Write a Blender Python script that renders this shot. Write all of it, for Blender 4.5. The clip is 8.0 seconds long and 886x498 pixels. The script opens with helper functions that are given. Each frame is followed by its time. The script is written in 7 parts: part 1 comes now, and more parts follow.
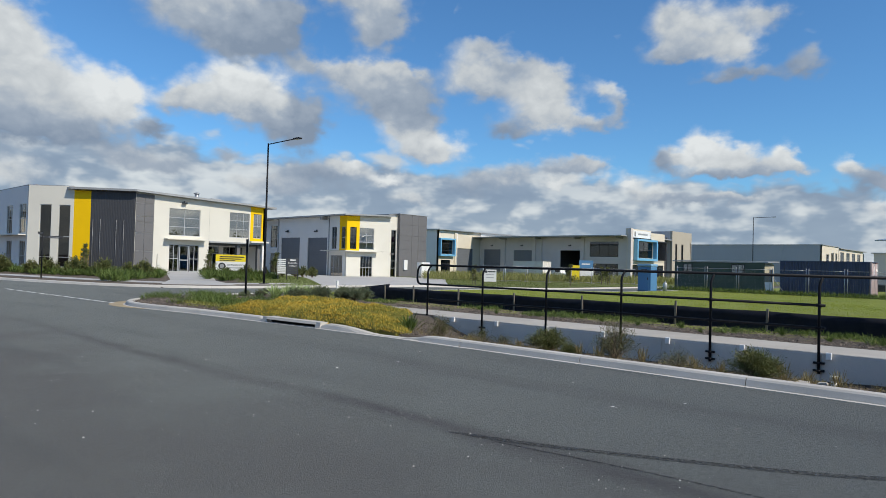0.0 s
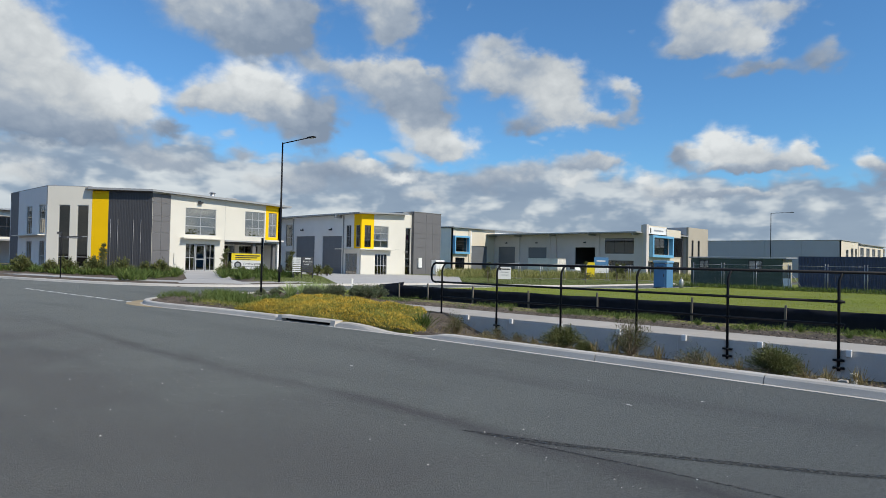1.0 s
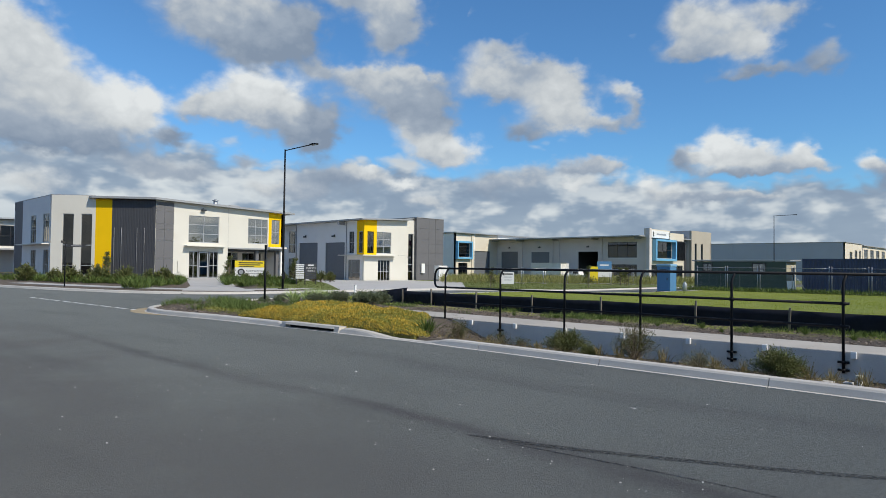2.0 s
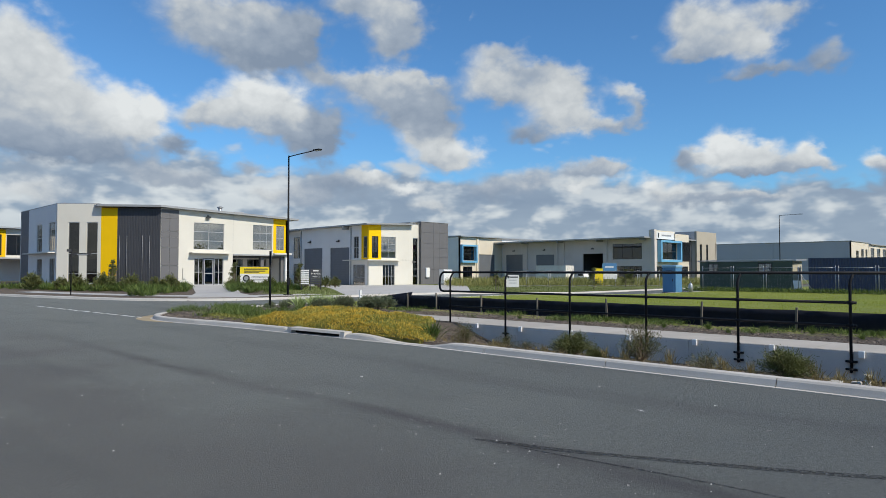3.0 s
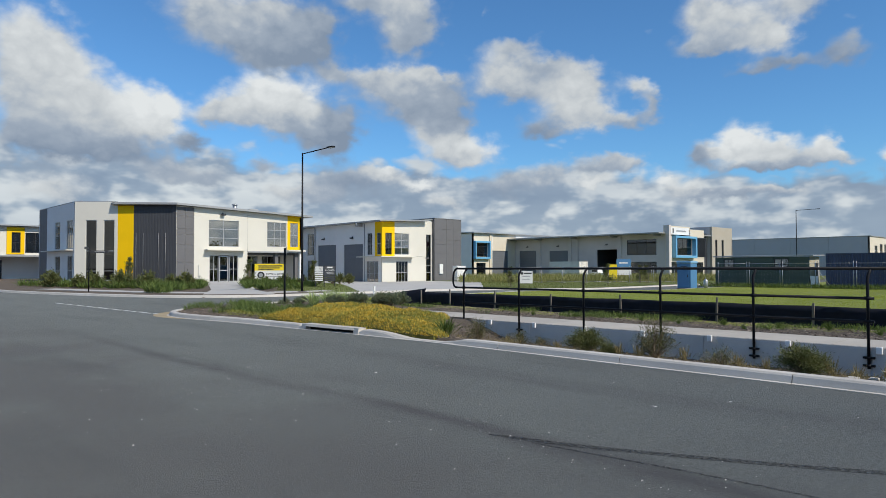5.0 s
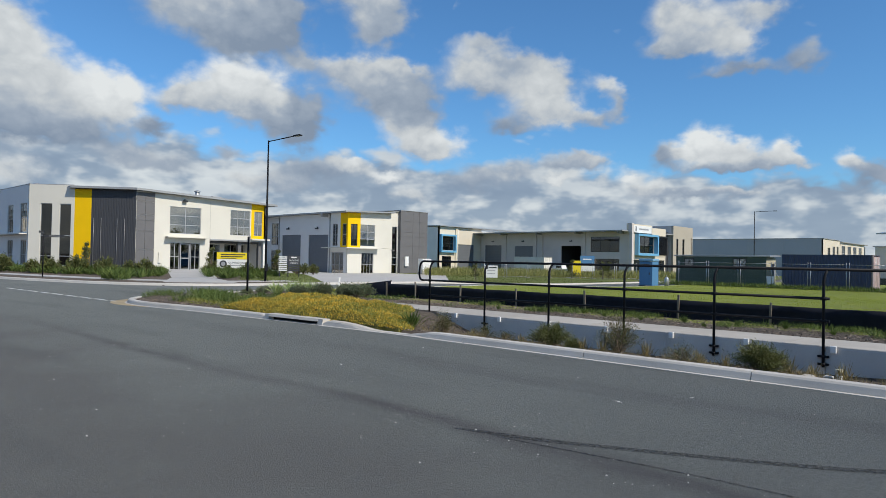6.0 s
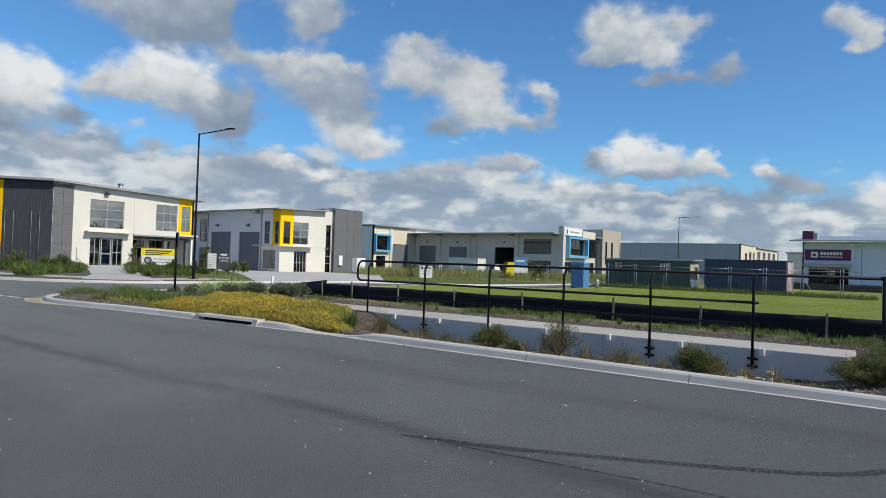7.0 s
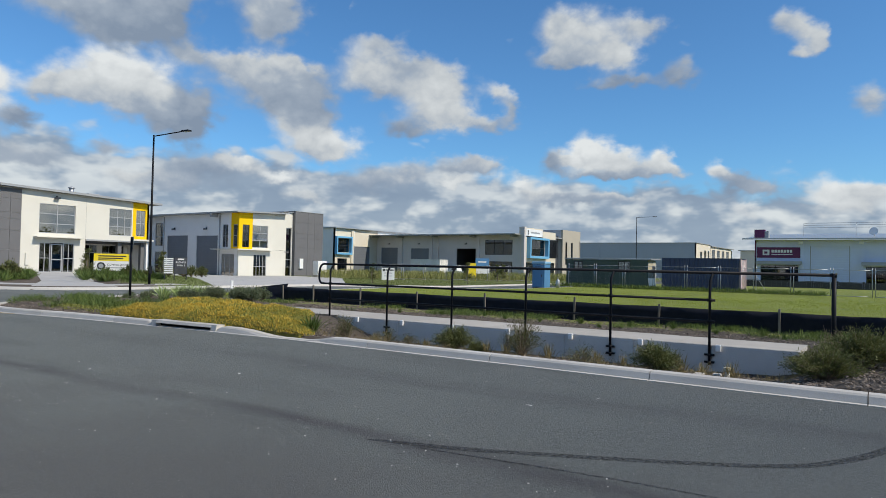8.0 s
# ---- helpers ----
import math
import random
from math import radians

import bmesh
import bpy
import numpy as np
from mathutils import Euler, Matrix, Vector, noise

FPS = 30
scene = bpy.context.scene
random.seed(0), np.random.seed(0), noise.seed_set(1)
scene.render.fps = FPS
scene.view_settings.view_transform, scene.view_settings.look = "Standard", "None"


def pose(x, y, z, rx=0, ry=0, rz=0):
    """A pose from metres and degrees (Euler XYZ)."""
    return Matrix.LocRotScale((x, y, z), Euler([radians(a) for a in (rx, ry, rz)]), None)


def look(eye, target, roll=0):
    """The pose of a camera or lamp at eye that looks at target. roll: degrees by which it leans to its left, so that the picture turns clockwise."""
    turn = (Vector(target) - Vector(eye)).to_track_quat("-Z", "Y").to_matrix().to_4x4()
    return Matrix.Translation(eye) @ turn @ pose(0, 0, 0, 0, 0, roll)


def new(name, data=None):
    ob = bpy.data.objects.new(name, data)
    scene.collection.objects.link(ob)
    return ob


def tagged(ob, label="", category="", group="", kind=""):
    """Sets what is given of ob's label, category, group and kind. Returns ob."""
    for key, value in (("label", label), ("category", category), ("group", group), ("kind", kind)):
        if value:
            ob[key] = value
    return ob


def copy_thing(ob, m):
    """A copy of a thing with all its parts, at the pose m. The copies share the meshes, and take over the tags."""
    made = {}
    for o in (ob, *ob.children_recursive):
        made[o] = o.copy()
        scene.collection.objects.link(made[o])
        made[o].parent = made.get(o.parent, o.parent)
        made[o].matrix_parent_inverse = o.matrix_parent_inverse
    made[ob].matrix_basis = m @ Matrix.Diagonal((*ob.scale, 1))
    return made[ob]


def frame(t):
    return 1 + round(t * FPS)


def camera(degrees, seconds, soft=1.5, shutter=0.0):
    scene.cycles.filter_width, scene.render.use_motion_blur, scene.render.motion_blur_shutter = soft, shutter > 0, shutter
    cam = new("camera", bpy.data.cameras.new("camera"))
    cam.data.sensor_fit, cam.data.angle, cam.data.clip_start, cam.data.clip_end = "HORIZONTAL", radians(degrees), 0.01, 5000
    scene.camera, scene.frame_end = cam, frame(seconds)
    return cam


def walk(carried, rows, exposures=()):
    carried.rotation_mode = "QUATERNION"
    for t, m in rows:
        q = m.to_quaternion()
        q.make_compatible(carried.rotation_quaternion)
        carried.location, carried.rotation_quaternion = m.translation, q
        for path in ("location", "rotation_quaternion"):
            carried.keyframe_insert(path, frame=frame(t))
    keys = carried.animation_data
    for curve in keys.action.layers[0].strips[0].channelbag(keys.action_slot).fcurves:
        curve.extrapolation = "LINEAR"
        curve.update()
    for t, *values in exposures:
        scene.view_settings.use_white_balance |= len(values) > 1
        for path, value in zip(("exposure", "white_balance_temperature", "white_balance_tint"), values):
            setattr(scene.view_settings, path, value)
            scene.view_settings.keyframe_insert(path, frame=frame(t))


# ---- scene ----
cam = camera(67.4, 8.0, soft=0.7)
PATH = [
    (0, look((-0.208, -0.201, 1.476), (1.257, 1.160, 1.522), 1.5)),
    (0.5, look((-0.179, -0.192, 1.477), (1.273, 1.183, 1.515), 1.4)),
    (1, look((-0.185, -0.193, 1.479), (1.250, 1.199, 1.517), 1.2)),
    (1.5, look((-0.207, -0.202, 1.474), (1.225, 1.194, 1.519), 1.0)),
    (3, look((-0.197, -0.203, 1.474), (1.222, 1.205, 1.540), -0.0)),
    (3.5, look((-0.203, -0.204, 1.474), (1.201, 1.218, 1.540), -0.1)),
    (4, look((-0.210, -0.210, 1.474), (1.174, 1.231, 1.538), -0.3)),
    (5.5, look((-0.222, -0.224, 1.475), (1.186, 1.196, 1.520), 0.1)),
    (6, look((-0.196, -0.152, 1.465), (1.268, 1.211, 1.500), 1.1)),
    (6.5, look((-0.181, -0.011, 1.469), (1.353, 1.270, 1.504), 1.8)),
    (7, look((-0.155, 0.088, 1.473), (1.437, 1.298, 1.513), 1.9)),
    (7.5, look((-0.153, 0.121, 1.472), (1.479, 1.276, 1.515), 1.7)),
    (8, look((-0.152, 0.109, 1.477), (1.506, 1.225, 1.525), 1.2)),
]
walk(cam, PATH)

# ---- light: sun low on the right behind the camera, blue sky with cumulus ----
SUN_TURN = radians(-82)          # direction towards the sun in the plan
SUN_UP = radians(42)
sun_data = bpy.data.lights.new("sun", "SUN")
sun_data.energy, sun_data.angle, sun_data.color = 3.9, radians(0.6), (1.0, 0.91, 0.77)
sun = new("sun", sun_data)
toward = Vector((math.cos(SUN_TURN) * math.cos(SUN_UP), math.sin(SUN_TURN) * math.cos(SUN_UP), math.sin(SUN_UP)))
sun.rotation_euler = toward.to_track_quat("Z", "Y").to_euler()

# cumulus clouds, heap by heap: bearing, height, half width, half height in degrees; brighter (+) or greyer (-) than most
CLOUDS = []
# the tall heap
CLOUDS += [(78.1, 16.8, 2.6, 2.1, 0.12), (76.5, 14.5, 3.0, 2.2, 0.12), (78.2, 12.1, 2.4, 2.4, -0.02), (74.1, 12.2, 2.2, 1.9, 0.1), (70.4, 12.8, 2.2, 1.6, 0.32), (69.2, 11.7, 1.8, 1.4, 0.3), (72.9, 10.8, 2.7, 1.3, 0.05), (76.6, 9.6, 3.2, 1.4, -0.3), (72.3, 9.1, 4.6, 0.9, -0.34), (66.8, 10.1, 1.4, 0.7, -0.42)]
# grey one overhead
CLOUDS += [(65.7, 20.5, 3.4, 1.8, 0.02), (63.1, 18.9, 3.8, 1.5, -0.08), (59.9, 20.5, 2.5, 1.6, -0.02), (58.3, 18.3, 2.8, 1.5, -0.34), (56.4, 19.7, 1.3, 1.7, -0.28), (60.3, 17.2, 3.0, 0.9, -0.36)]
# thin one overhead
CLOUDS += [(50.1, 21.7, 3.2, 1.7, 0.02), (48.2, 20.3, 2.1, 1.5, -0.05), (49.4, 18.9, 1.7, 1.0, -0.12), (53.1, 22.2, 1.7, 0.8, -0.1)]
# round heap
CLOUDS += [(61.2, 14.8, 1.9, 1.2, 0.3), (58.2, 14.2, 2.0, 1.4, 0.24), (63.2, 13.3, 2.4, 1.2, 0.1), (65.2, 12.4, 1.6, 0.7, -0.02), (60.5, 12.4, 3.2, 1.0, 0.06), (57.3, 11.5, 3.0, 1.2, -0.22), (54.9, 12.3, 1.7, 1.6, -0.36), (55.5, 10.2, 1.7, 1.0, -0.4)]
# slanting pair
CLOUDS += [(55.3, 16.2, 1.2, 0.7, -0.12), (52.1, 15.7, 2.9, 1.1, -0.02), (49.4, 15.7, 2.2, 1.1, 0.06), (48.9, 13.8, 2.9, 1.4, -0.2), (45.9, 13.9, 2.5, 1.9, -0.28), (46.7, 15.9, 1.3, 0.7, 0.05), (45.7, 12.2, 2.0, 0.9, -0.28), (46.2, 11.0, 2.3, 1.1, 0.24), (43.3, 9.9, 2.2, 1.1, 0.24), (45.2, 9.3, 2.1, 0.7, 0.0)]
# broken heap
CLOUDS += [(40.0, 18.4, 2.1, 0.9, -0.02), (41.1, 16.2, 2.3, 1.6, 0.06), (39.1, 14.9, 2.1, 0.9, -0.08), (37.1, 16.7, 2.2, 0.9, -0.16), (34.0, 15.5, 2.5, 1.3, 0.06), (35.0, 13.7, 2.7, 1.6, 0.1), (33.7, 12.6, 2.3, 1.0, 0.16), (37.7, 11.6, 1.7, 0.8, -0.36), (29.4, 14.6, 1.0, 0.7, 0.14), (28.2, 13.3, 0.7, 1.0, -0.12), (30.1, 12.1, 1.9, 0.6, -0.12)]
# wide ragged one
CLOUDS += [(24.4, 19.5, 1.7, 1.8, 0.04), (21.2, 19.2, 2.7, 1.8, 0.1), (19.4, 17.2, 1.6, 1.1, 0.14), (17.2, 19.4, 1.6, 0.9, 0.0), (24.0, 17.3, 2.7, 0.6, -0.14), (18.9, 15.3, 3.2, 0.5, -0.34), (14.4, 15.7, 1.3, 1.2, -0.26)]
# long low one
CLOUDS += [(21.5, 10.2, 1.5, 1.1, 0.34), (22.5, 9.2, 1.8, 1.0, 0.3), (19.7, 9.1, 2.0, 1.0, 0.16), (17.5, 8.4, 1.6, 0.7, 0), (15.9, 9.2, 0.8, 0.9, 0.28), (15.0, 8.2, 1.1, 0.7, 0.16), (19.8, 7.8, 4.0, 0.4, -0.25), (24.6, 8.8, 1.1, 0.8, -0.46)]
# far ones
CLOUDS += [(7.0, 18.8, 1.1, 0.8, -0.02), (5.6, 18.0, 0.9, 1.0, 0.08), (4.5, 17.3, 0.6, 0.9, 0.02), (5.7, 16.4, 0.8, 0.5, 0.06), (1.2, 12.6, 1.2, 1.2, -0.08), (11.6, 8.1, 0.8, 0.8, 0.34), (10.3, 7.1, 1.8, 0.8, -0.36), (8.5, 6.6, 1.4, 0.5, -0.08), (9.4, 4.8, 1.1, 0.8, 0.24), (3.9, 5.8, 1.6, 1.3, 0.2), (2.3, 5.5, 1.3, 1.1, 0.14), (0.9, 5.7, 1.2, 0.7, 0.1)]
# heads of the low bank
CLOUDS += [(51.1, 8.0, 1.9, 0.5, 0.34), (47.7, 7.1, 2.2, 0.5, 0.3), (45.7, 5.7, 2.0, 0.7, 0.12), (53.7, 7.6, 3.1, 1.0, -0.32), (56.1, 6.2, 2.3, 0.9, -0.1), (61.2, 8.6, 1.4, 0.7, -0.12), (65.3, 7.2, 2.1, 0.8, -0.16), (68.7, 7.6, 2.0, 0.8, -0.06), (76.5, 6.0, 2.8, 1.0, 0.12), (59.3, 6.4, 2.3, 0.7, 0.06), (27.4, 7.3, 1.0, 0.5, 0.36), (30.6, 8.7, 1.7, 0.7, 0.02), (26.1, 6.2, 1.6, 0.8, 0.14), (33.4, 7.1, 1.6, 0.4, 0.22), (32.9, 8.5, 2.8, 0.8, -0.2), (37.2, 7.9, 1.6, 0.9, 0.0), (40.6, 7.0, 2.4, 1.0, -0.18), (19.4, 5.9, 2.4, 0.4, 0.1), (23.1, 5.8, 3.8, 0.5, -0.22)]


def make_sky():
    world = bpy.data.worlds.new("sky")
    scene.world = world
    world.use_nodes = True
    nt = world.node_tree
    nt.nodes.clear()

    def put(kind, **sets):
        n = nt.nodes.new(kind)
        for k, v in sets.items():
            n.inputs[k].default_value = v
        return n

    def link(a, b):
        nt.links.new(a, b)

    def m(op, a, b=0.0, c=None):
        n = nt.nodes.new("ShaderNodeMath")
        n.operation = op
        for i, v in enumerate((a, b) if c is None else (a, b, c)):
            if isinstance(v, (int, float)):
                n.inputs[i].default_value = v
            else:
                link(v, n.inputs[i])
        return n.outputs[0]

    def step(v, lo, hi, a=0.0, b=1.0):
        n = nt.nodes.new("ShaderNodeMapRange")
        n.interpolation_type = "SMOOTHSTEP"
        link(v, n.inputs["Value"])
        n.inputs["From Min"].default_value, n.inputs["From Max"].default_value = lo, hi
        n.inputs["To Min"].default_value, n.inputs["To Max"].default_value = a, b
        return n.outputs["Result"]

    sky = nt.nodes.new("ShaderNodeTexSky")
    sky.sky_type, sky.sun_disc = "NISHITA", False
    sky.sun_elevation, sky.sun_rotation = SUN_UP, math.pi / 2 - SUN_TURN
    sky.air_density, sky.dust_density, sky.ozone_density = 1.0, 0.3, 2.0
    coord = nt.nodes.new("ShaderNodeTexCoord")
    xyz = nt.nodes.new("ShaderNodeSeparateXYZ")
    link(coord.outputs["Generated"], xyz.inputs[0])
    X, Y, Z = xyz.outputs
    az = m("MULTIPLY", m("ARCTAN2", Y, X), 57.2958)
    flat = m("SQRT", m("ADD", m("MULTIPLY", X, X), m("MULTIPLY", Y, Y)))
    el = m("MULTIPLY", m("ARCTAN2", Z, flat), 57.2958)

    def puff(sa, se, scale, detail, rough, offset=0.0):
        v = nt.nodes.new("ShaderNodeCombineXYZ")
        link(m("MULTIPLY", az, sa), v.inputs[0])
        link(m("MULTIPLY", el, se), v.inputs[1])
        v.inputs[2].default_value = offset
        n = put("ShaderNodeTexNoise", Scale=scale, Detail=detail, Roughness=rough)
        link(v.outputs[0], n.inputs["Vector"])
        return n.outputs["Fac"]

    def billow(sa, se, detail, offset):
        """Rounded heads, large and small, as on heaped clouds."""
        v = nt.nodes.new("ShaderNodeCombineXYZ")
        link(m("ADD", m("MULTIPLY", az, sa), m("MULTIPLY", puff(0.3, 0.4, 1.0, 2.0, 0.5, offset), 1.2)), v.inputs[0])
        link(m("ADD", m("MULTIPLY", el, se), m("MULTIPLY", puff(0.3, 0.4, 1.0, 2.0, 0.5, offset + 3), 1.2)), v.inputs[1])
        v.inputs[2].default_value = offset
        n = nt.nodes.new("ShaderNodeTexVoronoi")
        n.feature = "SMOOTH_F1"
        n.normalize = True
        for k, val in (("Scale", 1.0), ("Detail", detail), ("Roughness", 0.5), ("Smoothness", 0.35)):
            n.inputs[k].default_value = val
        link(v.outputs[0], n.inputs["Vector"])
        return m("SUBTRACT", 1.0, m("MULTIPLY", n.outputs["Distance"], 1.5))

    soft = puff(0.55, 0.75, 1.0, 4.0, 0.48, 4.0)
    fine = m("ADD", m("MULTIPLY", soft, 0.45), m("MULTIPLY", billow(0.62, 0.8, 3.5, 6.0), 0.55))
    warp_a = m("MULTIPLY", m("SUBTRACT", soft, 0.5), 2.6)
    warp_e = m("MULTIPLY", m("SUBTRACT", puff(0.55, 0.75, 1.0, 4.0, 0.48, 9.0), 0.5), 2.2)
    place = nt.nodes.new("ShaderNodeCombineXYZ")
    link(m("ADD", az, warp_a), place.inputs[0])
    link(m("ADD", el, warp_e), place.inputs[1])

    def vec(op, a, b):
        n = nt.nodes.new("ShaderNodeVectorMath")
        n.operation = op
        for k, v in enumerate((a, b)):
            if isinstance(v, tuple):
                n.inputs[k].default_value = v
            else:
                link(v, n.inputs[k])
        return n.outputs["Value" if op == "DOT_PRODUCT" else "Vector"]

    total, lift = 0.0, 0.0
    for a, e, ha, he, tone in CLOUDS:
        d = vec("MULTIPLY", vec("SUBTRACT", place.outputs[0], (a, e, 0)), (1 / (ha * 1.05), 1 / (he * 1.12), 0))
        hill = m("POWER", 0.36788, vec("DOT_PRODUCT", d, d))
        up = m("ADD", vec("DOT_PRODUCT", d, (0.03, 0.16, 0)), tone)
        total = m("ADD", total, hill)
        lift = m("MULTIPLY_ADD", hill, up, lift)
    # the rest of the sky, outside these bearings, has the same kind of clouds
    away = m("MULTIPLY", m("ADD", step(az, 82, 92), step(az, -2, -12)), step(el, 3, 8))
    high = m("MULTIPLY", step(el, 24, 32), step(el, 80, 60))
    rest = m("MULTIPLY", m("MAXIMUM", away, high), step(puff(0.1, 0.16, 1.0, 7.0, 0.6, 21.0), 0.46, 0.62))
    density = m("ADD", total, rest)
    mask = step(m("ADD", density, m("MULTIPLY", m("SUBTRACT", fine, 0.5), 0.9)), 0.24, 1.15)
    # layered bank of small clouds low over the horizon
    heads = billow(0.34, 0.5, 2.5, 17.0)
    bank_n = m("ADD", m("MULTIPLY", puff(0.13, 0.30, 1.0, 4.0, 0.5, 13.0), 0.62), m("MULTIPLY", heads, 0.38))
    el_bank = m("ADD", el, step(az, 62, 0, 0.0, 2.6))
    cover = m("ADD", bank_n, step(el_bank, 12.5, 5.5, -0.27, 0.24))
    bank = m("MULTIPLY", step(cover, 0.40, 0.58), 0.97)
    # lit crowns, grey bases
    light = m("ADD", m("DIVIDE", m("MULTIPLY", lift, 1.35), m("MAXIMUM", total, 0.25)), m("ADD", 0.50, m("MULTIPLY", m("SUBTRACT", fine, 0.5), 0.8)))
    light = m("SUBTRACT", light, m("MULTIPLY", m("MAXIMUM", m("SUBTRACT", el, 14.0), 0.0), 0.012))
    bank_light = step(m("ADD", m("SUBTRACT", puff(0.13, 0.30, 1.0, 4.0, 0.5, 13.0), puff(0.13, 0.30, 1.0, 4.0, 0.5, 13.3)), m("MULTIPLY", m("SUBTRACT", heads, 0.5), 0.30)), -0.09, 0.13)
    bank_tone = m("ADD", m("MULTIPLY", bank_light, 0.6), m("MULTIPLY", puff(0.12, 0.4, 1.0, 3.0, 0.5, 31.0), 0.62))
    bank_tone = m("ADD", bank_tone, step(az, -5, -35, 0.0, 0.22))  # hazier and brighter towards the sun

    def ramp(fac, stops):
        r = nt.nodes.new("ShaderNodeValToRGB")
        while len(r.color_ramp.elements) < len(stops):
            r.color_ramp.elements.new(0.5)
        for el_, (p, c) in zip(r.color_ramp.elements, stops):
            el_.position, el_.color = p, (*c, 1)
        link(fac, r.inputs[0])
        return r.outputs[0]

    def mixed(fac, a, b):
        n = nt.nodes.new("ShaderNodeMix")
        n.data_type = "RGBA"
        link(fac, n.inputs[0])
        link(a, n.inputs[6])
        link(b, n.inputs[7])
        return n.outputs[2]

    def times(col, k):
        n = nt.nodes.new("ShaderNodeVectorMath")
        n.operation = "MULTIPLY"
        link(col, n.inputs[0])
        n.inputs[1].default_value = k
        return n.outputs[0]

    cum = times(ramp(light, [(0.0, (0.25, 0.30, 0.375)), (0.35, (0.38, 0.42, 0.475)), (0.62, (0.60, 0.60, 0.59)), (0.95, (0.82, 0.80, 0.76))]), (8.6, 9.2, 9.8))
    low = times(ramp(bank_tone, [(0.0, (0.22, 0.28, 0.38)), (0.45, (0.36, 0.42, 0.50)), (0.75, (0.60, 0.62, 0.64)), (1.0, (0.82, 0.81, 0.78))]), (7.9, 8.5, 9.0))
    blue = times(sky.outputs[0], SKY_TINT)
    blue = mixed(bank, blue, low)
    full = mixed(mask, blue, cum)
    bg = put("ShaderNodeBackground", Strength=0.1)
    link(full, bg.inputs[0])
    out = nt.nodes.new("ShaderNodeOutputWorld")
    link(bg.outputs[0], out.inputs[0])


SKY_TINT = (0.57, 0.97, 1.28)
make_sky()
scene.view_settings.exposure = 0.1

# ---- materials ----


def surface(name, base, rough=0.7, vary=0.12, grain=0.1, big=1.5, small=40.0, bump=0.15, metal=0.0, depth=0.004, tint=(0.5, 0.45, 0.4), stain=0.0, island=0.0, piece=0.0, spec=0.4):
    """A painted, cast or woven surface: its colour, a broad unevenness, a grain, fine relief; stain adds soft dirt of its own shape."""
    mt = bpy.data.materials.new(name)
    mt.use_nodes = True
    nt = mt.node_tree
    b = nt.nodes["Principled BSDF"]
    b.inputs["Roughness"].default_value, b.inputs["Metallic"].default_value = rough, metal
    b.inputs["Specular IOR Level"].default_value = spec
    coord = nt.nodes.new("ShaderNodeTexCoord")
    geo = nt.nodes.new("ShaderNodeNewGeometry")

    def noise_at(scale, detail, r=0.55):
        n = nt.nodes.new("ShaderNodeTexNoise")
        n.inputs["Scale"].default_value, n.inputs["Detail"].default_value, n.inputs["Roughness"].default_value = scale, detail, r
        nt.links.new(geo.outputs["Position"], n.inputs["Vector"])
        return n.outputs["Fac"]

    def rng(v, lo, hi, f0=0.25, f1=0.75):
        n = nt.nodes.new("ShaderNodeMapRange")
        nt.links.new(v, n.inputs["Value"])
        n.inputs["From Min"].default_value, n.inputs["From Max"].default_value = f0, f1
        n.inputs["To Min"].default_value, n.inputs["To Max"].default_value = lo, hi
        return n.outputs["Result"]

    def mul(a, c):
        n = nt.nodes.new("ShaderNodeMath")
        n.operation = "MULTIPLY"
        nt.links.new(a, n.inputs[0])
        nt.links.new(c, n.inputs[1])
        return n.outputs[0]

    k = mul(rng(noise_at(big, 4.0), 1 - vary, 1 + vary), rng(noise_at(small, 3.0), 1 - grain, 1 + grain))
    if island:
        k = mul(k, rng(geo.outputs["Random Per Island"], 1 - island, 1 + island, 0, 1))
    if piece:
        info = nt.nodes.new("ShaderNodeObjectInfo")
        k = mul(k, rng(info.outputs["Random"], 1 - piece, 1 + piece, 0, 1))
    sc = nt.nodes.new("ShaderNodeVectorMath")
    sc.operation = "SCALE"
    sc.inputs[0].default_value = base
    nt.links.new(k, sc.inputs["Scale"])
    col = sc.outputs[0]
    if stain:
        mx = nt.nodes.new("ShaderNodeMix")
        mx.data_type, mx.blend_type = "RGBA", "MULTIPLY"
        nt.links.new(rng(noise_at(big * 0.55, 8.0, 0.65), 0, stain, 0.5, 0.72), mx.inputs[0])
        nt.links.new(col, mx.inputs[6])
        mx.inputs[7].default_value = (*tint, 1)
        col = mx.outputs[2]
    nt.links.new(col, b.inputs["Base Color"])
    nt.links.new(rng(noise_at(big * 3, 4.0), max(rough - 0.1, 0.02), min(rough + 0.1, 1)), b.inputs["Roughness"])
    if bump:
        bp = nt.nodes.new("ShaderNodeBump")
        bp.inputs["Strength"].default_value, bp.inputs["Distance"].default_value = bump, depth
        nt.links.new(noise_at(small * 1.7, 3.0), bp.inputs["Height"])
        nt.links.new(bp.outputs[0], b.inputs["Normal"])
    return mt


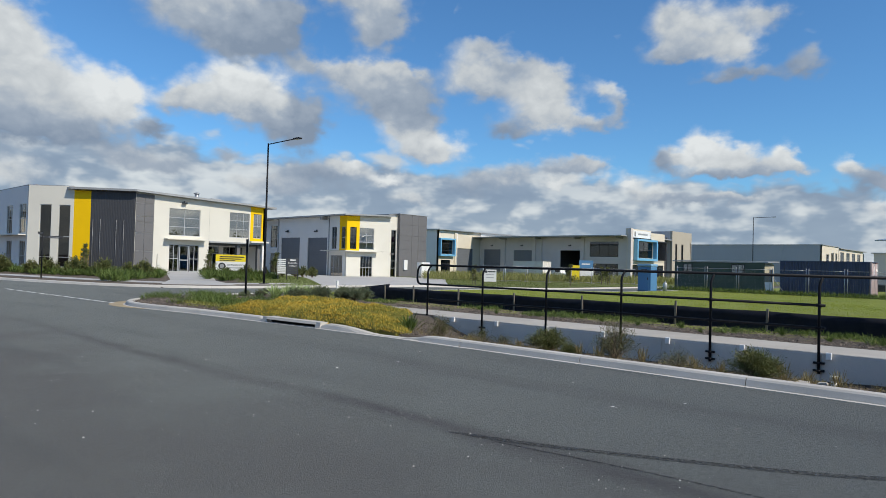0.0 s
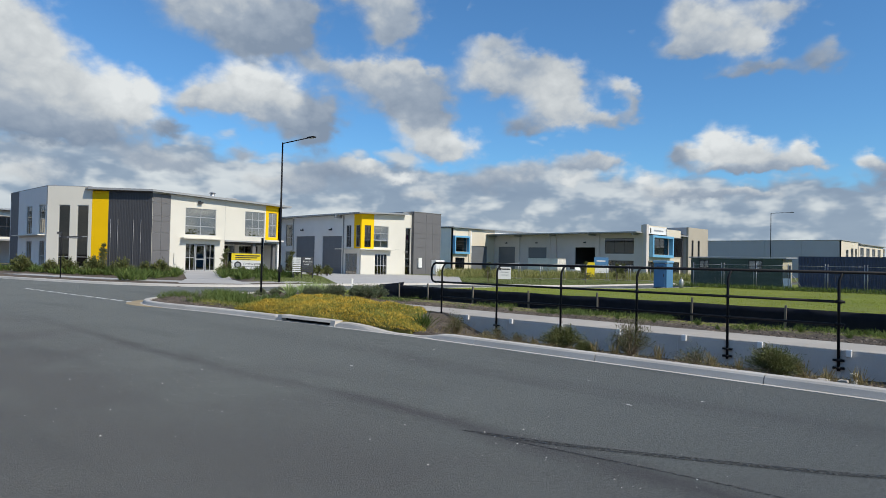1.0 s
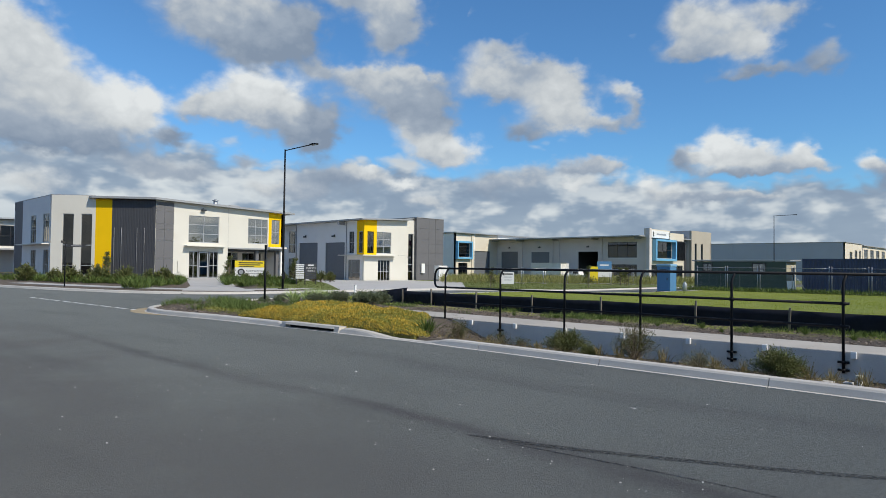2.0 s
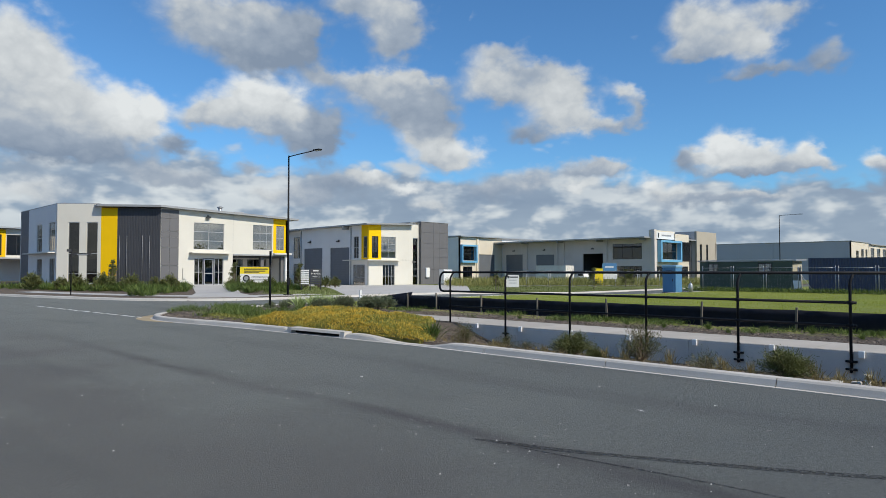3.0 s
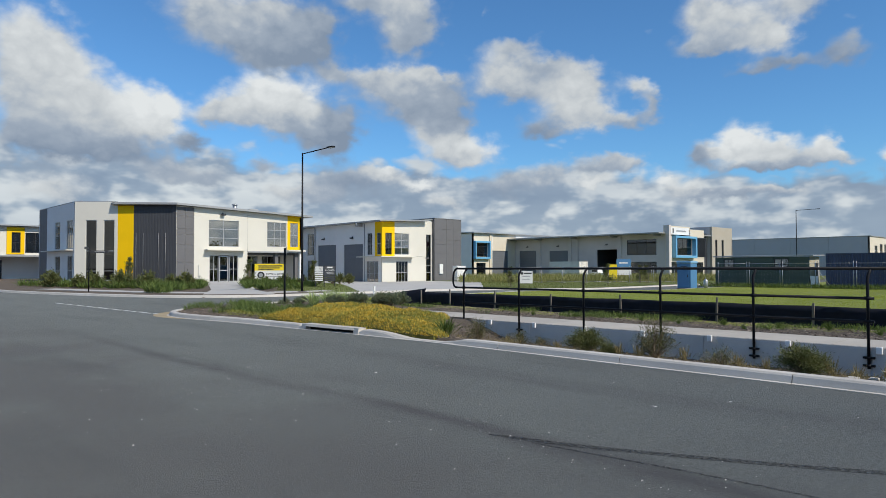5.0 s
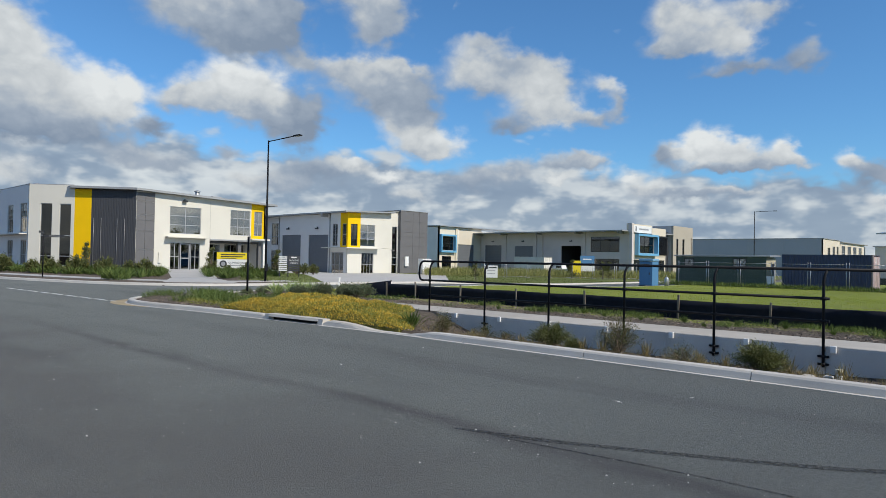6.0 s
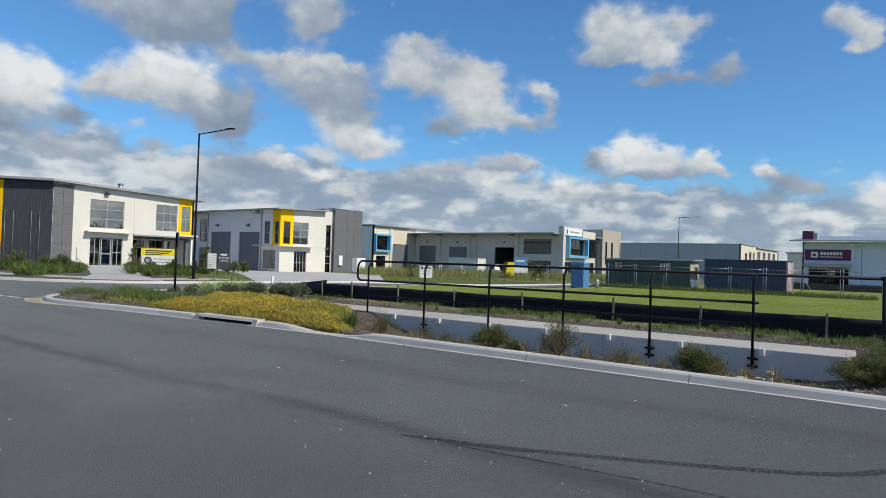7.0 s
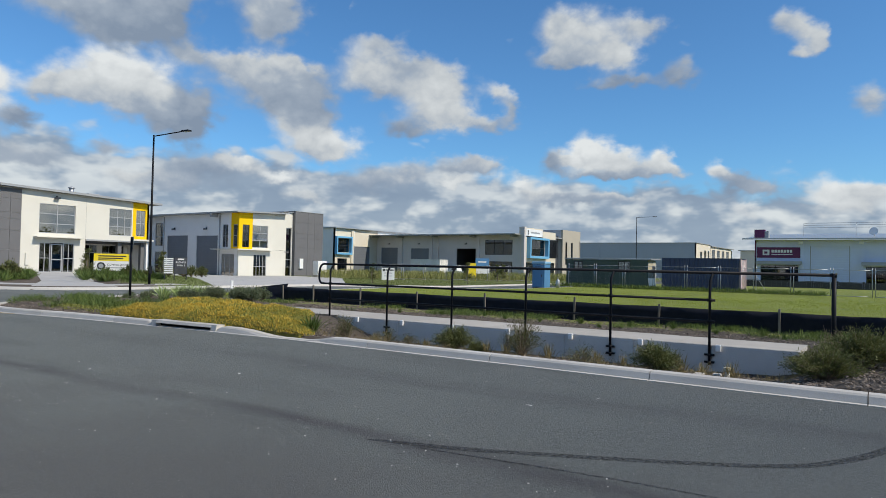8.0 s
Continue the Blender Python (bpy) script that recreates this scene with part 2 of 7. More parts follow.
def glass(name, tint=(0.30, 0.33, 0.35), sheen=2.2):
    """Tinted window glass: looks through, with a mirror sheen that grows at a slant."""
    mt = bpy.data.materials.new(name)
    mt.use_nodes = True
    nt = mt.node_tree
    nt.nodes.clear()
    see, shine, mix, fres = (nt.nodes.new("ShaderNode" + k) for k in ("BsdfTransparent", "BsdfGlossy", "MixShader", "Fresnel"))
    see.inputs[0].default_value = (*tint, 1)
    shine.inputs[0].default_value, shine.inputs["Roughness"].default_value = (0.94, 0.91, 0.85, 1), 0.02
    fres.inputs[0].default_value = sheen
    out = nt.nodes.new("ShaderNodeOutputMaterial")
    for a, b in ((fres.outputs[0], mix.inputs[0]), (see.outputs[0], mix.inputs[1]), (shine.outputs[0], mix.inputs[2]), (mix.outputs[0], out.inputs[0])):
        nt.links.new(a, b)
    return mt


WHITE = surface("white_render", (0.67, 0.65, 0.575), 0.8, 0.03, 0.03, 0.5, 30, 0.1, stain=0.12, tint=(0.8, 0.76, 0.7))
# White wall out of sun: blue of its shade is mixed into the colour.
SHADEWHITE = surface("shade_blue_white_wall", (0.62, 0.68, 0.84), 0.8, 0.04, 0.03, 0.4, 30, 0.1, stain=0.15)
# White paint for unsunned faces: colour raised above WHITE against their shade.
SHADESIDE = surface("shade_side_render", (0.78, 0.77, 0.745), 0.8, 0.04, 0.03, 0.5, 30, 0.1)
YELLOW = surface("yellow_panel", (0.86, 0.53, 0.004), 0.6, 0.03, 0.02, 0.6, 30, 0.05, spec=0.15)
CHARCOAL = surface("charcoal_cladding", (0.060, 0.063, 0.071), 0.55, 0.06, 0.05, 0.7, 30, 0.08)
MIDGREY = surface("grey_cladding", (0.14, 0.14, 0.145), 0.65, 0.05, 0.04, 0.7, 30, 0.08)
ROLLER = surface("grey_roller_door", (0.16, 0.175, 0.195), 0.45, 0.05, 0.03, 0.7, 30, 0.05, metal=0.2)
ROOFING = surface("roof_sheet", (0.42, 0.44, 0.45), 0.4, 0.05, 0.03, 0.4, 20, 0.05, metal=0.5)
FASCIA = surface("fascia_metal", (0.34, 0.35, 0.355), 0.45, 0.05, 0.03, 0.6, 20, 0.04, metal=0.2)
FRAME = surface("window_aluminium", (0.42, 0.43, 0.44), 0.4, 0.04, 0.02, 1, 30, 0.03, metal=0.3)
DARKFRAME = surface("dark_aluminium", (0.035, 0.036, 0.04), 0.4, 0.04, 0.02, 1, 30, 0.03)
GLASS = glass("tinted_glass")
MIRRORGLASS = glass("reflective_office_glass", (0.40, 0.40, 0.38), 5.2)
SLOTGLASS = glass("dark_slot_glass", (0.16, 0.17, 0.18), 1.75)
CREAM = surface("cream_render", (0.66, 0.60, 0.485), 0.8, 0.04, 0.03, 0.5, 30, 0.1, stain=0.1)
TAN = surface("tan_render", (0.42, 0.38, 0.31), 0.8, 0.04, 0.03, 0.5, 30, 0.1)
STONE = surface("warm_grey_render", (0.60, 0.56, 0.53), 0.8, 0.05, 0.03, 0.4, 30, 0.1, stain=0.15)
FARGREY = surface("tilt_up_concrete", (0.46, 0.47, 0.50), 0.8, 0.05, 0.03, 0.15, 20, 0.1, stain=0.15)
BLUE = surface("blue_panel", (0.15, 0.40, 0.62), 0.45, 0.04, 0.02, 0.6, 30, 0.04)
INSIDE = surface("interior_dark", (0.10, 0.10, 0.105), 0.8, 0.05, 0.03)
MAROON = surface("maroon_sign", (0.115, 0.014, 0.075), 0.4, 0.04, 0.02)
BLACKMETAL = surface("black_painted_steel", (0.009, 0.010, 0.013), 0.6, 0.1, 0.05, 3, 60, 0.05, depth=0.001, spec=0.2)
GALV = surface("galvanised_steel", (0.42, 0.43, 0.44), 0.4, 0.1, 0.08, 3, 60, 0.05, metal=0.6)
CONCRETE = surface("concrete", (0.41, 0.385, 0.345), 0.85, 0.10, 0.08, 0.9, 60, 0.3, stain=0.35, tint=(0.6, 0.56, 0.5), piece=0.05)
KERBSTONE = surface("kerb_concrete", (0.52, 0.495, 0.455), 0.8, 0.10, 0.12, 0.8, 80, 0.3, stain=0.3, tint=(0.55, 0.52, 0.48), piece=0.06)
WALLCON = surface("cast_wall_concrete", (0.60, 0.565, 0.52), 0.8, 0.12, 0.08, 0.8, 50, 0.25, stain=0.35, tint=(0.6, 0.58, 0.55))
WHITEPLASTIC = surface("white_plastic", (0.78, 0.78, 0.76), 0.4, 0.04, 0.03)
BLACKCLOTH = surface("black_silt_cloth", (0.009, 0.013, 0.026), 0.7, 0.2, 0.15, 2.0, 120, 0.4)
TIMBER = surface("weathered_timber", (0.17, 0.15, 0.125), 0.8, 0.15, 0.15, 4, 60, 0.3, piece=0.15)
GUTTERTAN = surface("tan_gutter_concrete", (0.36, 0.29, 0.18), 0.85, 0.12, 0.1, 1.2, 60, 0.3, stain=0.4)
LINEPAINT = surface("road_paint", (0.62, 0.62, 0.60), 0.7, 0.1, 0.15, 3, 60, 0.2, stain=0.5)


def blend_nodes(name, rough, paint):
    """A node material whose colour and relief paint() wires; it gets the tree, a noise maker and the position."""
    mt = bpy.data.materials.new(name)
    mt.use_nodes = True
    nt = mt.node_tree
    b = nt.nodes["Principled BSDF"]
    b.inputs["Roughness"].default_value = rough
    b.inputs["Diffuse Roughness"].default_value = 0.6
    geo = nt.nodes.new("ShaderNodeNewGeometry")

    def noise_at(scale, detail=4.0, r=0.55, stretch=(1, 1, 1)):
        mp = nt.nodes.new("ShaderNodeMapping")
        mp.inputs["Scale"].default_value = stretch
        nt.links.new(geo.outputs["Position"], mp.inputs["Vector"])
        n = nt.nodes.new("ShaderNodeTexNoise")
        n.inputs["Scale"].default_value, n.inputs["Detail"].default_value, n.inputs["Roughness"].default_value = scale, detail, r
        nt.links.new(mp.outputs[0], n.inputs["Vector"])
        return n.outputs["Fac"]

    def rng(v, lo, hi, f0, f1):
        n = nt.nodes.new("ShaderNodeMapRange")
        nt.links.new(v, n.inputs["Value"])
        n.inputs["From Min"].default_value, n.inputs["From Max"].default_value = f0, f1
        n.inputs["To Min"].default_value, n.inputs["To Max"].default_value = lo, hi
        return n.outputs["Result"]

    def mix(fac, a, c):
        n = nt.nodes.new("ShaderNodeMix")
        n.data_type = "RGBA"
        for v, s in ((fac, 0), (a, 6), (c, 7)):
            if isinstance(v, tuple):
                n.inputs[s].default_value = (*v, 1)
            else:
                nt.links.new(v, n.inputs[s])
        return n.outputs[2]

    def math_of(op, a, c):
        n = nt.nodes.new("ShaderNodeMath")
        n.operation = op
        for i, v in enumerate((a, c)):
            if isinstance(v, (int, float)):
                n.inputs[i].default_value = v
            else:
                nt.links.new(v, n.inputs[i])
        return n.outputs[0]

    def relief(height, strength, distance):
        bp = nt.nodes.new("ShaderNodeBump")
        bp.inputs["Strength"].default_value, bp.inputs["Distance"].default_value = strength, distance
        nt.links.new(height, bp.inputs["Height"])
        nt.links.new(bp.outputs[0], b.inputs["Normal"])

    xyz = nt.nodes.new("ShaderNodeSeparateXYZ")
    nt.links.new(geo.outputs["Position"], xyz.inputs[0])
    col = paint(noise_at, rng, mix, math_of, relief, xyz.outputs)
    nt.links.new(col, b.inputs["Base Color"])
    return mt


def paint_asphalt(noise_at, rng, mix, math_of, relief, xyz):
    stones = noise_at(110.0, 3.0, 0.6)
    coarse = noise_at(26.0, 5.0, 0.7)
    col = mix(rng(stones, 0, 1, 0.35, 0.65), (0.070, 0.079, 0.077), (0.172, 0.186, 0.174))
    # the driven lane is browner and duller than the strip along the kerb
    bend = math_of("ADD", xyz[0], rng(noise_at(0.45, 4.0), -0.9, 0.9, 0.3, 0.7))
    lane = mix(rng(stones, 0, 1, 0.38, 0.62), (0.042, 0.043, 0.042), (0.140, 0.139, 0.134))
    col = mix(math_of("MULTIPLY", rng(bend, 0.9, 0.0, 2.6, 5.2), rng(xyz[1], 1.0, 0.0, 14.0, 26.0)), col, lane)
    col = mix(rng(coarse, 0, 0.7, 0.48, 0.60), col, (0.068, 0.073, 0.071))
    col = mix(rng(noise_at(48.0, 2.0, 0.5), 0, 0.7, 0.60, 0.68), col, (0.150, 0.160, 0.152))
    col = mix(rng(noise_at(0.35, 5.0), 0, 0.75, 0.45, 0.68), col, (0.128, 0.140, 0.132))
    # old oil and tyre wear in long soft streaks along the road
    col = mix(rng(noise_at(0.8, 6.0, 0.6, (1.0, 0.16, 1)), 0, 0.55, 0.52, 0.72), col, (0.060, 0.064, 0.063))
    col = mix(rng(noise_at(1.7, 9.0, 0.7), 0, 0.45, 0.58, 0.72), col, (0.115, 0.122, 0.118))
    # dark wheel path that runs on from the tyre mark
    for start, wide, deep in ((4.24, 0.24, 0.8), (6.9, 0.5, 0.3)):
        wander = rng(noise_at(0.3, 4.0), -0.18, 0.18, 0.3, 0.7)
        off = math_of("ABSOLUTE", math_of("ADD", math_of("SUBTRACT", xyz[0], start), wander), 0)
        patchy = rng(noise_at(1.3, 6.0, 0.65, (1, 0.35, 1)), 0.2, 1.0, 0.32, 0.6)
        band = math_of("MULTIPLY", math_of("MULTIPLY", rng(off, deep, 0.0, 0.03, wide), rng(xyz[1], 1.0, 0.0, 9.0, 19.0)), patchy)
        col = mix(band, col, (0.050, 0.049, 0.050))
    # loose pale grit
    col = mix(rng(noise_at(55.0, 1.0), 0, 0.6, 0.69, 0.73), col, (0.18, 0.175, 0.165))
    relief(math_of("ADD", stones, math_of("MULTIPLY", coarse, 1.4)), 1.0, 0.014)
    return col


def paint_ground(noise_at, rng, mix, math_of, relief, xyz):
    lump = noise_at(9.0, 6.0, 0.65)
    mulch = mix(rng(lump, 0, 1, 0.3, 0.7), (0.045, 0.035, 0.027), (0.135, 0.108, 0.082))
    mulch = mix(rng(noise_at(60.0, 2.0), 0, 0.5, 0.55, 0.7), mulch, (0.17, 0.145, 0.12))
    grass = mix(rng(noise_at(0.22, 6.0, 0.6), 0, 1, 0.35, 0.65), (0.19, 0.23, 0.028), (0.27, 0.30, 0.045))
    grass = mix(rng(noise_at(7.0, 5.0, 0.6), 0, 0.6, 0.45, 0.7), grass, (0.10, 0.14, 0.02))
    grass = mix(rng(noise_at(0.9, 6.0, 0.6, (1, 0.4, 1)), 0, 0.5, 0.55, 0.72), grass, (0.20, 0.18, 0.07))
    ragged = rng(noise_at(1.6, 5.0, 0.6), -0.7, 0.7, 0.25, 0.75)
    lot = math_of("MULTIPLY", rng(math_of("ADD", xyz[0], ragged), 0, 1, 15.2, 15.9), rng(xyz[1], 1, 0, 24.0, 25.0))
    far = math_of("MULTIPLY", rng(math_of("ADD", xyz[1], ragged), 0, 1, 30.6, 31.2), rng(math_of("SUBTRACT", math_of("ADD", xyz[0], ragged), math_of("MULTIPLY", math_of("MAXIMUM", math_of("SUBTRACT", xyz[1], 36.0), 0.0), 0.55)), 0, 1, 20.6, 21.4))
    relief(noise_at(26.0, 5.0, 0.7), 0.9, 0.05)
    grass = mix(rng(xyz[1], 0, 0.75, 28, 30), grass, (0.085, 0.105, 0.026))
    return mix(math_of("MAXIMUM", lot, far), mulch, grass)


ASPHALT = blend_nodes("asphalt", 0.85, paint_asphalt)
GROUND = blend_nodes("ground_cover", 0.95, paint_ground)

# ---- building helpers ----
ORIGIN = {}


def thing(name, at, label, category, group="", kind=""):
    """An Empty at the base of a thing; its parts are then given in world metres."""
    ob = new(name)
    ob.location = at
    ob.empty_display_size = 0.2
    ORIGIN[ob.name] = Vector(at)
    return tagged(ob, label, category, group, kind)


def part(name, bm, material, parent, label=""):
    """One mesh object under a thing or a part, from a bmesh in world metres."""
    o = ORIGIN[parent.name]
    bmesh.ops.translate(bm, verts=bm.verts, vec=-o)
    me = bpy.data.meshes.new(name)
    bm.to_mesh(me)
    bm.free()
    me.materials.append(material)
    ob = new(name, me)
    ob.parent = parent
    ORIGIN[ob.name] = o
    if label:
        ob["label"] = label
    return ob


def single(name, bm, material, at, label, category, group="", kind=""):
    """A thing that is one mesh, given in world metres."""
    bmesh.ops.translate(bm, verts=bm.verts, vec=-Vector(at))
    me = bpy.data.meshes.new(name)
    bm.to_mesh(me)
    bm.free()
    me.materials.append(material)
    ob = new(name, me)
    ob.location = at
    ORIGIN[ob.name] = Vector(at)
    return tagged(ob, label, category, group, kind)


def piece(name, ob, shift):
    """Another object on the same mesh under the same parent, moved by shift."""
    c = bpy.data.objects.new(name, ob.data)
    scene.collection.objects.link(c)
    c.parent = ob.parent
    c.location = Vector(ob.location) + Vector(shift)
    ORIGIN[c.name] = ORIGIN[ob.name] + Vector(shift)
    return c


def hexa(bm, c):
    """Eight corners (bottom four, top four, both round the same way) as a block."""
    v = [bm.verts.new(p) for p in c]
    for f in ((3, 2, 1, 0), (4, 5, 6, 7), (0, 1, 5, 4), (1, 2, 6, 5), (2, 3, 7, 6), (3, 0, 4, 7)):
        bm.faces.new([v[i] for i in f])
    return v


def box(bm, x0, x1, y0, y1, z0, z1, bevel=0.0):
    v = hexa(bm, [(x0, y0, z0), (x1, y0, z0), (x1, y1, z0), (x0, y1, z0), (x0, y0, z1), (x1, y0, z1), (x1, y1, z1), (x0, y1, z1)])
    if bevel:
        es = list({e for q in v for e in q.link_edges})
        bmesh.ops.bevel(bm, geom=es, offset=bevel, segments=2, affect="EDGES", profile=0.6)
    return bm


def cube(x0, x1, y0, y1, z0, z1, bevel=0.0):
    return box(bmesh.new(), x0, x1, y0, y1, z0, z1, bevel)


def tube(bm, pts, r, n=10, ends=True):
    """A round bar along a line of points; r may be one radius or one for each point."""
    pts = [Vector(p) for p in pts]
    rs = r if isinstance(r, (list, tuple)) else [r] * len(pts)
    rings = []
    side = None
    for i, p in enumerate(pts):
        d = (pts[min(i + 1, len(pts) - 1)] - pts[max(i - 1, 0)]).normalized()
        if side is None:
            side = d.cross(Vector((0, 0, 1)) if abs(d.z) < 0.9 else Vector((1, 0, 0))).normalized()
        side = (side - d * side.dot(d)).normalized()
        up = d.cross(side)
        rings.append([bm.verts.new(p + rs[i] * (math.cos(a) * side + math.sin(a) * up)) for a in (2 * math.pi * k / n for k in range(n))])
    for a, b in zip(rings, rings[1:]):
        for k in range(n):
            f = bm.faces.new((a[k], a[(k + 1) % n], b[(k + 1) % n], b[k]))
            f.smooth = True
    if ends:
        bm.faces.new(rings[0][::-1])
        bm.faces.new(rings[-1])
    return bm


class Face:
    """An upright plane: start, direction along it, and its outward side."""

    def __init__(self, start, end, out):
        self.o = Vector((start[0], start[1], 0))
        d = Vector((end[0] - start[0], end[1] - start[1], 0))
        self.length = d.length
        self.d = d.normalized()
        n = Vector((self.d.y, -self.d.x, 0))
        self.n = n if n.dot(Vector((out[0], out[1], 0))) > 0 else -n

    def at(self, u, z, n=0.0):
        return self.o + self.d * u + self.n * n + Vector((0, 0, z))

    def block(self, bm, u0, u1, z0, z1, n0, n1):
        c = [self.at(u, z, n) for z in (z0, z1) for u, n in ((u0, n0), (u1, n0), (u1, n1), (u0, n1))]
        if self.d.cross(self.n).z < 0:
            c = c[3::-1] + c[:3:-1]
        hexa(bm, c)
        return bm


def wall(face, u0, u1, z0, z1, holes=(), thick=0.2, top=None):
    """A wall with through openings (u0, u1, z0, z1). top: height at its far end, where it slopes."""
    us = sorted({u0, u1, *[h[0] for h in holes], *[h[1] for h in holes]})
    zs = sorted({z0, z1, *[h[2] for h in holes], *[h[3] for h in holes]})
    us, zs = [u for u in us if u0 <= u <= u1], [z for z in zs if z0 <= z <= z1]

    def solid(i, j):
        if not (0 <= i < len(us) - 1 and 0 <= j < len(zs) - 1):
            return False
        u, z = (us[i] + us[i + 1]) / 2, (zs[j] + zs[j + 1]) / 2
        return not any(h[0] < u < h[1] and h[2] < z < h[3] for h in holes)

    def height(u, z):
        return z if top is None or z < z1 else z1 + (top - z1) * (u - u0) / (u1 - u0)

    bm = bmesh.new()
    made = {}

    def v(i, j, k):
        if (i, j, k) not in made:
            made[i, j, k] = bm.verts.new(face.at(us[i], height(us[i], zs[j]), -thick * k))
        return made[i, j, k]

    for i in range(len(us) - 1):
        for j in range(len(zs) - 1):
            if not solid(i, j):
                continue
            for k in (0, 1):
                bm.faces.new([v(i, j, k), v(i + 1, j, k), v(i + 1, j + 1, k), v(i, j + 1, k)])
            for (a, b), near in ((((i, j), (i + 1, j)), (i, j - 1)), (((i, j + 1), (i + 1, j + 1)), (i, j + 1)), (((i, j), (i, j + 1)), (i - 1, j)), (((i + 1, j), (i + 1, j + 1)), (i + 1, j))):
                if not solid(*near):
                    bm.faces.new([v(*a, 0), v(*b, 0), v(*b, 1), v(*a, 1)])
    bmesh.ops.recalc_face_normals(bm, faces=bm.faces)
    return bm


def window(parent, face, u0, u1, z0, z1, cols=(0.5,), rows=(0.5,), frame_mat=None, back=0.1, bar=0.06, name="window", pane_mat=None):
    """Frame bars in an opening, with a pane in each field."""
    us = [u0 + (u1 - u0) * c for c in (0, *cols, 1)]
    zs = [z0 + (z1 - z0) * c for c in (0, *rows, 1)]

    def inset(v, i):
        """Field edges: full bar at the rim, half a bar at a mullion."""
        lo = [q + (bar if k == 0 else bar / 2) for k, q in enumerate(v[:-1])]
        hi = [q - (bar if k == len(v) - 2 else bar / 2) for k, q in enumerate(v[1:])]
        return list(zip(lo, hi))[i]

    fields = [(*inset(us, i), *inset(zs, j)) for i in range(len(us) - 1) for j in range(len(zs) - 1)]
    behind = Face((face.o.x, face.o.y), (face.o.x + face.d.x, face.o.y + face.d.y), (face.n.x, face.n.y))
    behind.o = face.o + face.n * (-back + 0.03)
    fr = wall(behind, u0 + 0.002, u1 - 0.002, z0 + 0.002, z1 - 0.002, fields, 0.06)
    w = part(name, fr, frame_mat or FRAME, parent)
    for p, q, lo, hi in fields:
        g = part("pane", face.block(bmesh.new(), p, q, lo, hi, -back - 0.006, -back + 0.006), pane_mat or GLASS, w)
        g.visible_shadow = False
    return w


def roller_door(parent, face, u0, u1, z0, z1, material=None, back=0.12, pitch=0.30):
    """A door curtain of shallow horizontal slats in its guides."""
    bm = bmesh.new()
    n = int((z1 - z0) / pitch)
    rows = []
    for i in range(n * 3 + 1):
        z = z0 + (z1 - z0) * i / (n * 3)
        k = -back - (0.006 if i % 3 == 0 else 0.0)
        rows.append([bm.verts.new(face.at(u, z, k)) for u in (u0 - 0.02, u1 + 0.02)])
    for a, b in zip(rows, rows[1:]):
        bm.faces.new((a[0], a[1], b[1], b[0]))
    d = part("roller_door", bm, material or ROLLER, parent)
    for u in (u0, u1 - 0.09):
        part("door_guide", face.block(bmesh.new(), u, u + 0.09, z0, z1, -back + 0.005, -back + 0.05), FASCIA, d)
    return d


def slab(parent, name, corners, thick, material, label=""):
    """A flat plate from its upper corners, round in order, with its own thickness."""
    bm = bmesh.new()
    up = [bm.verts.new(c) for c in corners]
    lo = [bm.verts.new((c[0], c[1], c[2] - thick)) for c in corners]
    bm.faces.new(up)
    bm.faces.new(lo[::-1])
    for i in range(len(up)):
        j = (i + 1) % len(up)
        bm.faces.new((up[i], lo[i], lo[j], up[j]))
    bmesh.ops.recalc_face_normals(bm, faces=bm.faces)
    return part(name, bm, material, parent, label)


# ---- ground, road, kerbs ----


def fall(x):
    """The land falls gently away from the main road."""
    s = min(1.0, max(0.0, (x - 27) / 21))
    f = min(1.0, max(0.0, (x - 70) / 30))
    return -0.35 * s * s * (3 - 2 * s) - 0.15 * f


SOUTH = [(8.75, -80), (8.75, 9.5), (8.68, 10.5), (8.6, 12), (8.45, 13.6), (8.36, 15.2), (8.2, 16.9), (7.97, 18.2), (7.85, 19.4), (7.98, 20.5), (8.5, 21.5), (9.5, 22.4), (11, 23.1), (13, 23.6), (16, 23.9), (30, 24), (140, 24)]
NORTH = [(8.9, 170), (8.9, 48), (9.7, 43.3), (10.6, 39.5), (11.6, 36), (12.4, 33.9), (13.3, 32.4), (14.2, 31.4), (15.2, 30.6), (16.5, 30.1), (18, 29.9), (20, 29.8), (140, 29.8)]


def smooth_line(pts, rounds=2):
    for _ in range(rounds):
        out = [pts[0]]
        for a, b in zip(pts, pts[1:]):
            out += [(a[0] * 0.75 + b[0] * 0.25, a[1] * 0.75 + b[1] * 0.25), (a[0] * 0.25 + b[0] * 0.75, a[1] * 0.25 + b[1] * 0.75)]
        pts = out + [pts[-1]]
    return pts


SOUTH_LINE, NORTH_LINE = [SOUTH[0], (8.75, 0)] + smooth_line(SOUTH[1:-1]) + [(60, 24), SOUTH[-1]], [NORTH[0]] + smooth_line(NORTH[1:-1]) + [(60, 29.8), NORTH[-1]]
SOUTH_STREET = [p for p in SOUTH_LINE if p[1] > 20.2]


def cross_at(line, value, axis):
    """Where a line first reaches a coordinate, the other coordinate there."""
    for a, b in zip(line, line[1:]):
        lo, hi = sorted((a[axis], b[axis]))
        if lo <= value <= hi and hi > lo:
            t = (value - a[axis]) / (b[axis] - a[axis])
            return a[1 - axis] + t * (b[1 - axis] - a[1 - axis])
    return None


def road_edge(y):
    """The right-hand edge of the main road."""
    if y <= 21.0:
        return min(cross_at(SOUTH_LINE, y, 1), 8.8)
    return 8.8 if y < 48 else 8.9


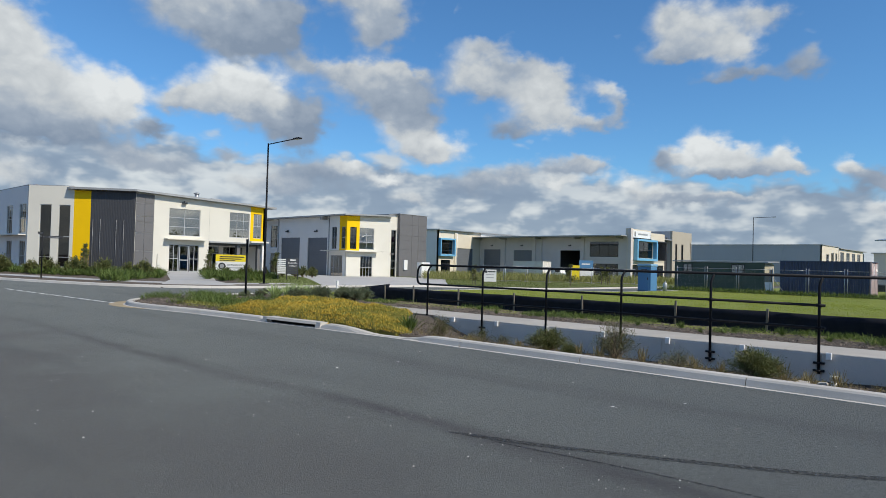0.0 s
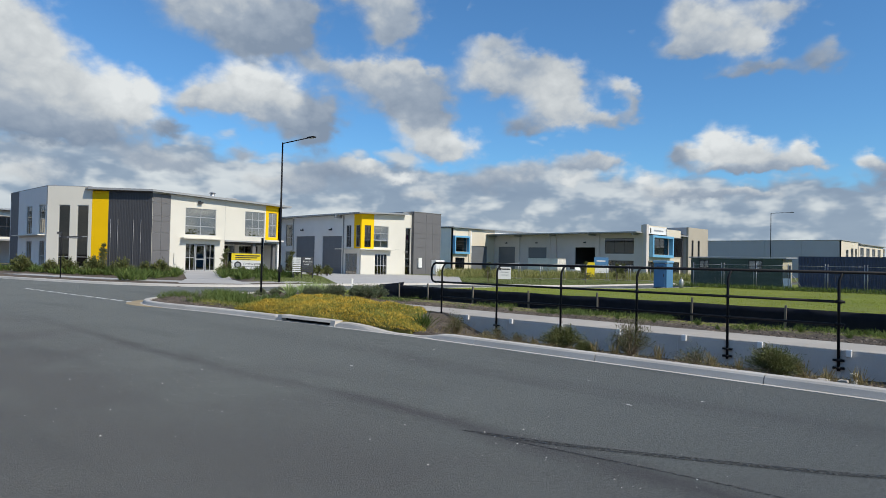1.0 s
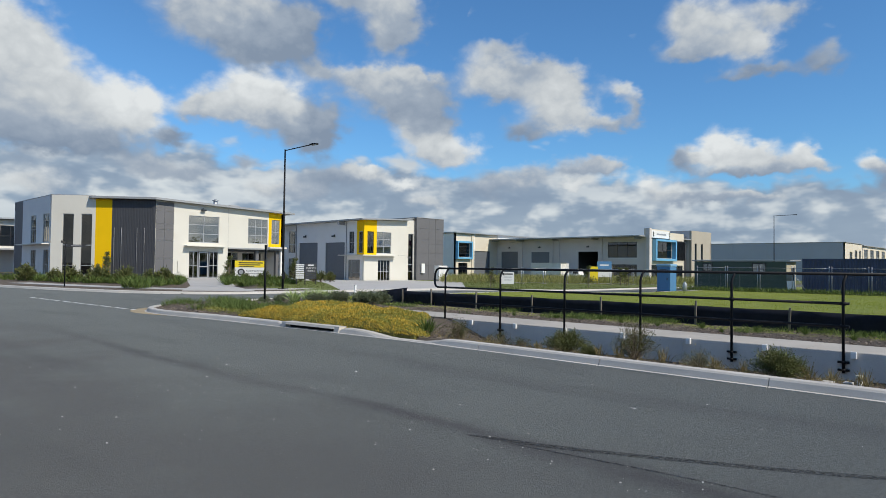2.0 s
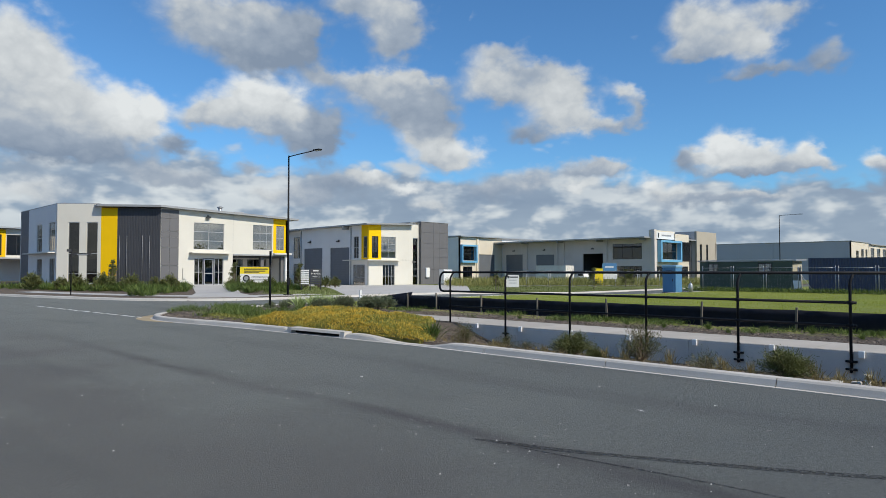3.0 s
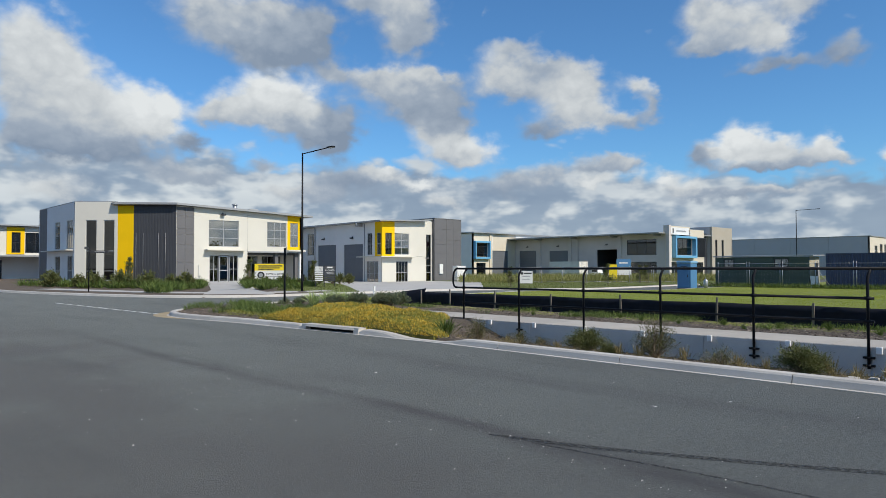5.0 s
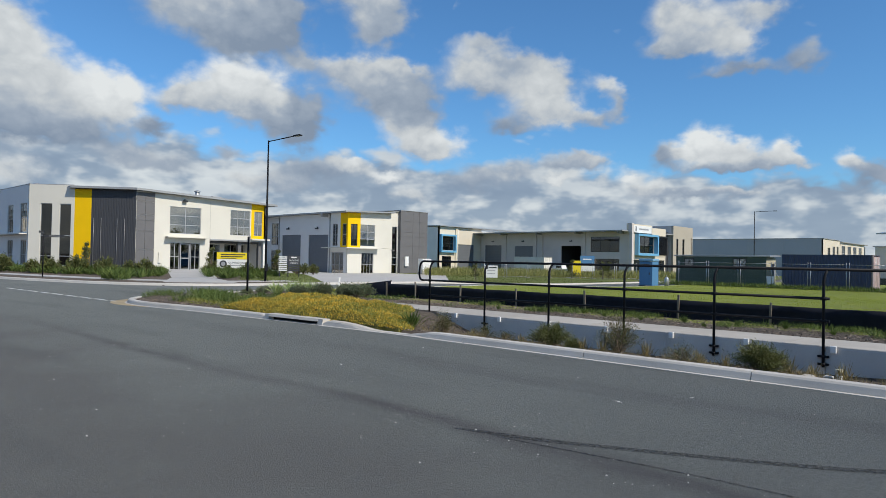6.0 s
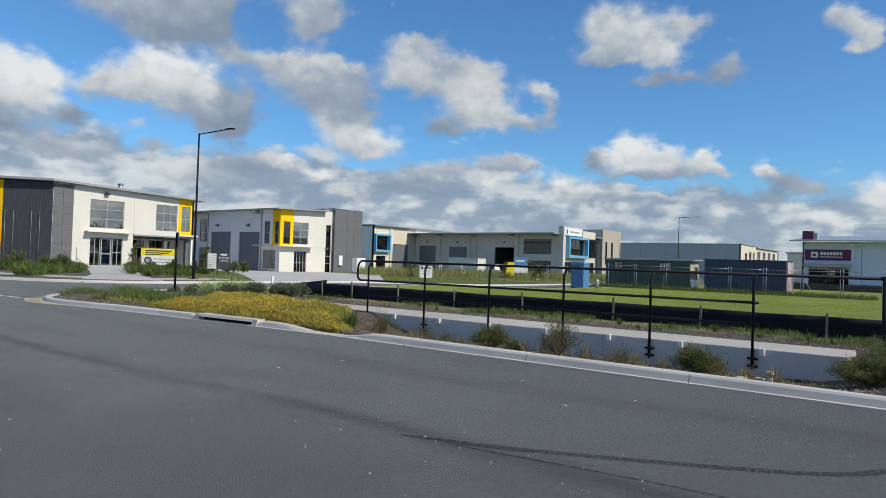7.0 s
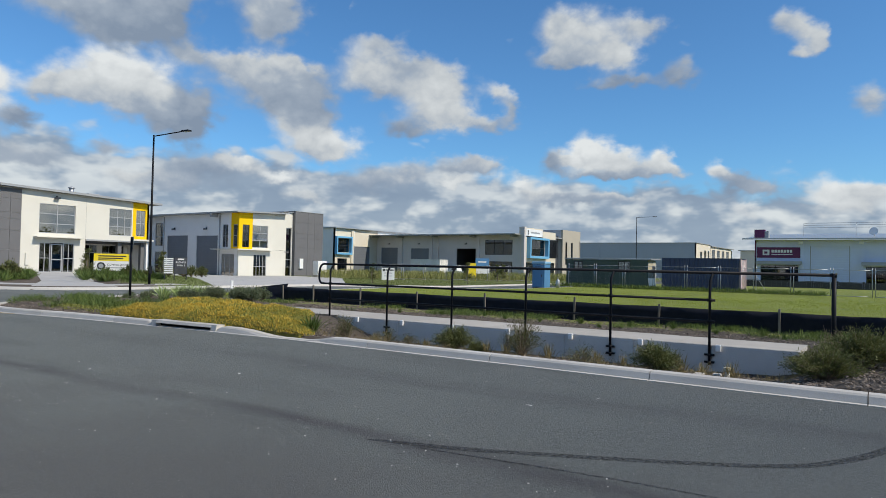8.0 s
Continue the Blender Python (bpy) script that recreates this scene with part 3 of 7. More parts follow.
def on_road(x, y):
    if x < -9.5:
        return False
    if y <= 19.4:
        return x < (cross_at(SOUTH_LINE, max(y, -79), 1) or 8.75)
    if x <= 8.0:
        return True
    if y > 48:
        return x < 8.9
    if x > 139:
        return 24 < y < 29.8
    s = cross_at(SOUTH_STREET, x, 0)
    s = 24 if s is None else s
    if x < 8.9:
        return y > s
    n = cross_at(NORTH_LINE, x, 0) or 29.8
    return s < y < n


def ground_height(x, y):
    base = fall(x)
    if on_road(x, y) or on_road(x - 0.19, y) or on_road(x, y + 0.19) or on_road(x, y - 0.19):
        return base - 0.10
    if x < 9.0:
        return base + 0.08
    if y < 24:
        if 8.9 < x < 12.42 and 0.6 < y < 11.4:
            # sunken drain bed between kerb and footpath wall
            t = min(1, max(0, (x - 8.95) / 3.1)) * min(1, (y - 0.6) / 0.9) * min(1, (11.4 - y) / 1.2)
            return 0.07 - 0.40 * t + 0.02 * noise.noise((x * 2.0, y * 2.0, 4))
        if x < 12.42:
            return 0.10 + 0.05 * min(1, (x - 8) / 2)
        if x < 13.8:
            return 0.06
        return base + 0.11 + 0.03 * noise.noise((x * 0.8, y * 0.8, 0))
    return base + 0.09


def axis_lines(parts):
    out = []
    for a, b, s in parts:
        out += list(np.arange(a, b - 1e-6, s))
    return out


def make_ground():
    xs = axis_lines([(-2500, -300, 550), (-300, -20, 70), (-20, 6, 2.6), (6, 17, 0.22), (17, 30, 1.0), (30, 70, 2.5), (70, 160, 10), (160, 400, 60), (400, 2600, 550)])
    ys = axis_lines([(-2500, -300, 550), (-300, -20, 56), (-20, -4, 2), (-4, 23.4, 0.3), (23.4, 31, 0.2), (31, 50, 0.8), (50, 90, 4), (90, 200, 11), (200, 400, 50), (400, 2600, 550)])
    verts = [(x, y, ground_height(x, y) if abs(x) < 300 and abs(y) < 300 else -0.5) for y in ys for x in xs]
    w = len(xs)
    faces = [(j * w + i, j * w + i + 1, (j + 1) * w + i + 1, (j + 1) * w + i) for j in range(len(ys) - 1) for i in range(w - 1)]
    me = bpy.data.meshes.new("ground")
    me.from_pydata(verts, [], faces)
    me.materials.append(GROUND)
    me.polygons.foreach_set("use_smooth", [True] * len(faces))
    return tagged(new("ground", me), "garden mulch and green grass ground with gentle fall", "ground", kind="structure")


def make_road():
    bm = bmesh.new()
    rows = sorted({*np.arange(-80, 0, 8.0), *np.arange(0, 24, 0.5), *np.arange(24, 171, 4.0)})
    prev = None
    for y in rows:
        r = road_edge(y) + 0.06
        xs = [-10 + (r + 10) * k / 6 for k in range(7)]
        now = [bm.verts.new((x, y, 0)) for x in xs]
        if prev:
            for i in range(6):
                bm.faces.new((prev[i], prev[i + 1], now[i + 1], now[i]))
        prev = now
    part_x = sorted({*np.arange(8.86, 20, 0.4), *np.arange(20, 140, 3.0)})
    prev = None
    for x in part_x:
        s, n = cross_at(SOUTH_STREET, x, 0), cross_at(NORTH_LINE, x, 0) or 48
        now = [bm.verts.new((x, (s or 24) - 0.06, fall(x))), bm.verts.new((x, n + 0.06, fall(x)))]
        if prev:
            bm.faces.new((prev[0], now[0], now[1], prev[1]))
        prev = now
    me = bpy.data.meshes.new("road")
    bm.to_mesh(me)
    bm.free()
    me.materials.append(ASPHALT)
    return tagged(new("road", me), "worn grey asphalt road with a side street", "road", kind="structure")


def kerb_height(x, y):
    """Height of the kerb's back; it dips to the gutter where the drain takes the water in."""
    if x < 9 and 8.5 < y < 10.9:
        if y > 10.0:
            return 0.015 + 0.103 * (y - 10.0) / 0.9
        return 0.015 if y > 9.1 else 0.015 + 0.103 * (9.1 - y) / 0.6
    if x < 9 and 11.6 < y < 13.6:
        return 0.012
    return 0.118


def make_kerb(name, line, side, label, y_from, y_to, length=2.4):
    """A cast kerb with a gutter lip in lengths with open joints; side: +1 where the bank is left of the line's way."""
    ob = thing(name, (line[0][0], line[0][1], 0), label, "kerb", kind="structure")
    dense = [Vector((*line[0], 0))]
    for a, b in zip(line, line[1:]):
        a, b = Vector((*a, 0)), Vector((*b, 0))
        k = max(1, int((b - a).length / 0.3))
        dense += [a + (b - a) * i / k for i in range(1, k + 1)]
    dense = [p for p in dense if y_from <= p.y <= y_to and p.x < 75]
    seg, run = [dense[0]], 0.0
    segs = []
    for p, q in zip(dense, dense[1:]):
        run += (q - p).length
        seg.append(q)
        if run > length:
            segs.append(seg)
            seg, run = [q], 0.0
    if len(seg) > 1:
        segs.append(seg)
    for sg in segs:
        bm = bmesh.new()
        prev = None
        m = len(sg)
        for i, p in enumerate(sg):
            d = (sg[min(i + 1, m - 1)] - sg[max(i - 1, 0)]).normalized()
            n = Vector((-d.y, d.x, 0)) * side
            q = p + d * (0.006 if i == 0 else (-0.006 if i == m - 1 else 0))
            h = kerb_height(p.x, p.y)
            z = fall(p.x)
            prof = [(-0.06, -0.06), (-0.06, 0.008), (0.0, 0.012), (0.03, h - 0.025), (0.055, h), (0.19, h + 0.004), (0.205, h - 0.012), (0.205, -0.06)]
            now = [bm.verts.new(q + n * o + Vector((0, 0, zz + z))) for o, zz in prof]
            if prev:
                for k in range(len(prof)):
                    bm.faces.new((prev[k], prev[(k + 1) % len(prof)], now[(k + 1) % len(prof)], now[k]))
            else:
                bm.faces.new(now)
            prev = now
        bm.faces.new(prev[::-1])
        bmesh.ops.recalc_face_normals(bm, faces=bm.faces)
        part("kerb_length", bm, KERBSTONE, ob)
    return ob


make_ground()
make_road()
make_kerb("kerb", SOUTH_LINE, -1, "grey cast concrete kerb round the street corner", -12, 40)
make_kerb("kerb", NORTH_LINE[::-1], -1, "pale concrete kerb along the far side street", 20, 90, 4.0)

# ---- footpath, drain wall and handrail ----
RAIL_LEAN = -0.0215


def rail_x(y):
    return 12.353 + RAIL_LEAN * (y - 2.767)


def make_footpath():
    path = thing("footpath", (13.0, 12, 0), "pale concrete footpath in cast bays", "footpath", kind="structure")
    y = 1.35
    while y < 16.9:
        y2 = min(y + 2.0, 17.0)
        bm = bmesh.new()
        a, b = rail_x(y) + 0.06, rail_x(y2) + 0.06
        hexa(bm, [(a, y + 0.005, 0.0), (13.72, y + 0.005, 0.0), (13.72, y2 - 0.005, 0.0), (b, y2 - 0.005, 0.0), (a, y + 0.005, 0.15), (13.72, y + 0.005, 0.15), (13.72, y2 - 0.005, 0.15), (b, y2 - 0.005, 0.15)])
        part("paving_slab", bm, CONCRETE, path)
        y = y2
    w = thing("retaining_wall", (12.3, 6, -0.4), "grey cast concrete retaining wall of a drain", "retaining wall", kind="structure")
    y = 1.35
    while y < 11.7:
        y2 = min(y + 1.39, 11.75)
        bm = bmesh.new()
        a, b = rail_x(y), rail_x(y2)
        hexa(bm, [(a + 0.03, y + 0.003, -0.5), (a + 0.055, y + 0.003, -0.5), (b + 0.055, y2 - 0.003, -0.5), (b + 0.03, y2 - 0.003, -0.5), (a + 0.03, y + 0.003, 0.145), (a + 0.055, y + 0.003, 0.145), (b + 0.055, y2 - 0.003, 0.145), (b + 0.03, y2 - 0.003, 0.145)])
        part("wall_panel", bm, WALLCON, w)
        y = y2


def make_handrail():
    rail = thing("handrail", (12.35, 2.767, -0.25), "black painted tubular steel handrail bolted to the wall", "handrail")
    ys = [2.767 + 1.803 * i for i in range(6)]
    top, mid, low = 1.45, 0.95, 0.57
    for y in ys:
        x = rail_x(y) - 0.01
        pts = [(x, y, -0.20), (x, y, 1.24), (x + 0.012, y - 0.005, 1.31), (x + 0.045, y - 0.02, 1.38), (x + 0.085, y - 0.035, 1.43)]
        post = part("post", tube(bmesh.new(), pts, 0.024, 12), BLACKMETAL, rail)
        for z in (-0.02, -0.15):
            bm = tube(bmesh.new(), [(x, y, z - 0.02), (x, y, z + 0.02)], 0.034, 12)
            box(bm, x - 0.012, x + 0.035, y - 0.085, y + 0.085, z - 0.018, z + 0.018)
            br = part("bracket", bm, BLACKMETAL, post)
        for z in (mid, low):
            part("joint_clamp", tube(bmesh.new(), [(x, y - 0.045, z), (x, y + 0.045, z)], 0.031, 12), BLACKMETAL, post)
    # top rail with its return loop down to the middle rail
    y0, y1 = 0.866, ys[-1] + 0.22
    loop = [(rail_x(y0) + 0.07, y0, top - 0.01), (rail_x(y1) + 0.07, y1, top - 0.01)]
    r = (top - mid) / 2
    for k in range(1, 12):
        a = math.pi * k / 12
        sq = (abs(math.sin(a)) ** 0.7) * 0.2
        loop.append((rail_x(y1) + 0.07 - 0.08 * k / 12, y1 + sq, (top + mid) / 2 + r * math.copysign(abs(math.cos(a)) ** 0.7, math.cos(a))))
    loop.append((rail_x(y1) - 0.01, y1, mid))
    part("top_rail", tube(bmesh.new(), loop, 0.026, 12), BLACKMETAL, rail)
    ye = ys[0] - 0.09
    part("middle_rail", tube(bmesh.new(), [(rail_x(ye) - 0.01, ye, mid), (rail_x(y1) - 0.01, y1 + 0.01, mid)], 0.024, 12), BLACKMETAL, rail)
    part("lower_rail", tube(bmesh.new(), [(rail_x(ye) - 0.01, ye, low), (rail_x(ys[-1]) - 0.01, ys[-1] + 0.03, low)], 0.022, 12), BLACKMETAL, rail)
    x = rail_x(y0) + 0.07
    end_post = part("end_post", tube(bmesh.new(), [(x, y0, -0.05), (x, y0, top + 0.005)], 0.036, 14), BLACKMETAL, rail)
    part("cap", tube(bmesh.new(), [(x, y0 - 0.045, top - 0.01), (x, y0 + 0.05, top - 0.01)], 0.034, 12), BLACKMETAL, end_post)
    # white drain outlets along the wall's top edge
    first = None
    for i, y in enumerate((2.62, 4.0, 5.39, 6.78, 8.17, 9.55, 10.9)):
        x = rail_x(y) + 0.03
        bm = box(bmesh.new(), x - 0.05, x + 0.0, y - 0.045, y + 0.045, 0.045, 0.165, 0.012)
        d = thing("drain_outlet", (x, y, 0.05), "white plastic drain outlet on the wall edge", "drain outlet", "wall drain outlets")
        part("elbow", bm, WHITEPLASTIC, d)
        if i not in (3, 4):
            continue
        part("pipe", tube(bmesh.new(), [(x - 0.022, y, -0.4), (x - 0.022, y, 0.045)], 0.035, 10), MIDGREY, d, "dark grey drop pipe")


def make_silt_fence():
    f = thing("silt_fence", (16.5, 8, 0.1), "black cloth silt fence on weathered timber stakes", "silt fence")
    ys = [-9.5, -7.0, -4.8, -2.5, -0.2, 2.14, 4.8, 7.0, 9.7, 12.1, 14.4, 16.5, 18.0]
    rnd = random.Random(4)
    n = 150
    bm = bmesh.new()
    grid = []
    for i in range(n + 1):
        y = -9.5 + 27.6 * i / n
        near = min(abs(y - p) for p in ys)
        sag = 0.015 * min(1, near / 1.1)
        x = 16.36 + 0.03 * noise.noise((y * 0.9, 0, 0)) + 0.05 * min(1, near) * noise.noise((y * 0.5, 7, 0))
        col = []
        for j in range(5):
            t = j / 4
            col.append(bm.verts.new((x + 0.03 * noise.noise((y * 1.5, t * 3, 2)), y, 0.04 + t * (0.54 - sag + 0.008 * noise.noise((y * 2.1, 1, 0))))))
        grid.append(col)
    for a, b in zip(grid, grid[1:]):
        for j in range(4):
            bm.faces.new((a[j], b[j], b[j + 1], a[j + 1])).smooth = True
    bmesh.ops.solidify(bm, geom=bm.faces[:], thickness=0.006)
    part("cloth", bm, BLACKCLOTH, f)
    for y in ys:
        lean = rnd.uniform(-0.03, 0.03)
        h = 0.66 + rnd.uniform(-0.03, 0.05)
        bm = bmesh.new()
        hexa(bm, [(16.29, y - 0.025, 0.0), (16.33, y - 0.025, 0.0), (16.33, y + 0.025, 0.0), (16.29, y + 0.025, 0.0), (16.29, y - 0.022 + lean, h), (16.33, y - 0.022 + lean, h), (16.33, y + 0.022 + lean, h), (16.29, y + 0.022 + lean, h)])
        part("stake", bm, TIMBER, f)
    # folded end, turned back on itself
    bm = bmesh.new()
    rows = []
    for i in range(13):
        t = i / 12
        x, y = 16.3 - 0.5 * t, 18.0 + 1.2 * t
        rows.append([bm.verts.new((x + 0.25 * s + 0.06 * noise.noise((t * 4, s * 3, 5)), y, 0.08 + s * (0.62 - 0.18 * t) + 0.06 * noise.noise((t * 5, s * 2, 1)))) for s in (0, 0.33, 0.66, 1)])
    for a, b in zip(rows, rows[1:]):
        for j in range(3):
            bm.faces.new((a[j], b[j], b[j + 1], a[j + 1])).smooth = True
    bmesh.ops.solidify(bm, geom=bm.faces[:], thickness=0.008)
    part("loose_cloth", bm, BLACKCLOTH, f, "loose folded end of black cloth")


make_footpath()
make_handrail()
make_silt_fence()

# ---- buildings ----


def wall_lamp(parent, face, u, z):
    """A small floodlight on a wall arm."""
    bm = face.block(bmesh.new(), u - 0.05, u + 0.05, z - 0.05, z + 0.1, 0, 0.12)
    lamp = part("floodlight", bm, DARKFRAME, parent)
    part("lamp_head", face.block(bmesh.new(), u - 0.22, u + 0.22, z - 0.2, z - 0.03, 0.1, 0.34), DARKFRAME, lamp)


def panel_grid(parent, face, us, zs, n0, n1, material):
    """Cladding panels with open joints."""
    for a, b in zip(us, us[1:]):
        for s, t in zip(zs, zs[1:]):
            part("cladding_panel", face.block(bmesh.new(), a + 0.012, b - 0.012, s + 0.012, t - 0.012, n0, n1), material, parent)


def shell(parent, corners, z0, z1, skip=(), thick=0.2, material=None, top=None):
    """Plain walls along the sides of a plan, but for those in skip."""
    for i in range(len(corners)):
        if i in skip:
            continue
        a, b = corners[i], corners[(i + 1) % len(corners)]
        cx, cy = sum(c[0] for c in corners) / len(corners), sum(c[1] for c in corners) / len(corners)
        f = Face(a, b, ((a[0] + b[0]) / 2 - cx, (a[1] + b[1]) / 2 - cy))
        part("wall", wall(f, 0, f.length, z0, z1, thick=thick), material or SHADESIDE, parent)


def make_corner_building():
    b = thing("commercial_building", (28, 74, 0), "white two-storey commercial building with yellow and charcoal panels", "building")
    A, P, Q, R, S = (19.1, 71.7), (26.2, 64.57), (40.3, 64.57), (40.3, 85.1), (19.1, 85.1)
    z0 = -0.15
    # long front, white, with a recessed ground floor at its far end
    F = Face(P, Q, (0, -1))
    up1, door = (3.29, 6.55, 3.65, 6.35), (3.39, 6.52, 0.05, 2.76)
    part("front_wall", wall(F, 0.0, 7.55, z0, 7.62, [up1, door], 0.25, top=7.37), WHITE, b)
    part("upper_wall", wall(F, 7.57, 12.33, 3.25, 7.37, [(9.85, 12.2, 3.74, 6.42)], 0.25, top=7.22), WHITE, b)
    part("yellow_wall", wall(F, 12.33, 14.1, 3.45, 7.22, [(12.7, 13.7, 3.77, 6.44)], 0.27, top=7.17), YELLOW, b, "bright yellow corner panel")
    panel_grid(b, F, (0.02, 0.85, 1.77), (0.0, 2.0, 3.75, 4.8, 5.35, 6.6, 7.15, 7.5), 0.003, 0.05, MIDGREY)
    window(b, F, *up1, cols=(0.5,), rows=(0.33, 0.67), pane_mat=MIRRORGLASS)
    window(b, F, 9.85, 12.2, 3.74, 6.42, cols=(0.38, 0.7), rows=(0.34, 0.68), pane_mat=MIRRORGLASS)
    window(b, F, 12.7, 13.7, 3.77, 6.44, cols=(0.5,), rows=(0.5,), pane_mat=MIRRORGLASS)
    window(b, F, 3.39, 4.37, 0.05, 2.76, cols=(0.5,), rows=(0.48,))
    window(b, F, 4.45, 5.45, 0.05, 2.70, cols=(), rows=(0.44,), bar=0.1, name="door")
    window(b, F, 5.53, 6.52, 0.05, 2.76, cols=(0.5,), rows=(0.48,))
    part("sunshade", F.block(bmesh.new(), 2.85, 7.1, 3.24, 3.34, 0.0, 0.75), WHITE, b)
    part("floor_edge", F.block(bmesh.new(), 7.57, 14.25, 3.10, 3.25, -0.3, 0.12), FASCIA, b)
    part("yellow_ledge", F.block(bmesh.new(), 12.3, 14.5, 3.28, 3.45, -0.25, 0.35), WHITE, b)
    part("meter_box", F.block(bmesh.new(), 2.2, 2.5, 0.7, 1.75, 0.003, 0.12), WHITE, b)
    wall_lamp(b, F, 4.75, 7.05)
    part("wall_joint", F.block(bmesh.new(), 7.55, 7.57, 3.3, 7.3, -0.2, -0.01), FASCIA, b)
    # ground floor set back under the upper storey
    G = Face((33.75, 68.1), (40.3, 68.1), (0, -1))
    # Pale colour here lightens the shade under the upper storey.
    part("recessed_wall", wall(G, 0, 6.55, z0, 3.2, [(0.2, 1.0, 0.1, 2.8), (1.6, 3.1, 0.1, 2.8), (3.6, 6.0, 0.1, 2.8)], 0.2), SHADESIDE, b)
    window(b, G, 0.2, 1.0, 0.1, 2.8, cols=(), rows=(0.7,))
    window(b, G, 1.6, 3.1, 0.1, 2.8, cols=(0.5,), rows=(0.7,))
    window(b, G, 3.6, 6.0, 0.1, 2.8, cols=(0.33, 0.66), rows=(0.7,))
    side = Face((33.75, 64.82), (33.75, 68.1), (1, 0))
    part("return_wall", wall(side, 0, side.length, z0, 3.2, thick=0.2), WHITE, b)
    for x in (39.9, 37.4):
        part("column", cube(x - 0.2, x + 0.2, 64.9, 65.3, z0, 3.1), MIDGREY, b)
    # chamfered street corner
    C = Face(A, P, (-1, -1))
    slots = [(1.09, 2.18, 0.25, 6.2), (2.86, 3.95, 0.25, 6.2)]
    part("corner_wall", wall(C, 0, 4.27, z0, 7.98, slots, 0.25), WHITE, b)
    for s in slots:
        window(b, C, *s, cols=(), rows=(0.16, 0.49), pane_mat=SLOTGLASS)
    part("yellow_wall", wall(C, 4.27, 5.85, z0, 7.62, thick=0.3), YELLOW, b, "bright yellow panel from ground to roof")
    part("charcoal_wall", wall(C, 5.85, C.length, z0, 7.62, thick=0.25), CHARCOAL, b, "charcoal ribbed cladding")
    for i in range(27):
        u = 5.95 + i * 0.152
        if u > C.length - 0.1:
            break
        part("cladding_rib", C.block(bmesh.new(), u, u + 0.03, z0, 7.55, 0.003, 0.022), CHARCOAL, b)
    for u in (6.15, 6.85, 8.35, 9.05):
        part("trellis_rod", tube(bmesh.new(), [C.at(u, -0.1, 0.12), C.at(u, 4.9, 0.12)], 0.014, 6), FASCIA, b)
    # shaded side street face
    D = Face(A, S, (-1, 0))
    holes = [(0.55, 2.75, 3.42, 6.27), (5.05, 7.1, 3.42, 6.27), (0.6, 2.5, 0.3, 2.72), (4.95, 6.9, 0.3, 2.72)]
    part("side_wall", wall(D, 0.26, 10.1, z0, 7.98, holes, 0.22), SHADESIDE, b)
    for h in holes:
        window(b, D, *h, cols=(0.35, 0.7), rows=(0.5,) if h[2] > 1 else (0.4,), pane_mat=MIRRORGLASS)
    part("end_wall", wall(D, 10.1, 13.4, z0, 8.0, thick=0.28), MIDGREY, b, "dark grey end panel")
    part("sunshade", D.block(bmesh.new(), 0.3, 9.7, 3.22, 3.32, 0.0, 0.7), WHITE, b)
    shell(b, [A, P, Q, R, S], z0, 7.1, skip=(0, 1, 4), material=SHADESIDE)
    # roof plate with overhang, falling to the far end
    def rz(x):
        return 7.84 - 0.033 * (x - 26)
    slab(b, "roof", [(21.6, 68.35, 7.90), (22.0, 67.95, 7.90), (26.0, 64.0, rz(26)), (41.4, 63.9, rz(41.4)), (41.4, 85.4, rz(41.4)), (22.0, 85.4, 7.9)], 0.2, FASCIA)
    slab(b, "parapet_roof", [(19.35, 71.9, 7.8), (21.6, 69.6, 7.8), (21.6, 85.0, 7.8), (19.35, 85.0, 7.8)], 0.12, ROOFING)
    part("parapet_cap", wall(C, -0.05, 4.1, 7.98, 8.04, thick=0.32), FASCIA, b)
    part("parapet_cap", wall(D, -0.05, 13.4, 8.0, 8.06, thick=0.32), FASCIA, b)
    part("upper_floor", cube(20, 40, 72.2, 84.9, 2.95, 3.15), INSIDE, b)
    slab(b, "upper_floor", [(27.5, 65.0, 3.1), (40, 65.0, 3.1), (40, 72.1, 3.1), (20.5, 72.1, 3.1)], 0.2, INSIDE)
    for x, y in ((20.5, 74.5), (21.8, 79), (33.5, 67)):
        v = part("roof_vent", tube(bmesh.new(), [(x, y, 7.5), (x, y, 8.25)], 0.22, 12), GALV, b)
        part("vent_cap", tube(bmesh.new(), [(x, y, 8.25), (x, y, 8.32), (x, y, 8.42)], [0.34, 0.32, 0.1], 12), GALV, v)
    part("roof_unit", cube(36.3, 37.4, 69, 70, 7.5, 8.15, 0.04), FASCIA, b)


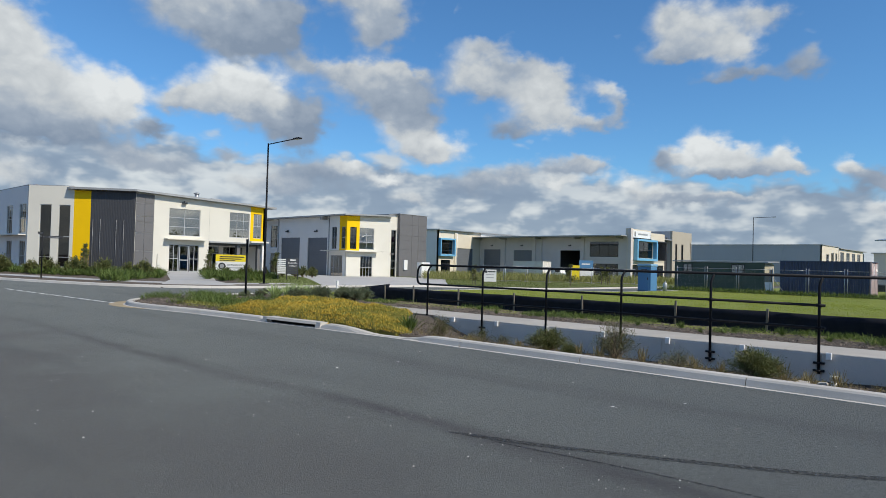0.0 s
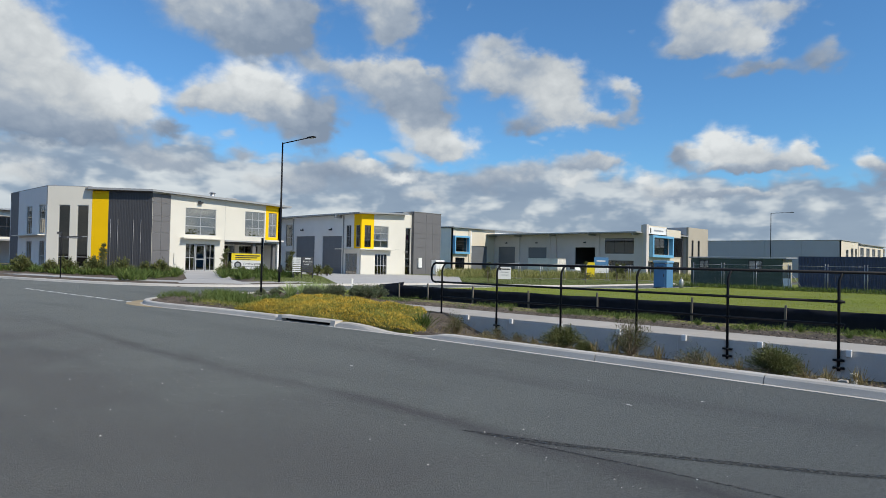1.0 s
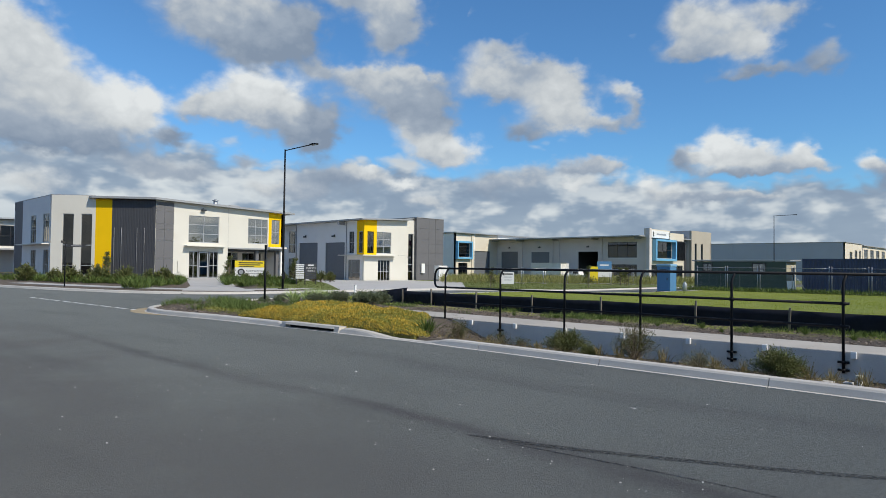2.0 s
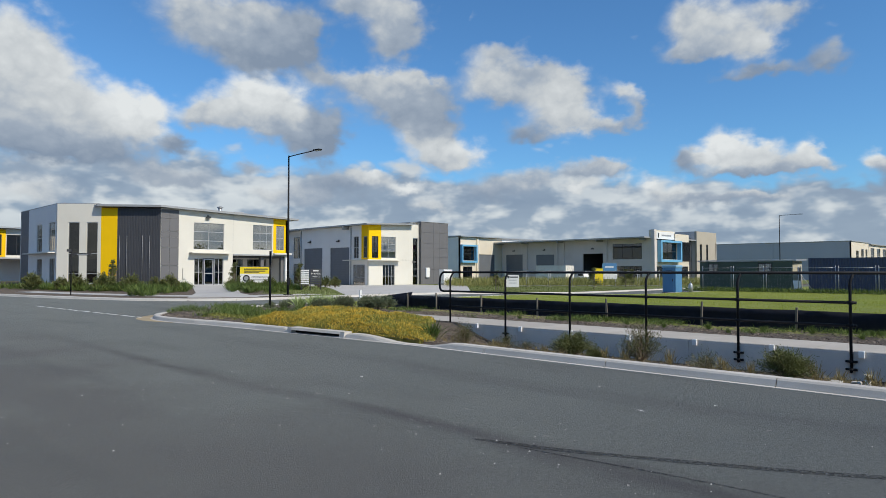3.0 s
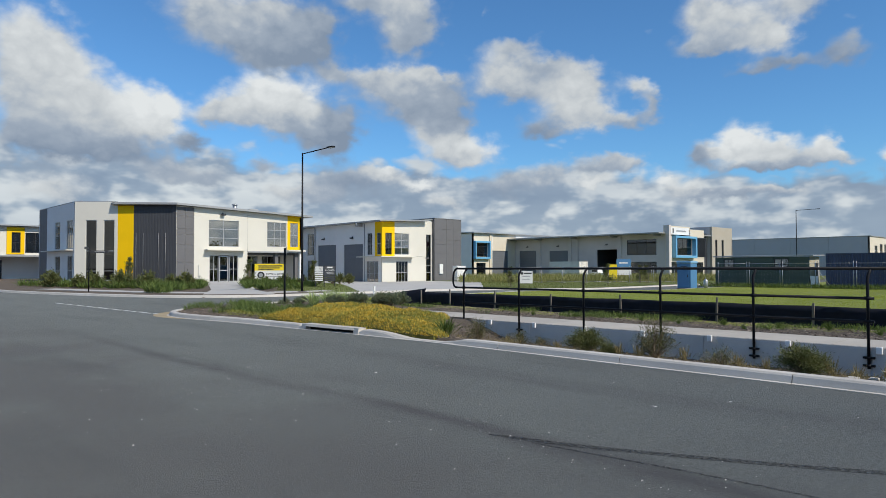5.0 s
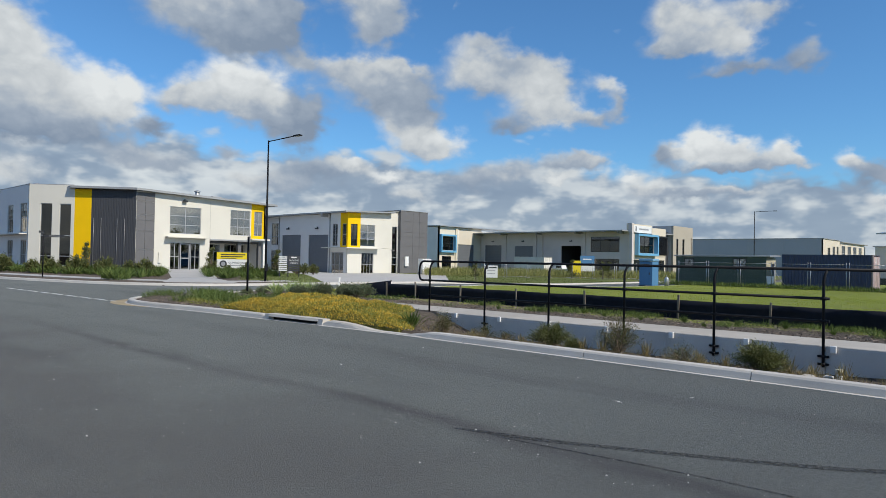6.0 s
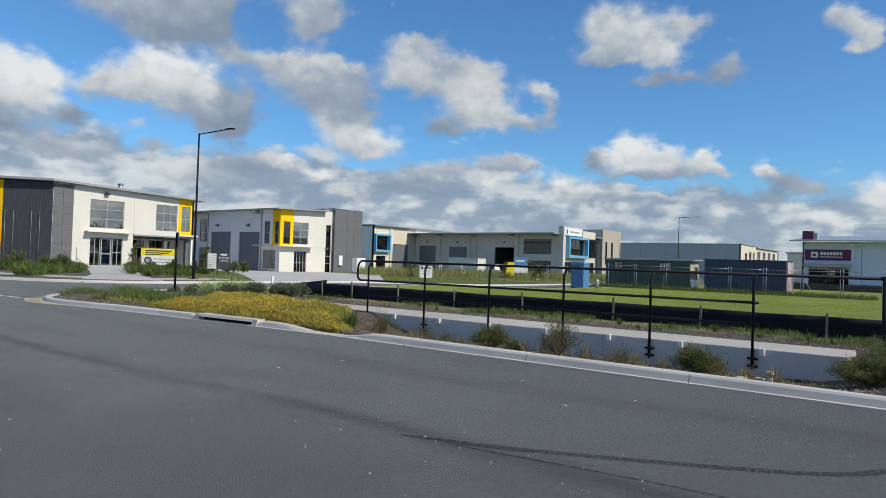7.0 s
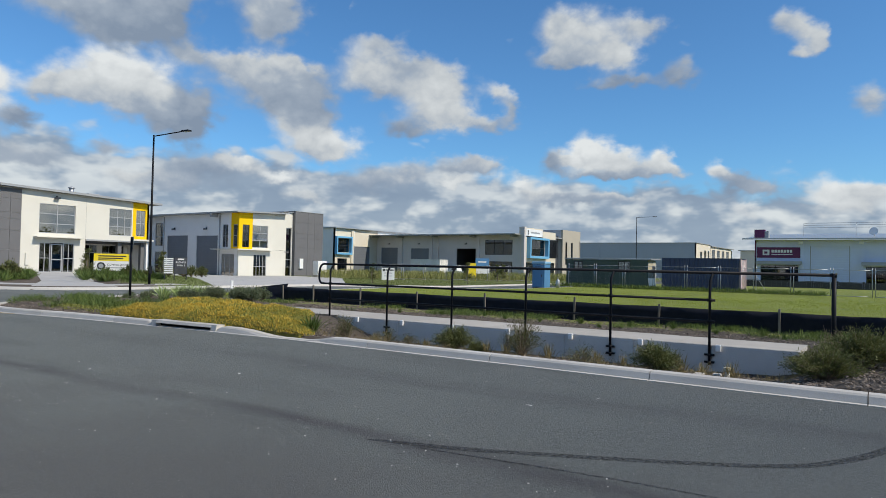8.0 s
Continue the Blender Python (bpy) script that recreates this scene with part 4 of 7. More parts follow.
def make_second_building():
    b = thing("commercial_building", (56, 70, -0.35), "white and grey warehouse building with tall roller doors", "building")
    z0 = -0.45
    F = Face((50, 62.15), (57, 62.15), (0, -1))
    holes = [(0.5, 1.5, 3.2, 5.83), (1.95, 4.3, 3.2, 5.82), (2.2, 4.12, -0.3, 2.38)]
    part("yellow_wall", wall(F, 0, 1.95, 3.0, 7.15, holes[:1], 0.27, top=7.22), YELLOW, b, "bright yellow corner panel")
    part("front_wall", wall(F, 1.95, 7.0, 3.0, 7.22, [(1.95, 4.3, 3.2, 5.82)], 0.25, top=7.45), WHITE, b)
    part("lower_wall", wall(F, 0, 7.0, z0, 2.98, holes[2:], 0.25), WHITE, b)
    window(b, F, *holes[0], cols=(0.5,), rows=(0.5,), frame_mat=DARKFRAME)
    window(b, F, *holes[1], cols=(0.5,), rows=(0.33, 0.66), pane_mat=MIRRORGLASS)
    window(b, F, *holes[2], cols=(0.25, 0.5, 0.75), rows=(0.48,))
    D = Face((50, 62.15), (50, 79.6), (-1, 0))
    d1, d2 = (3.8, 7.85, z0, 4.55), (9.55, 13.8, z0, 4.6)
    up, low, yw = (1.95, 2.95, 3.15, 5.85), (0.75, 3.1, -0.3, 2.4), (0.25, 1.05, 3.2, 5.83)
    part("yellow_wall", wall(D, 0.27, 1.4, 3.0, 7.15, [yw], 0.27), YELLOW, b, "bright yellow corner panel")
    part("side_wall", wall(D, 1.4, 3.3, 3.0, 7.15, [up], 0.22), SHADESIDE, b)
    part("lower_side_wall", wall(D, 0.25, 3.3, z0, 2.98, [low], 0.22), SHADESIDE, b)
    part("door_wall", wall(D, 3.3, 14.7, z0, 7.1, [d1, d2], 0.22), SHADESIDE, b)
    back = Face((50.6, 76.85), (50.6, 82), (-1, 0))
    part("far_wall", wall(back, 0, 5.1, z0, 7.0, [(0.3, 2.6, 3.3, 6.3), (0.3, 2.6, -0.2, 2.6)], 0.2), SHADESIDE, b)
    for h in ((0.3, 2.6, 3.3, 6.3), (0.3, 2.6, -0.2, 2.6)):
        window(b, back, *h, cols=(0.5,), rows=(0.4,))
    window(b, D, *up, cols=(0.5,), rows=(0.5,))
    window(b, D, *yw, cols=(), rows=(0.5,))
    window(b, D, *low, cols=(0.35, 0.75), rows=(0.43,), pane_mat=MIRRORGLASS)
    roller_door(b, D, *d1)
    roller_door(b, D, *d2)
    wall_lamp(b, D, 5.9, 5.45)
    wall_lamp(b, D, 12.2, 5.5)
    part("downpipe", tube(bmesh.new(), [D.at(3.4, z0, 0.07), D.at(3.4, 7.0, 0.07)], 0.06, 8), FASCIA, b)
    part("downpipe", tube(bmesh.new(), [D.at(14.4, z0, 0.07), D.at(14.4, 7.0, 0.07)], 0.06, 8), FASCIA, b)
    part("awning", F.block(bmesh.new(), -0.75, 4.75, 2.88, 2.99, -0.1, 0.75), WHITE, b)
    part("awning", D.block(bmesh.new(), 0.1, 4.2, 2.88, 2.985, 0.004, 0.75), WHITE, b)
    # recessed link with a slot window, then the grey panelled stair block
    L = Face((57, 62.5), (58.6, 62.5), (0, -1))
    part("link_wall", wall(L, 0, 1.6, z0, 7.75, [(0.5, 1.4, -0.25, 5.85)], 0.25), WHITE, b)
    window(b, L, 0.5, 1.4, -0.25, 5.85, cols=(), rows=(0.2, 0.35), frame_mat=FRAME)
    K = Face((58.55, 62.1), (63.5, 62.1), (0, -1))
    part("stair_block", cube(58.55, 63.5, 62.1, 70, z0, 7.95), MIDGREY, b)
    panel_grid(b, K, (0.0, 2.2, 3.4, 4.95), (-0.4, 1.8, 3.4, 4.6, 5.2, 6.6, 8.0), 0.003, 0.05, MIDGREY)
    part("parapet_cap", cube(58.5, 63.55, 62.0, 70, 7.96, 8.03), FASCIA, b)
    part("parapet_cap", cube(56.9, 58.6, 62.3, 70, 7.76, 7.84), FASCIA, b)
    part("meter_board", K.block(bmesh.new(), 0.75, 1.35, 0.8, 2.05, 0.06, 0.25), WHITEPLASTIC, b)
    shell(b, [(50, 62.15), (63.5, 62.15), (63.5, 88), (50, 88)], z0, 6.9, skip=(0, 3), material=SHADESIDE)
    slab(b, "roof", [(49.1, 61.4, 7.30), (57.0, 61.4, 7.62), (57.0, 88.4, 7.5), (49.1, 88.4, 7.2)], 0.16, FASCIA)
    part("canopy", cube(49.0, 50.0, 66.0, 66.2, 6.7, 7.1), FASCIA, b)
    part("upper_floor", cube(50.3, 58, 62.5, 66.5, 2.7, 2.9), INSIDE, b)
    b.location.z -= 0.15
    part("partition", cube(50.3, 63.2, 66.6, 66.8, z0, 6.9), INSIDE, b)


def make_unit_complex():
    b = thing("industrial_units", (108, 65, -0.5), "grey industrial units with a cream and blue office front", "building")
    z0 = -0.6
    D = Face((100, 51.5), (100, 83), (-1, 0))
    up, lowin = (1.8, 7.2, 3.43, 6.0), (1.8, 7.2, 0.2, 2.28)
    open_door, d2, d3 = (9.05, 13.1, z0, 4.48), (19.15, 23.3, z0, 4.47), (26.4, 30.5, z0, 4.6)
    part("side_wall", wall(D, 0.3, 31.5, z0, 6.9, [up, lowin, open_door, d2, d3], 0.25), STONE, b)
    window(b, D, *up, cols=(0.33, 0.66), rows=(), frame_mat=DARKFRAME)
    window(b, D, *lowin, cols=(0.2, 0.4, 0.6, 0.8), rows=(0.7,), frame_mat=DARKFRAME)
    roller_door(b, D, *d2)
    roller_door(b, D, *d3)
    for u in (8.2, 16.9, 18.3, 25.2):
        part("wall_pier", D.block(bmesh.new(), u, u + 0.35, z0, 6.85, 0.002, 0.25), STONE, b)
    for u in (11, 21.3, 28.4):
        wall_lamp(b, D, u, 5.4)
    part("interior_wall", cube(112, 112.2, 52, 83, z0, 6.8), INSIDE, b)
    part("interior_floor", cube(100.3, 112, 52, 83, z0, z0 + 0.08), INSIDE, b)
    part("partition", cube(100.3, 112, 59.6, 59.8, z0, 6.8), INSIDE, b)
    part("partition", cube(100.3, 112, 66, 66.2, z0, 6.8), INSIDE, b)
    slab(b, "roof", [(97.6, 51.6, 7.0), (97.6, 84.5, 6.95), (125, 84.5, 7.1), (125, 51.6, 7.1)], 0.2, FASCIA)
    for u in (1.0, 9.0, 17, 25, 31):
        part("roof_bracket", D.block(bmesh.new(), u, u + 0.12, 6.45, 6.8, 0.002, 2.2), FASCIA, b)
    # office front
    F = Face((100, 51.5), (113.5, 51.5), (0, -1))
    holes = [(2.3, 8.8, 3.4, 6.15), (1.3, 7.7, 0.1, 2.25), (9.2, 13.1, 0.1, 2.25)]
    part("front_wall", wall(F, 0, 13.5, z0, 7.8, holes, 0.3), CREAM, b, "cream rendered front")
    part("sign_wall", wall(F, -0.3, 8.1, 6.5, 8.15, thick=0.4), CREAM, b)
    part("sign_board", F.block(bmesh.new(), 0.4, 7.8, 6.75, 7.95, 0.004, 0.06), WHITEPLASTIC, b, "white sign board with a small mark")
    sg = part("sign_mark", F.block(bmesh.new(), 1.9, 2.25, 6.95, 7.75, 0.065, 0.08), DARKFRAME, b)
    part("sign_lettering", F.block(bmesh.new(), 3.2, 6.6, 7.25, 7.5, 0.065, 0.075), FASCIA, b)
    part("corner_fin", F.block(bmesh.new(), -0.35, 0.35, z0, 8.2, 0.0, 0.6), STONE, b)
    for u0, u1, s, t in ((1.8, 2.2, 3.35, 6.2), (8.95, 9.4, 3.35, 6.2), (1.8, 9.4, 2.95, 3.35), (1.8, 9.4, 6.2, 6.55)):
        part("window_surround", F.block(bmesh.new(), u0, u1, s, t, 0.004, 0.7), BLUE, b, "bright blue window surround")
    window(b, F, *holes[0], cols=(0.25, 0.5, 0.75), rows=(0.5,), frame_mat=DARKFRAME)
    window(b, F, *holes[1], cols=(0.25, 0.5, 0.75), rows=(0.75,), frame_mat=DARKFRAME)
    window(b, F, *holes[2], cols=(0.33, 0.66), rows=(0.75,), frame_mat=DARKFRAME)
    for i in range(10):
        u = 9.6 + i * 0.39
        part("screen_slat", F.block(bmesh.new(), u, u + 0.1, 3.1, 6.3, 0.25, 0.4), DARKFRAME, b)
    part("screen_rail", F.block(bmesh.new(), 9.45, 13.45, 6.3, 6.45, 0.2, 0.45), DARKFRAME, b)
    part("screen_back", F.block(bmesh.new(), 9.5, 13.4, 3.2, 6.3, 0.01, 0.05), DARKFRAME, b)
    part("dark_recess", cube(113.5, 116.8, 52.5, 60, z0, 7.4), CHARCOAL, b)
    T = Face((116.7, 51.5), (125.3, 51.5), (0, -1))
    slots = [(1.35, 2.2, 2.0, 6.3), (4.0, 4.9, 2.0, 6.3)]
    part("tower_wall", wall(T, 0, 8.6, z0, 8.6, slots, 0.4), TAN, b, "tan rendered tower wall")
    for s in slots:
        window(b, T, *s, cols=(), rows=(0.5,), frame_mat=DARKFRAME)
    part("tower_side", wall(Face((116.7, 51.9), (116.7, 60), (-1, 0)), 0, 8.1, z0, 8.6, thick=0.3), STONE, b)
    part("tower_back", cube(117, 125.3, 59.6, 60, z0, 8.5), STONE, b)
    part("tower_end", cube(125.0, 125.3, 51.95, 59.55, z0, 8.6), TAN, b)
    shell(b, [(100, 51.5), (125, 51.5), (125, 84), (100, 84)], z0, 6.7, skip=(0, 3), material=STONE)


def make_rear_unit():
    b = thing("industrial_unit", (103, 90, -0.5), "cream rendered industrial unit with a blue framed window", "building")
    z0 = -0.6
    F = Face((88.1, 83.1), (119, 83.1), (0, -1))
    win, low, door = (0.4, 3.9, 3.4, 5.95), (0.9, 3.4, 0.1, 2.3), (5.3, 9.9, z0, 4.6)
    part("front_wall", wall(F, 0, 30.9, z0, 7.75, [win, low, door], 0.3), CREAM, b)
    window(b, F, *win, cols=(), rows=(0.25, 0.5, 0.75), frame_mat=DARKFRAME)
    window(b, F, *low, cols=(0.5,), rows=(0.7,), frame_mat=DARKFRAME)
    roller_door(b, F, *door)
    for u0, u1, s, t in ((0.1, 0.35, 3.35, 6.0), (3.95, 4.25, 3.35, 6.0), (0.1, 4.25, 3.0, 3.35), (0.1, 4.25, 6.0, 6.3)):
        part("window_surround", F.block(bmesh.new(), u0, u1, s, t, 0.004, 0.6), BLUE, b, "bright blue window surround")
    part("wall_pier", F.block(bmesh.new(), 4.4, 4.9, z0, 7.6, 0.002, 0.2), CREAM, b)
    part("downpipe", tube(bmesh.new(), [F.at(5.1, z0, 0.1), F.at(5.1, 7.6, 0.1)], 0.07, 8), WHITEPLASTIC, b)
    part("white_band", F.block(bmesh.new(), 12.0, 30.9, 7.1, 7.85, 0.003, 0.12), WHITEPLASTIC, b)
    shell(b, [(88.1, 83.1), (119, 83.1), (119, 108), (88.1, 108)], z0, 7.7, skip=(0,), material=SHADESIDE)
    slab(b, "roof", [(87.8, 82.5, 7.95), (119.4, 82.5, 7.95), (119.4, 108.3, 8.2), (87.8, 108.3, 8.2)], 0.18, ROOFING)
    part("partition", cube(88.5, 118.6, 88, 88.2, z0, 7.6), INSIDE, b)


def make_far_left_building():
    b = thing("commercial_building", (20, 108, 0), "distant white commercial building with a yellow window panel", "building")
    F = Face((8.0, 100), (23.5, 100), (0, -1))
    z0 = -0.1
    holes = [(11.35, 12.35, 3.5, 6.15), (12.9, 15.2, 3.5, 6.15), (5.0, 10.0, 3.5, 6.15)]
    part("upper_wall", wall(F, 0, 15.5, 3.2, 6.9, holes, 0.25), WHITE, b)
    for h in holes:
        window(b, F, *h, cols=(0.5,), rows=(0.5,), frame_mat=DARKFRAME)
    for u0, u1, s, t in ((10.8, 11.35, 3.3, 6.8), (12.35, 12.8, 3.3, 6.8), (11.35, 12.35, 6.15, 6.8), (11.35, 12.35, 3.3, 3.5)):
        part("yellow_panel", F.block(bmesh.new(), u0, u1, s, t, 0.004, 0.08), YELLOW, b)
    part("floor_edge", F.block(bmesh.new(), 0, 15.5, 3.0, 3.2, -3.8, 0.3), FASCIA, b)
    G = Face((8.0, 103.6), (23.5, 103.6), (0, -1))
    part("lower_wall", wall(G, 0, 15.5, z0, 3.0, [(9.5, 11.0, 0, 2.6)], 0.25), SHADESIDE, b)
    window(b, G, 9.5, 11.0, 0, 2.6, cols=(0.5,), rows=(0.7,), frame_mat=DARKFRAME)
    shell(b, [(8, 100), (23.5, 100), (23.5, 120), (8, 120)], z0, 6.9, skip=(0,), material=SHADESIDE)
    slab(b, "roof", [(7.4, 99.2, 7.15), (24, 99.2, 7.15), (24, 120.5, 7.9), (7.4, 120.5, 7.9)], 0.2, ROOFING)
    part("partition", cube(8.3, 23.2, 105, 105.2, z0, 6.8), INSIDE, b)


def make_far_grey_building():
    b = thing("warehouse", (157, 48, -0.5), "long plain grey concrete warehouse in the distance", "building")
    z0 = -0.6
    D = Face((150, 35), (150, 64), (-1, 0))
    for i in range(4):
        part("wall_panel", wall(D, i * 7.25 + 0.015, (i + 1) * 7.25 - 0.015, z0, 7.4, thick=0.3), FARGREY, b)
    F = Face((150, 34.97), (163.7, 34.97), (0, -1))
    holes = [(3.5, 5.6, 3.6, 5.6), (7.5, 9.6, 3.0, 6.0), (11, 12.6, 3.0, 6.0)]
    part("end_wall", wall(F, 0, 13.7, z0, 7.45, holes, 0.3), CREAM, b, "cream end wall")
    for h in holes:
        window(b, F, *h, cols=(0.5,), rows=(0.5,))
    shell(b, [(150, 35), (163.7, 35), (163.7, 64), (150, 64)], z0, 7.3, skip=(0, 3), material=FARGREY)
    slab(b, "roof", [(149.9, 34.8, 7.5), (163.9, 34.8, 7.5), (163.9, 64.2, 7.5), (149.9, 64.2, 7.5)], 0.14, FASCIA)
    b2 = thing("warehouse", (195, 40, -0.5), "distant pale warehouse with cream window bays", "building")
    D2 = Face((178, 38), (178, 62), (-1, 0))
    part("side_wall", wall(D2, 0, 24, z0, 7.3, thick=0.3), WHITE, b2)
    F2 = Face((178, 37.97), (206, 37.97), (0, -1))
    hs = [(1.5 + 6 * i, 5.0 + 6 * i, 3.2, 6.8) for i in range(4)]
    part("front_wall", wall(F2, 0, 26, z0, 7.6, hs, 0.3), CREAM, b2)
    for h in hs:
        window(b2, F2, *h, cols=(0.5,), rows=(0.5,))
    shell(b2, [(178, 38), (206, 38), (206, 62), (178, 62)], z0, 7.2, skip=(0, 3), material=SHADESIDE)
    slab(b2, "roof", [(177.5, 37.5, 7.75), (206, 37.5, 7.75), (206, 62, 7.75), (177.5, 62, 7.75)], 0.2, FASCIA)
    b3 = thing("warehouse", (172, 25, -0.5), "distant white warehouse with a low roof", "building")
    part("wall", cube(168, 190, 10, 29.2, z0, 6.2), WHITE, b3)
    part("roof", cube(167.6, 190.4, 9.6, 29.6, 6.21, 6.4), ROOFING, b3)


def make_maroon_sign_building():
    b = thing("warehouse", (108, 2, -0.5), "pale grey workshop building with a maroon sign board", "building")
    z0 = -0.6
    D = Face((100, 15.6), (100, -16), (-1, 0))
    low1, door, low2, door2 = (0.75, 5.35, 0.1, 2.42), (6.7, 11.25, z0, 4.98), (13.0, 18.2, 0.1, 2.35), (20.0, 24.5, z0, 4.98)
    part("front_wall", wall(D, 0, 31.6, z0, 5.85, [low1, door, low2, door2], 0.25), SHADEWHITE, b)
    for h in (low1, low2):
        window(b, D, *h, cols=(0.2, 0.4, 0.6, 0.8), rows=(0.75,), frame_mat=DARKFRAME)
        part("awning", D.block(bmesh.new(), h[0] - 0.5, h[1] + 0.4, 2.5, 2.95, 0.002, 0.9), FASCIA, b)
    roller_door(b, D, *door, material=SHADEWHITE)
    roller_door(b, D, *door2, material=SHADEWHITE)
    for u in (5.6, 12.45, 19.2):
        part("wall_pier", D.block(bmesh.new(), u, u + 0.4, z0, 5.8, 0.002, 0.2), SHADEWHITE, b)
        part("gutter_head", D.block(bmesh.new(), u - 0.2, u + 0.3, 5.25, 5.6, 0.21, 0.55), WHITEPLASTIC, b)
    sg = part("sign_board", D.block(bmesh.new(), 0.3, 5.65, 3.4, 4.82, 0.005, 0.08), MAROON, b, "maroon sign board with white marks")
    part("sign_mark", D.block(bmesh.new(), 1.0, 1.85, 3.75, 4.5, 0.085, 0.1), WHITEPLASTIC, sg)
    part("sign_mark_inner", D.block(bmesh.new(), 1.2, 1.6, 3.95, 4.25, 0.102, 0.11), MAROON, sg)
    for i in range(7):
        part("sign_letter", D.block(bmesh.new(), 2.1 + i * 0.37, 2.39 + i * 0.37, 4.1, 4.48, 0.085, 0.1), WHITEPLASTIC, sg)
    part("sign_line", D.block(bmesh.new(), 2.1, 4.65, 3.8, 3.9, 0.085, 0.095), WHITEPLASTIC, sg)
    part("corner_trim", D.block(bmesh.new(), 0.0, 0.16, 3.4, 5.7, 0.004, 0.05), MAROON, b)
    shell(b, [(100, 15.6), (100, -16), (125, -16), (125, 15.6)], z0, 5.8, skip=(0,), material=WHITE)
    slab(b, "roof", [(98.6, 17.0, 6.0), (98.6, -17, 6.0), (126, -17, 7.9), (126, 17.0, 7.9)], 0.16, ROOFING)
    part("partition", cube(104, 104.2, -15.5, 15.3, z0, 5.7), INSIDE, b)
    ch = part("roof_box", cube(101.5, 102.6, 14.6, 15.9, 6.2, 7.35), MAROON, b, "maroon sign box end above the roof")
    part("roof_box_edge", cube(101.5, 102.6, 14.1, 14.59, 6.2, 7.1), FASCIA, b)
    for z in (7.4, 7.75, 8.05):
        part("roof_rail", tube(bmesh.new(), [(108, 10.4, z + 0.5), (108, -16, z + 0.5)], 0.025, 6), GALV, b)
    for y in (10.4, 4, -2, -8, -14):
        part("rail_post", tube(bmesh.new(), [(108, y, 6.4), (108, y, 8.6)], 0.025, 6), GALV, b)
    part("roof_dish", tube(bmesh.new(), [(104, 1.8, 6.3), (104, 1.8, 7.0), (103.7, 1.9, 7.1)], [0.05, 0.05, 0.55], 12), WHITEPLASTIC, b)


make_corner_building()
make_second_building()
make_unit_complex()
make_rear_unit()
make_far_left_building()
make_far_grey_building()
make_maroon_sign_building()

# ---- planting ----


def leaf_material(name, tones, rough=0.55, through_light=0.25):
    """Leaves whose tone differs from one to the next, with some light coming through."""
    mt = bpy.data.materials.new(name)
    mt.use_nodes = True
    nt = mt.node_tree
    b = nt.nodes["Principled BSDF"]
    b.inputs["Roughness"].default_value = rough
    b.inputs["Specular IOR Level"].default_value = 0.25
    geo = nt.nodes.new("ShaderNodeNewGeometry")
    ramp = nt.nodes.new("ShaderNodeValToRGB")
    while len(ramp.color_ramp.elements) < len(tones):
        ramp.color_ramp.elements.new(0.5)
    for i, (e, c) in enumerate(zip(ramp.color_ramp.elements, tones)):
        e.position, e.color = i / (len(tones) - 1), (*c, 1)
    n = nt.nodes.new("ShaderNodeTexNoise")
    n.inputs["Scale"].default_value, n.inputs["Detail"].default_value = 1.3, 4
    nt.links.new(geo.outputs["Position"], n.inputs["Vector"])
    mx = nt.nodes.new("ShaderNodeMix")
    mx.inputs[0].default_value = 0.45
    nt.links.new(geo.outputs["Random Per Island"], mx.inputs[2])
    nt.links.new(n.outputs["Fac"], mx.inputs[3])
    nt.links.new(mx.outputs[0], ramp.inputs[0])
    nt.links.new(ramp.outputs[0], b.inputs["Base Color"])
    tr = nt.nodes.new("ShaderNodeBsdfTranslucent")
    nt.links.new(ramp.outputs[0], tr.inputs[0])
    mix = nt.nodes.new("ShaderNodeMixShader")
    mix.inputs[0].default_value = through_light
    nt.links.new(b.outputs[0], mix.inputs[1])
    nt.links.new(tr.outputs[0], mix.inputs[2])
    nt.links.new(mix.outputs[0], nt.nodes["Material Output"].inputs[0])
    return mt


NEEDLE = leaf_material("needle_leaves", [(0.05, 0.062, 0.022), (0.12, 0.135, 0.045), (0.25, 0.25, 0.09)])
OLIVE = leaf_material("olive_leaves", [(0.055, 0.06, 0.022), (0.11, 0.115, 0.04), (0.19, 0.18, 0.075)])
LAWN = leaf_material("lawn_grass", [(0.22, 0.28, 0.03), (0.31, 0.36, 0.045), (0.40, 0.44, 0.075)], through_light=0.45)
VERGE = leaf_material("verge_grass_blades", [(0.06, 0.085, 0.018), (0.11, 0.14, 0.03), (0.19, 0.20, 0.06)], through_light=0.3)
TUSSOCK = leaf_material("green_tussock", [(0.035, 0.06, 0.016), (0.10, 0.15, 0.035), (0.26, 0.32, 0.09)], through_light=0.3)
DRY = leaf_material("dry_grass", [(0.17, 0.13, 0.065), (0.28, 0.22, 0.10), (0.38, 0.32, 0.14)], through_light=0.3)
LONGGRASS = leaf_material("long_seeding_grass", [(0.14, 0.17, 0.045), (0.27, 0.27, 0.09), (0.40, 0.37, 0.16)], through_light=0.3)
BLUEGREEN = leaf_material("grey_green_leaves", [(0.07, 0.10, 0.05), (0.15, 0.18, 0.10), (0.28, 0.31, 0.19)])
STRAPPY = leaf_material("pale_strap_leaves", [(0.16, 0.24, 0.08), (0.36, 0.45, 0.17), (0.62, 0.68, 0.36)], through_light=0.3)
BEDGREEN = leaf_material("groundcover_leaves", [(0.13, 0.15, 0.03), (0.27, 0.28, 0.06), (0.46, 0.43, 0.12)])
GOLD = leaf_material("golden_flowers", [(0.46, 0.30, 0.035), (0.66, 0.45, 0.06), (0.84, 0.62, 0.14)], through_light=0.3)
TWIG = surface("bare_twig", (0.20, 0.15, 0.11), 0.8, 0.15, 0.1, 4, 40, 0.2)
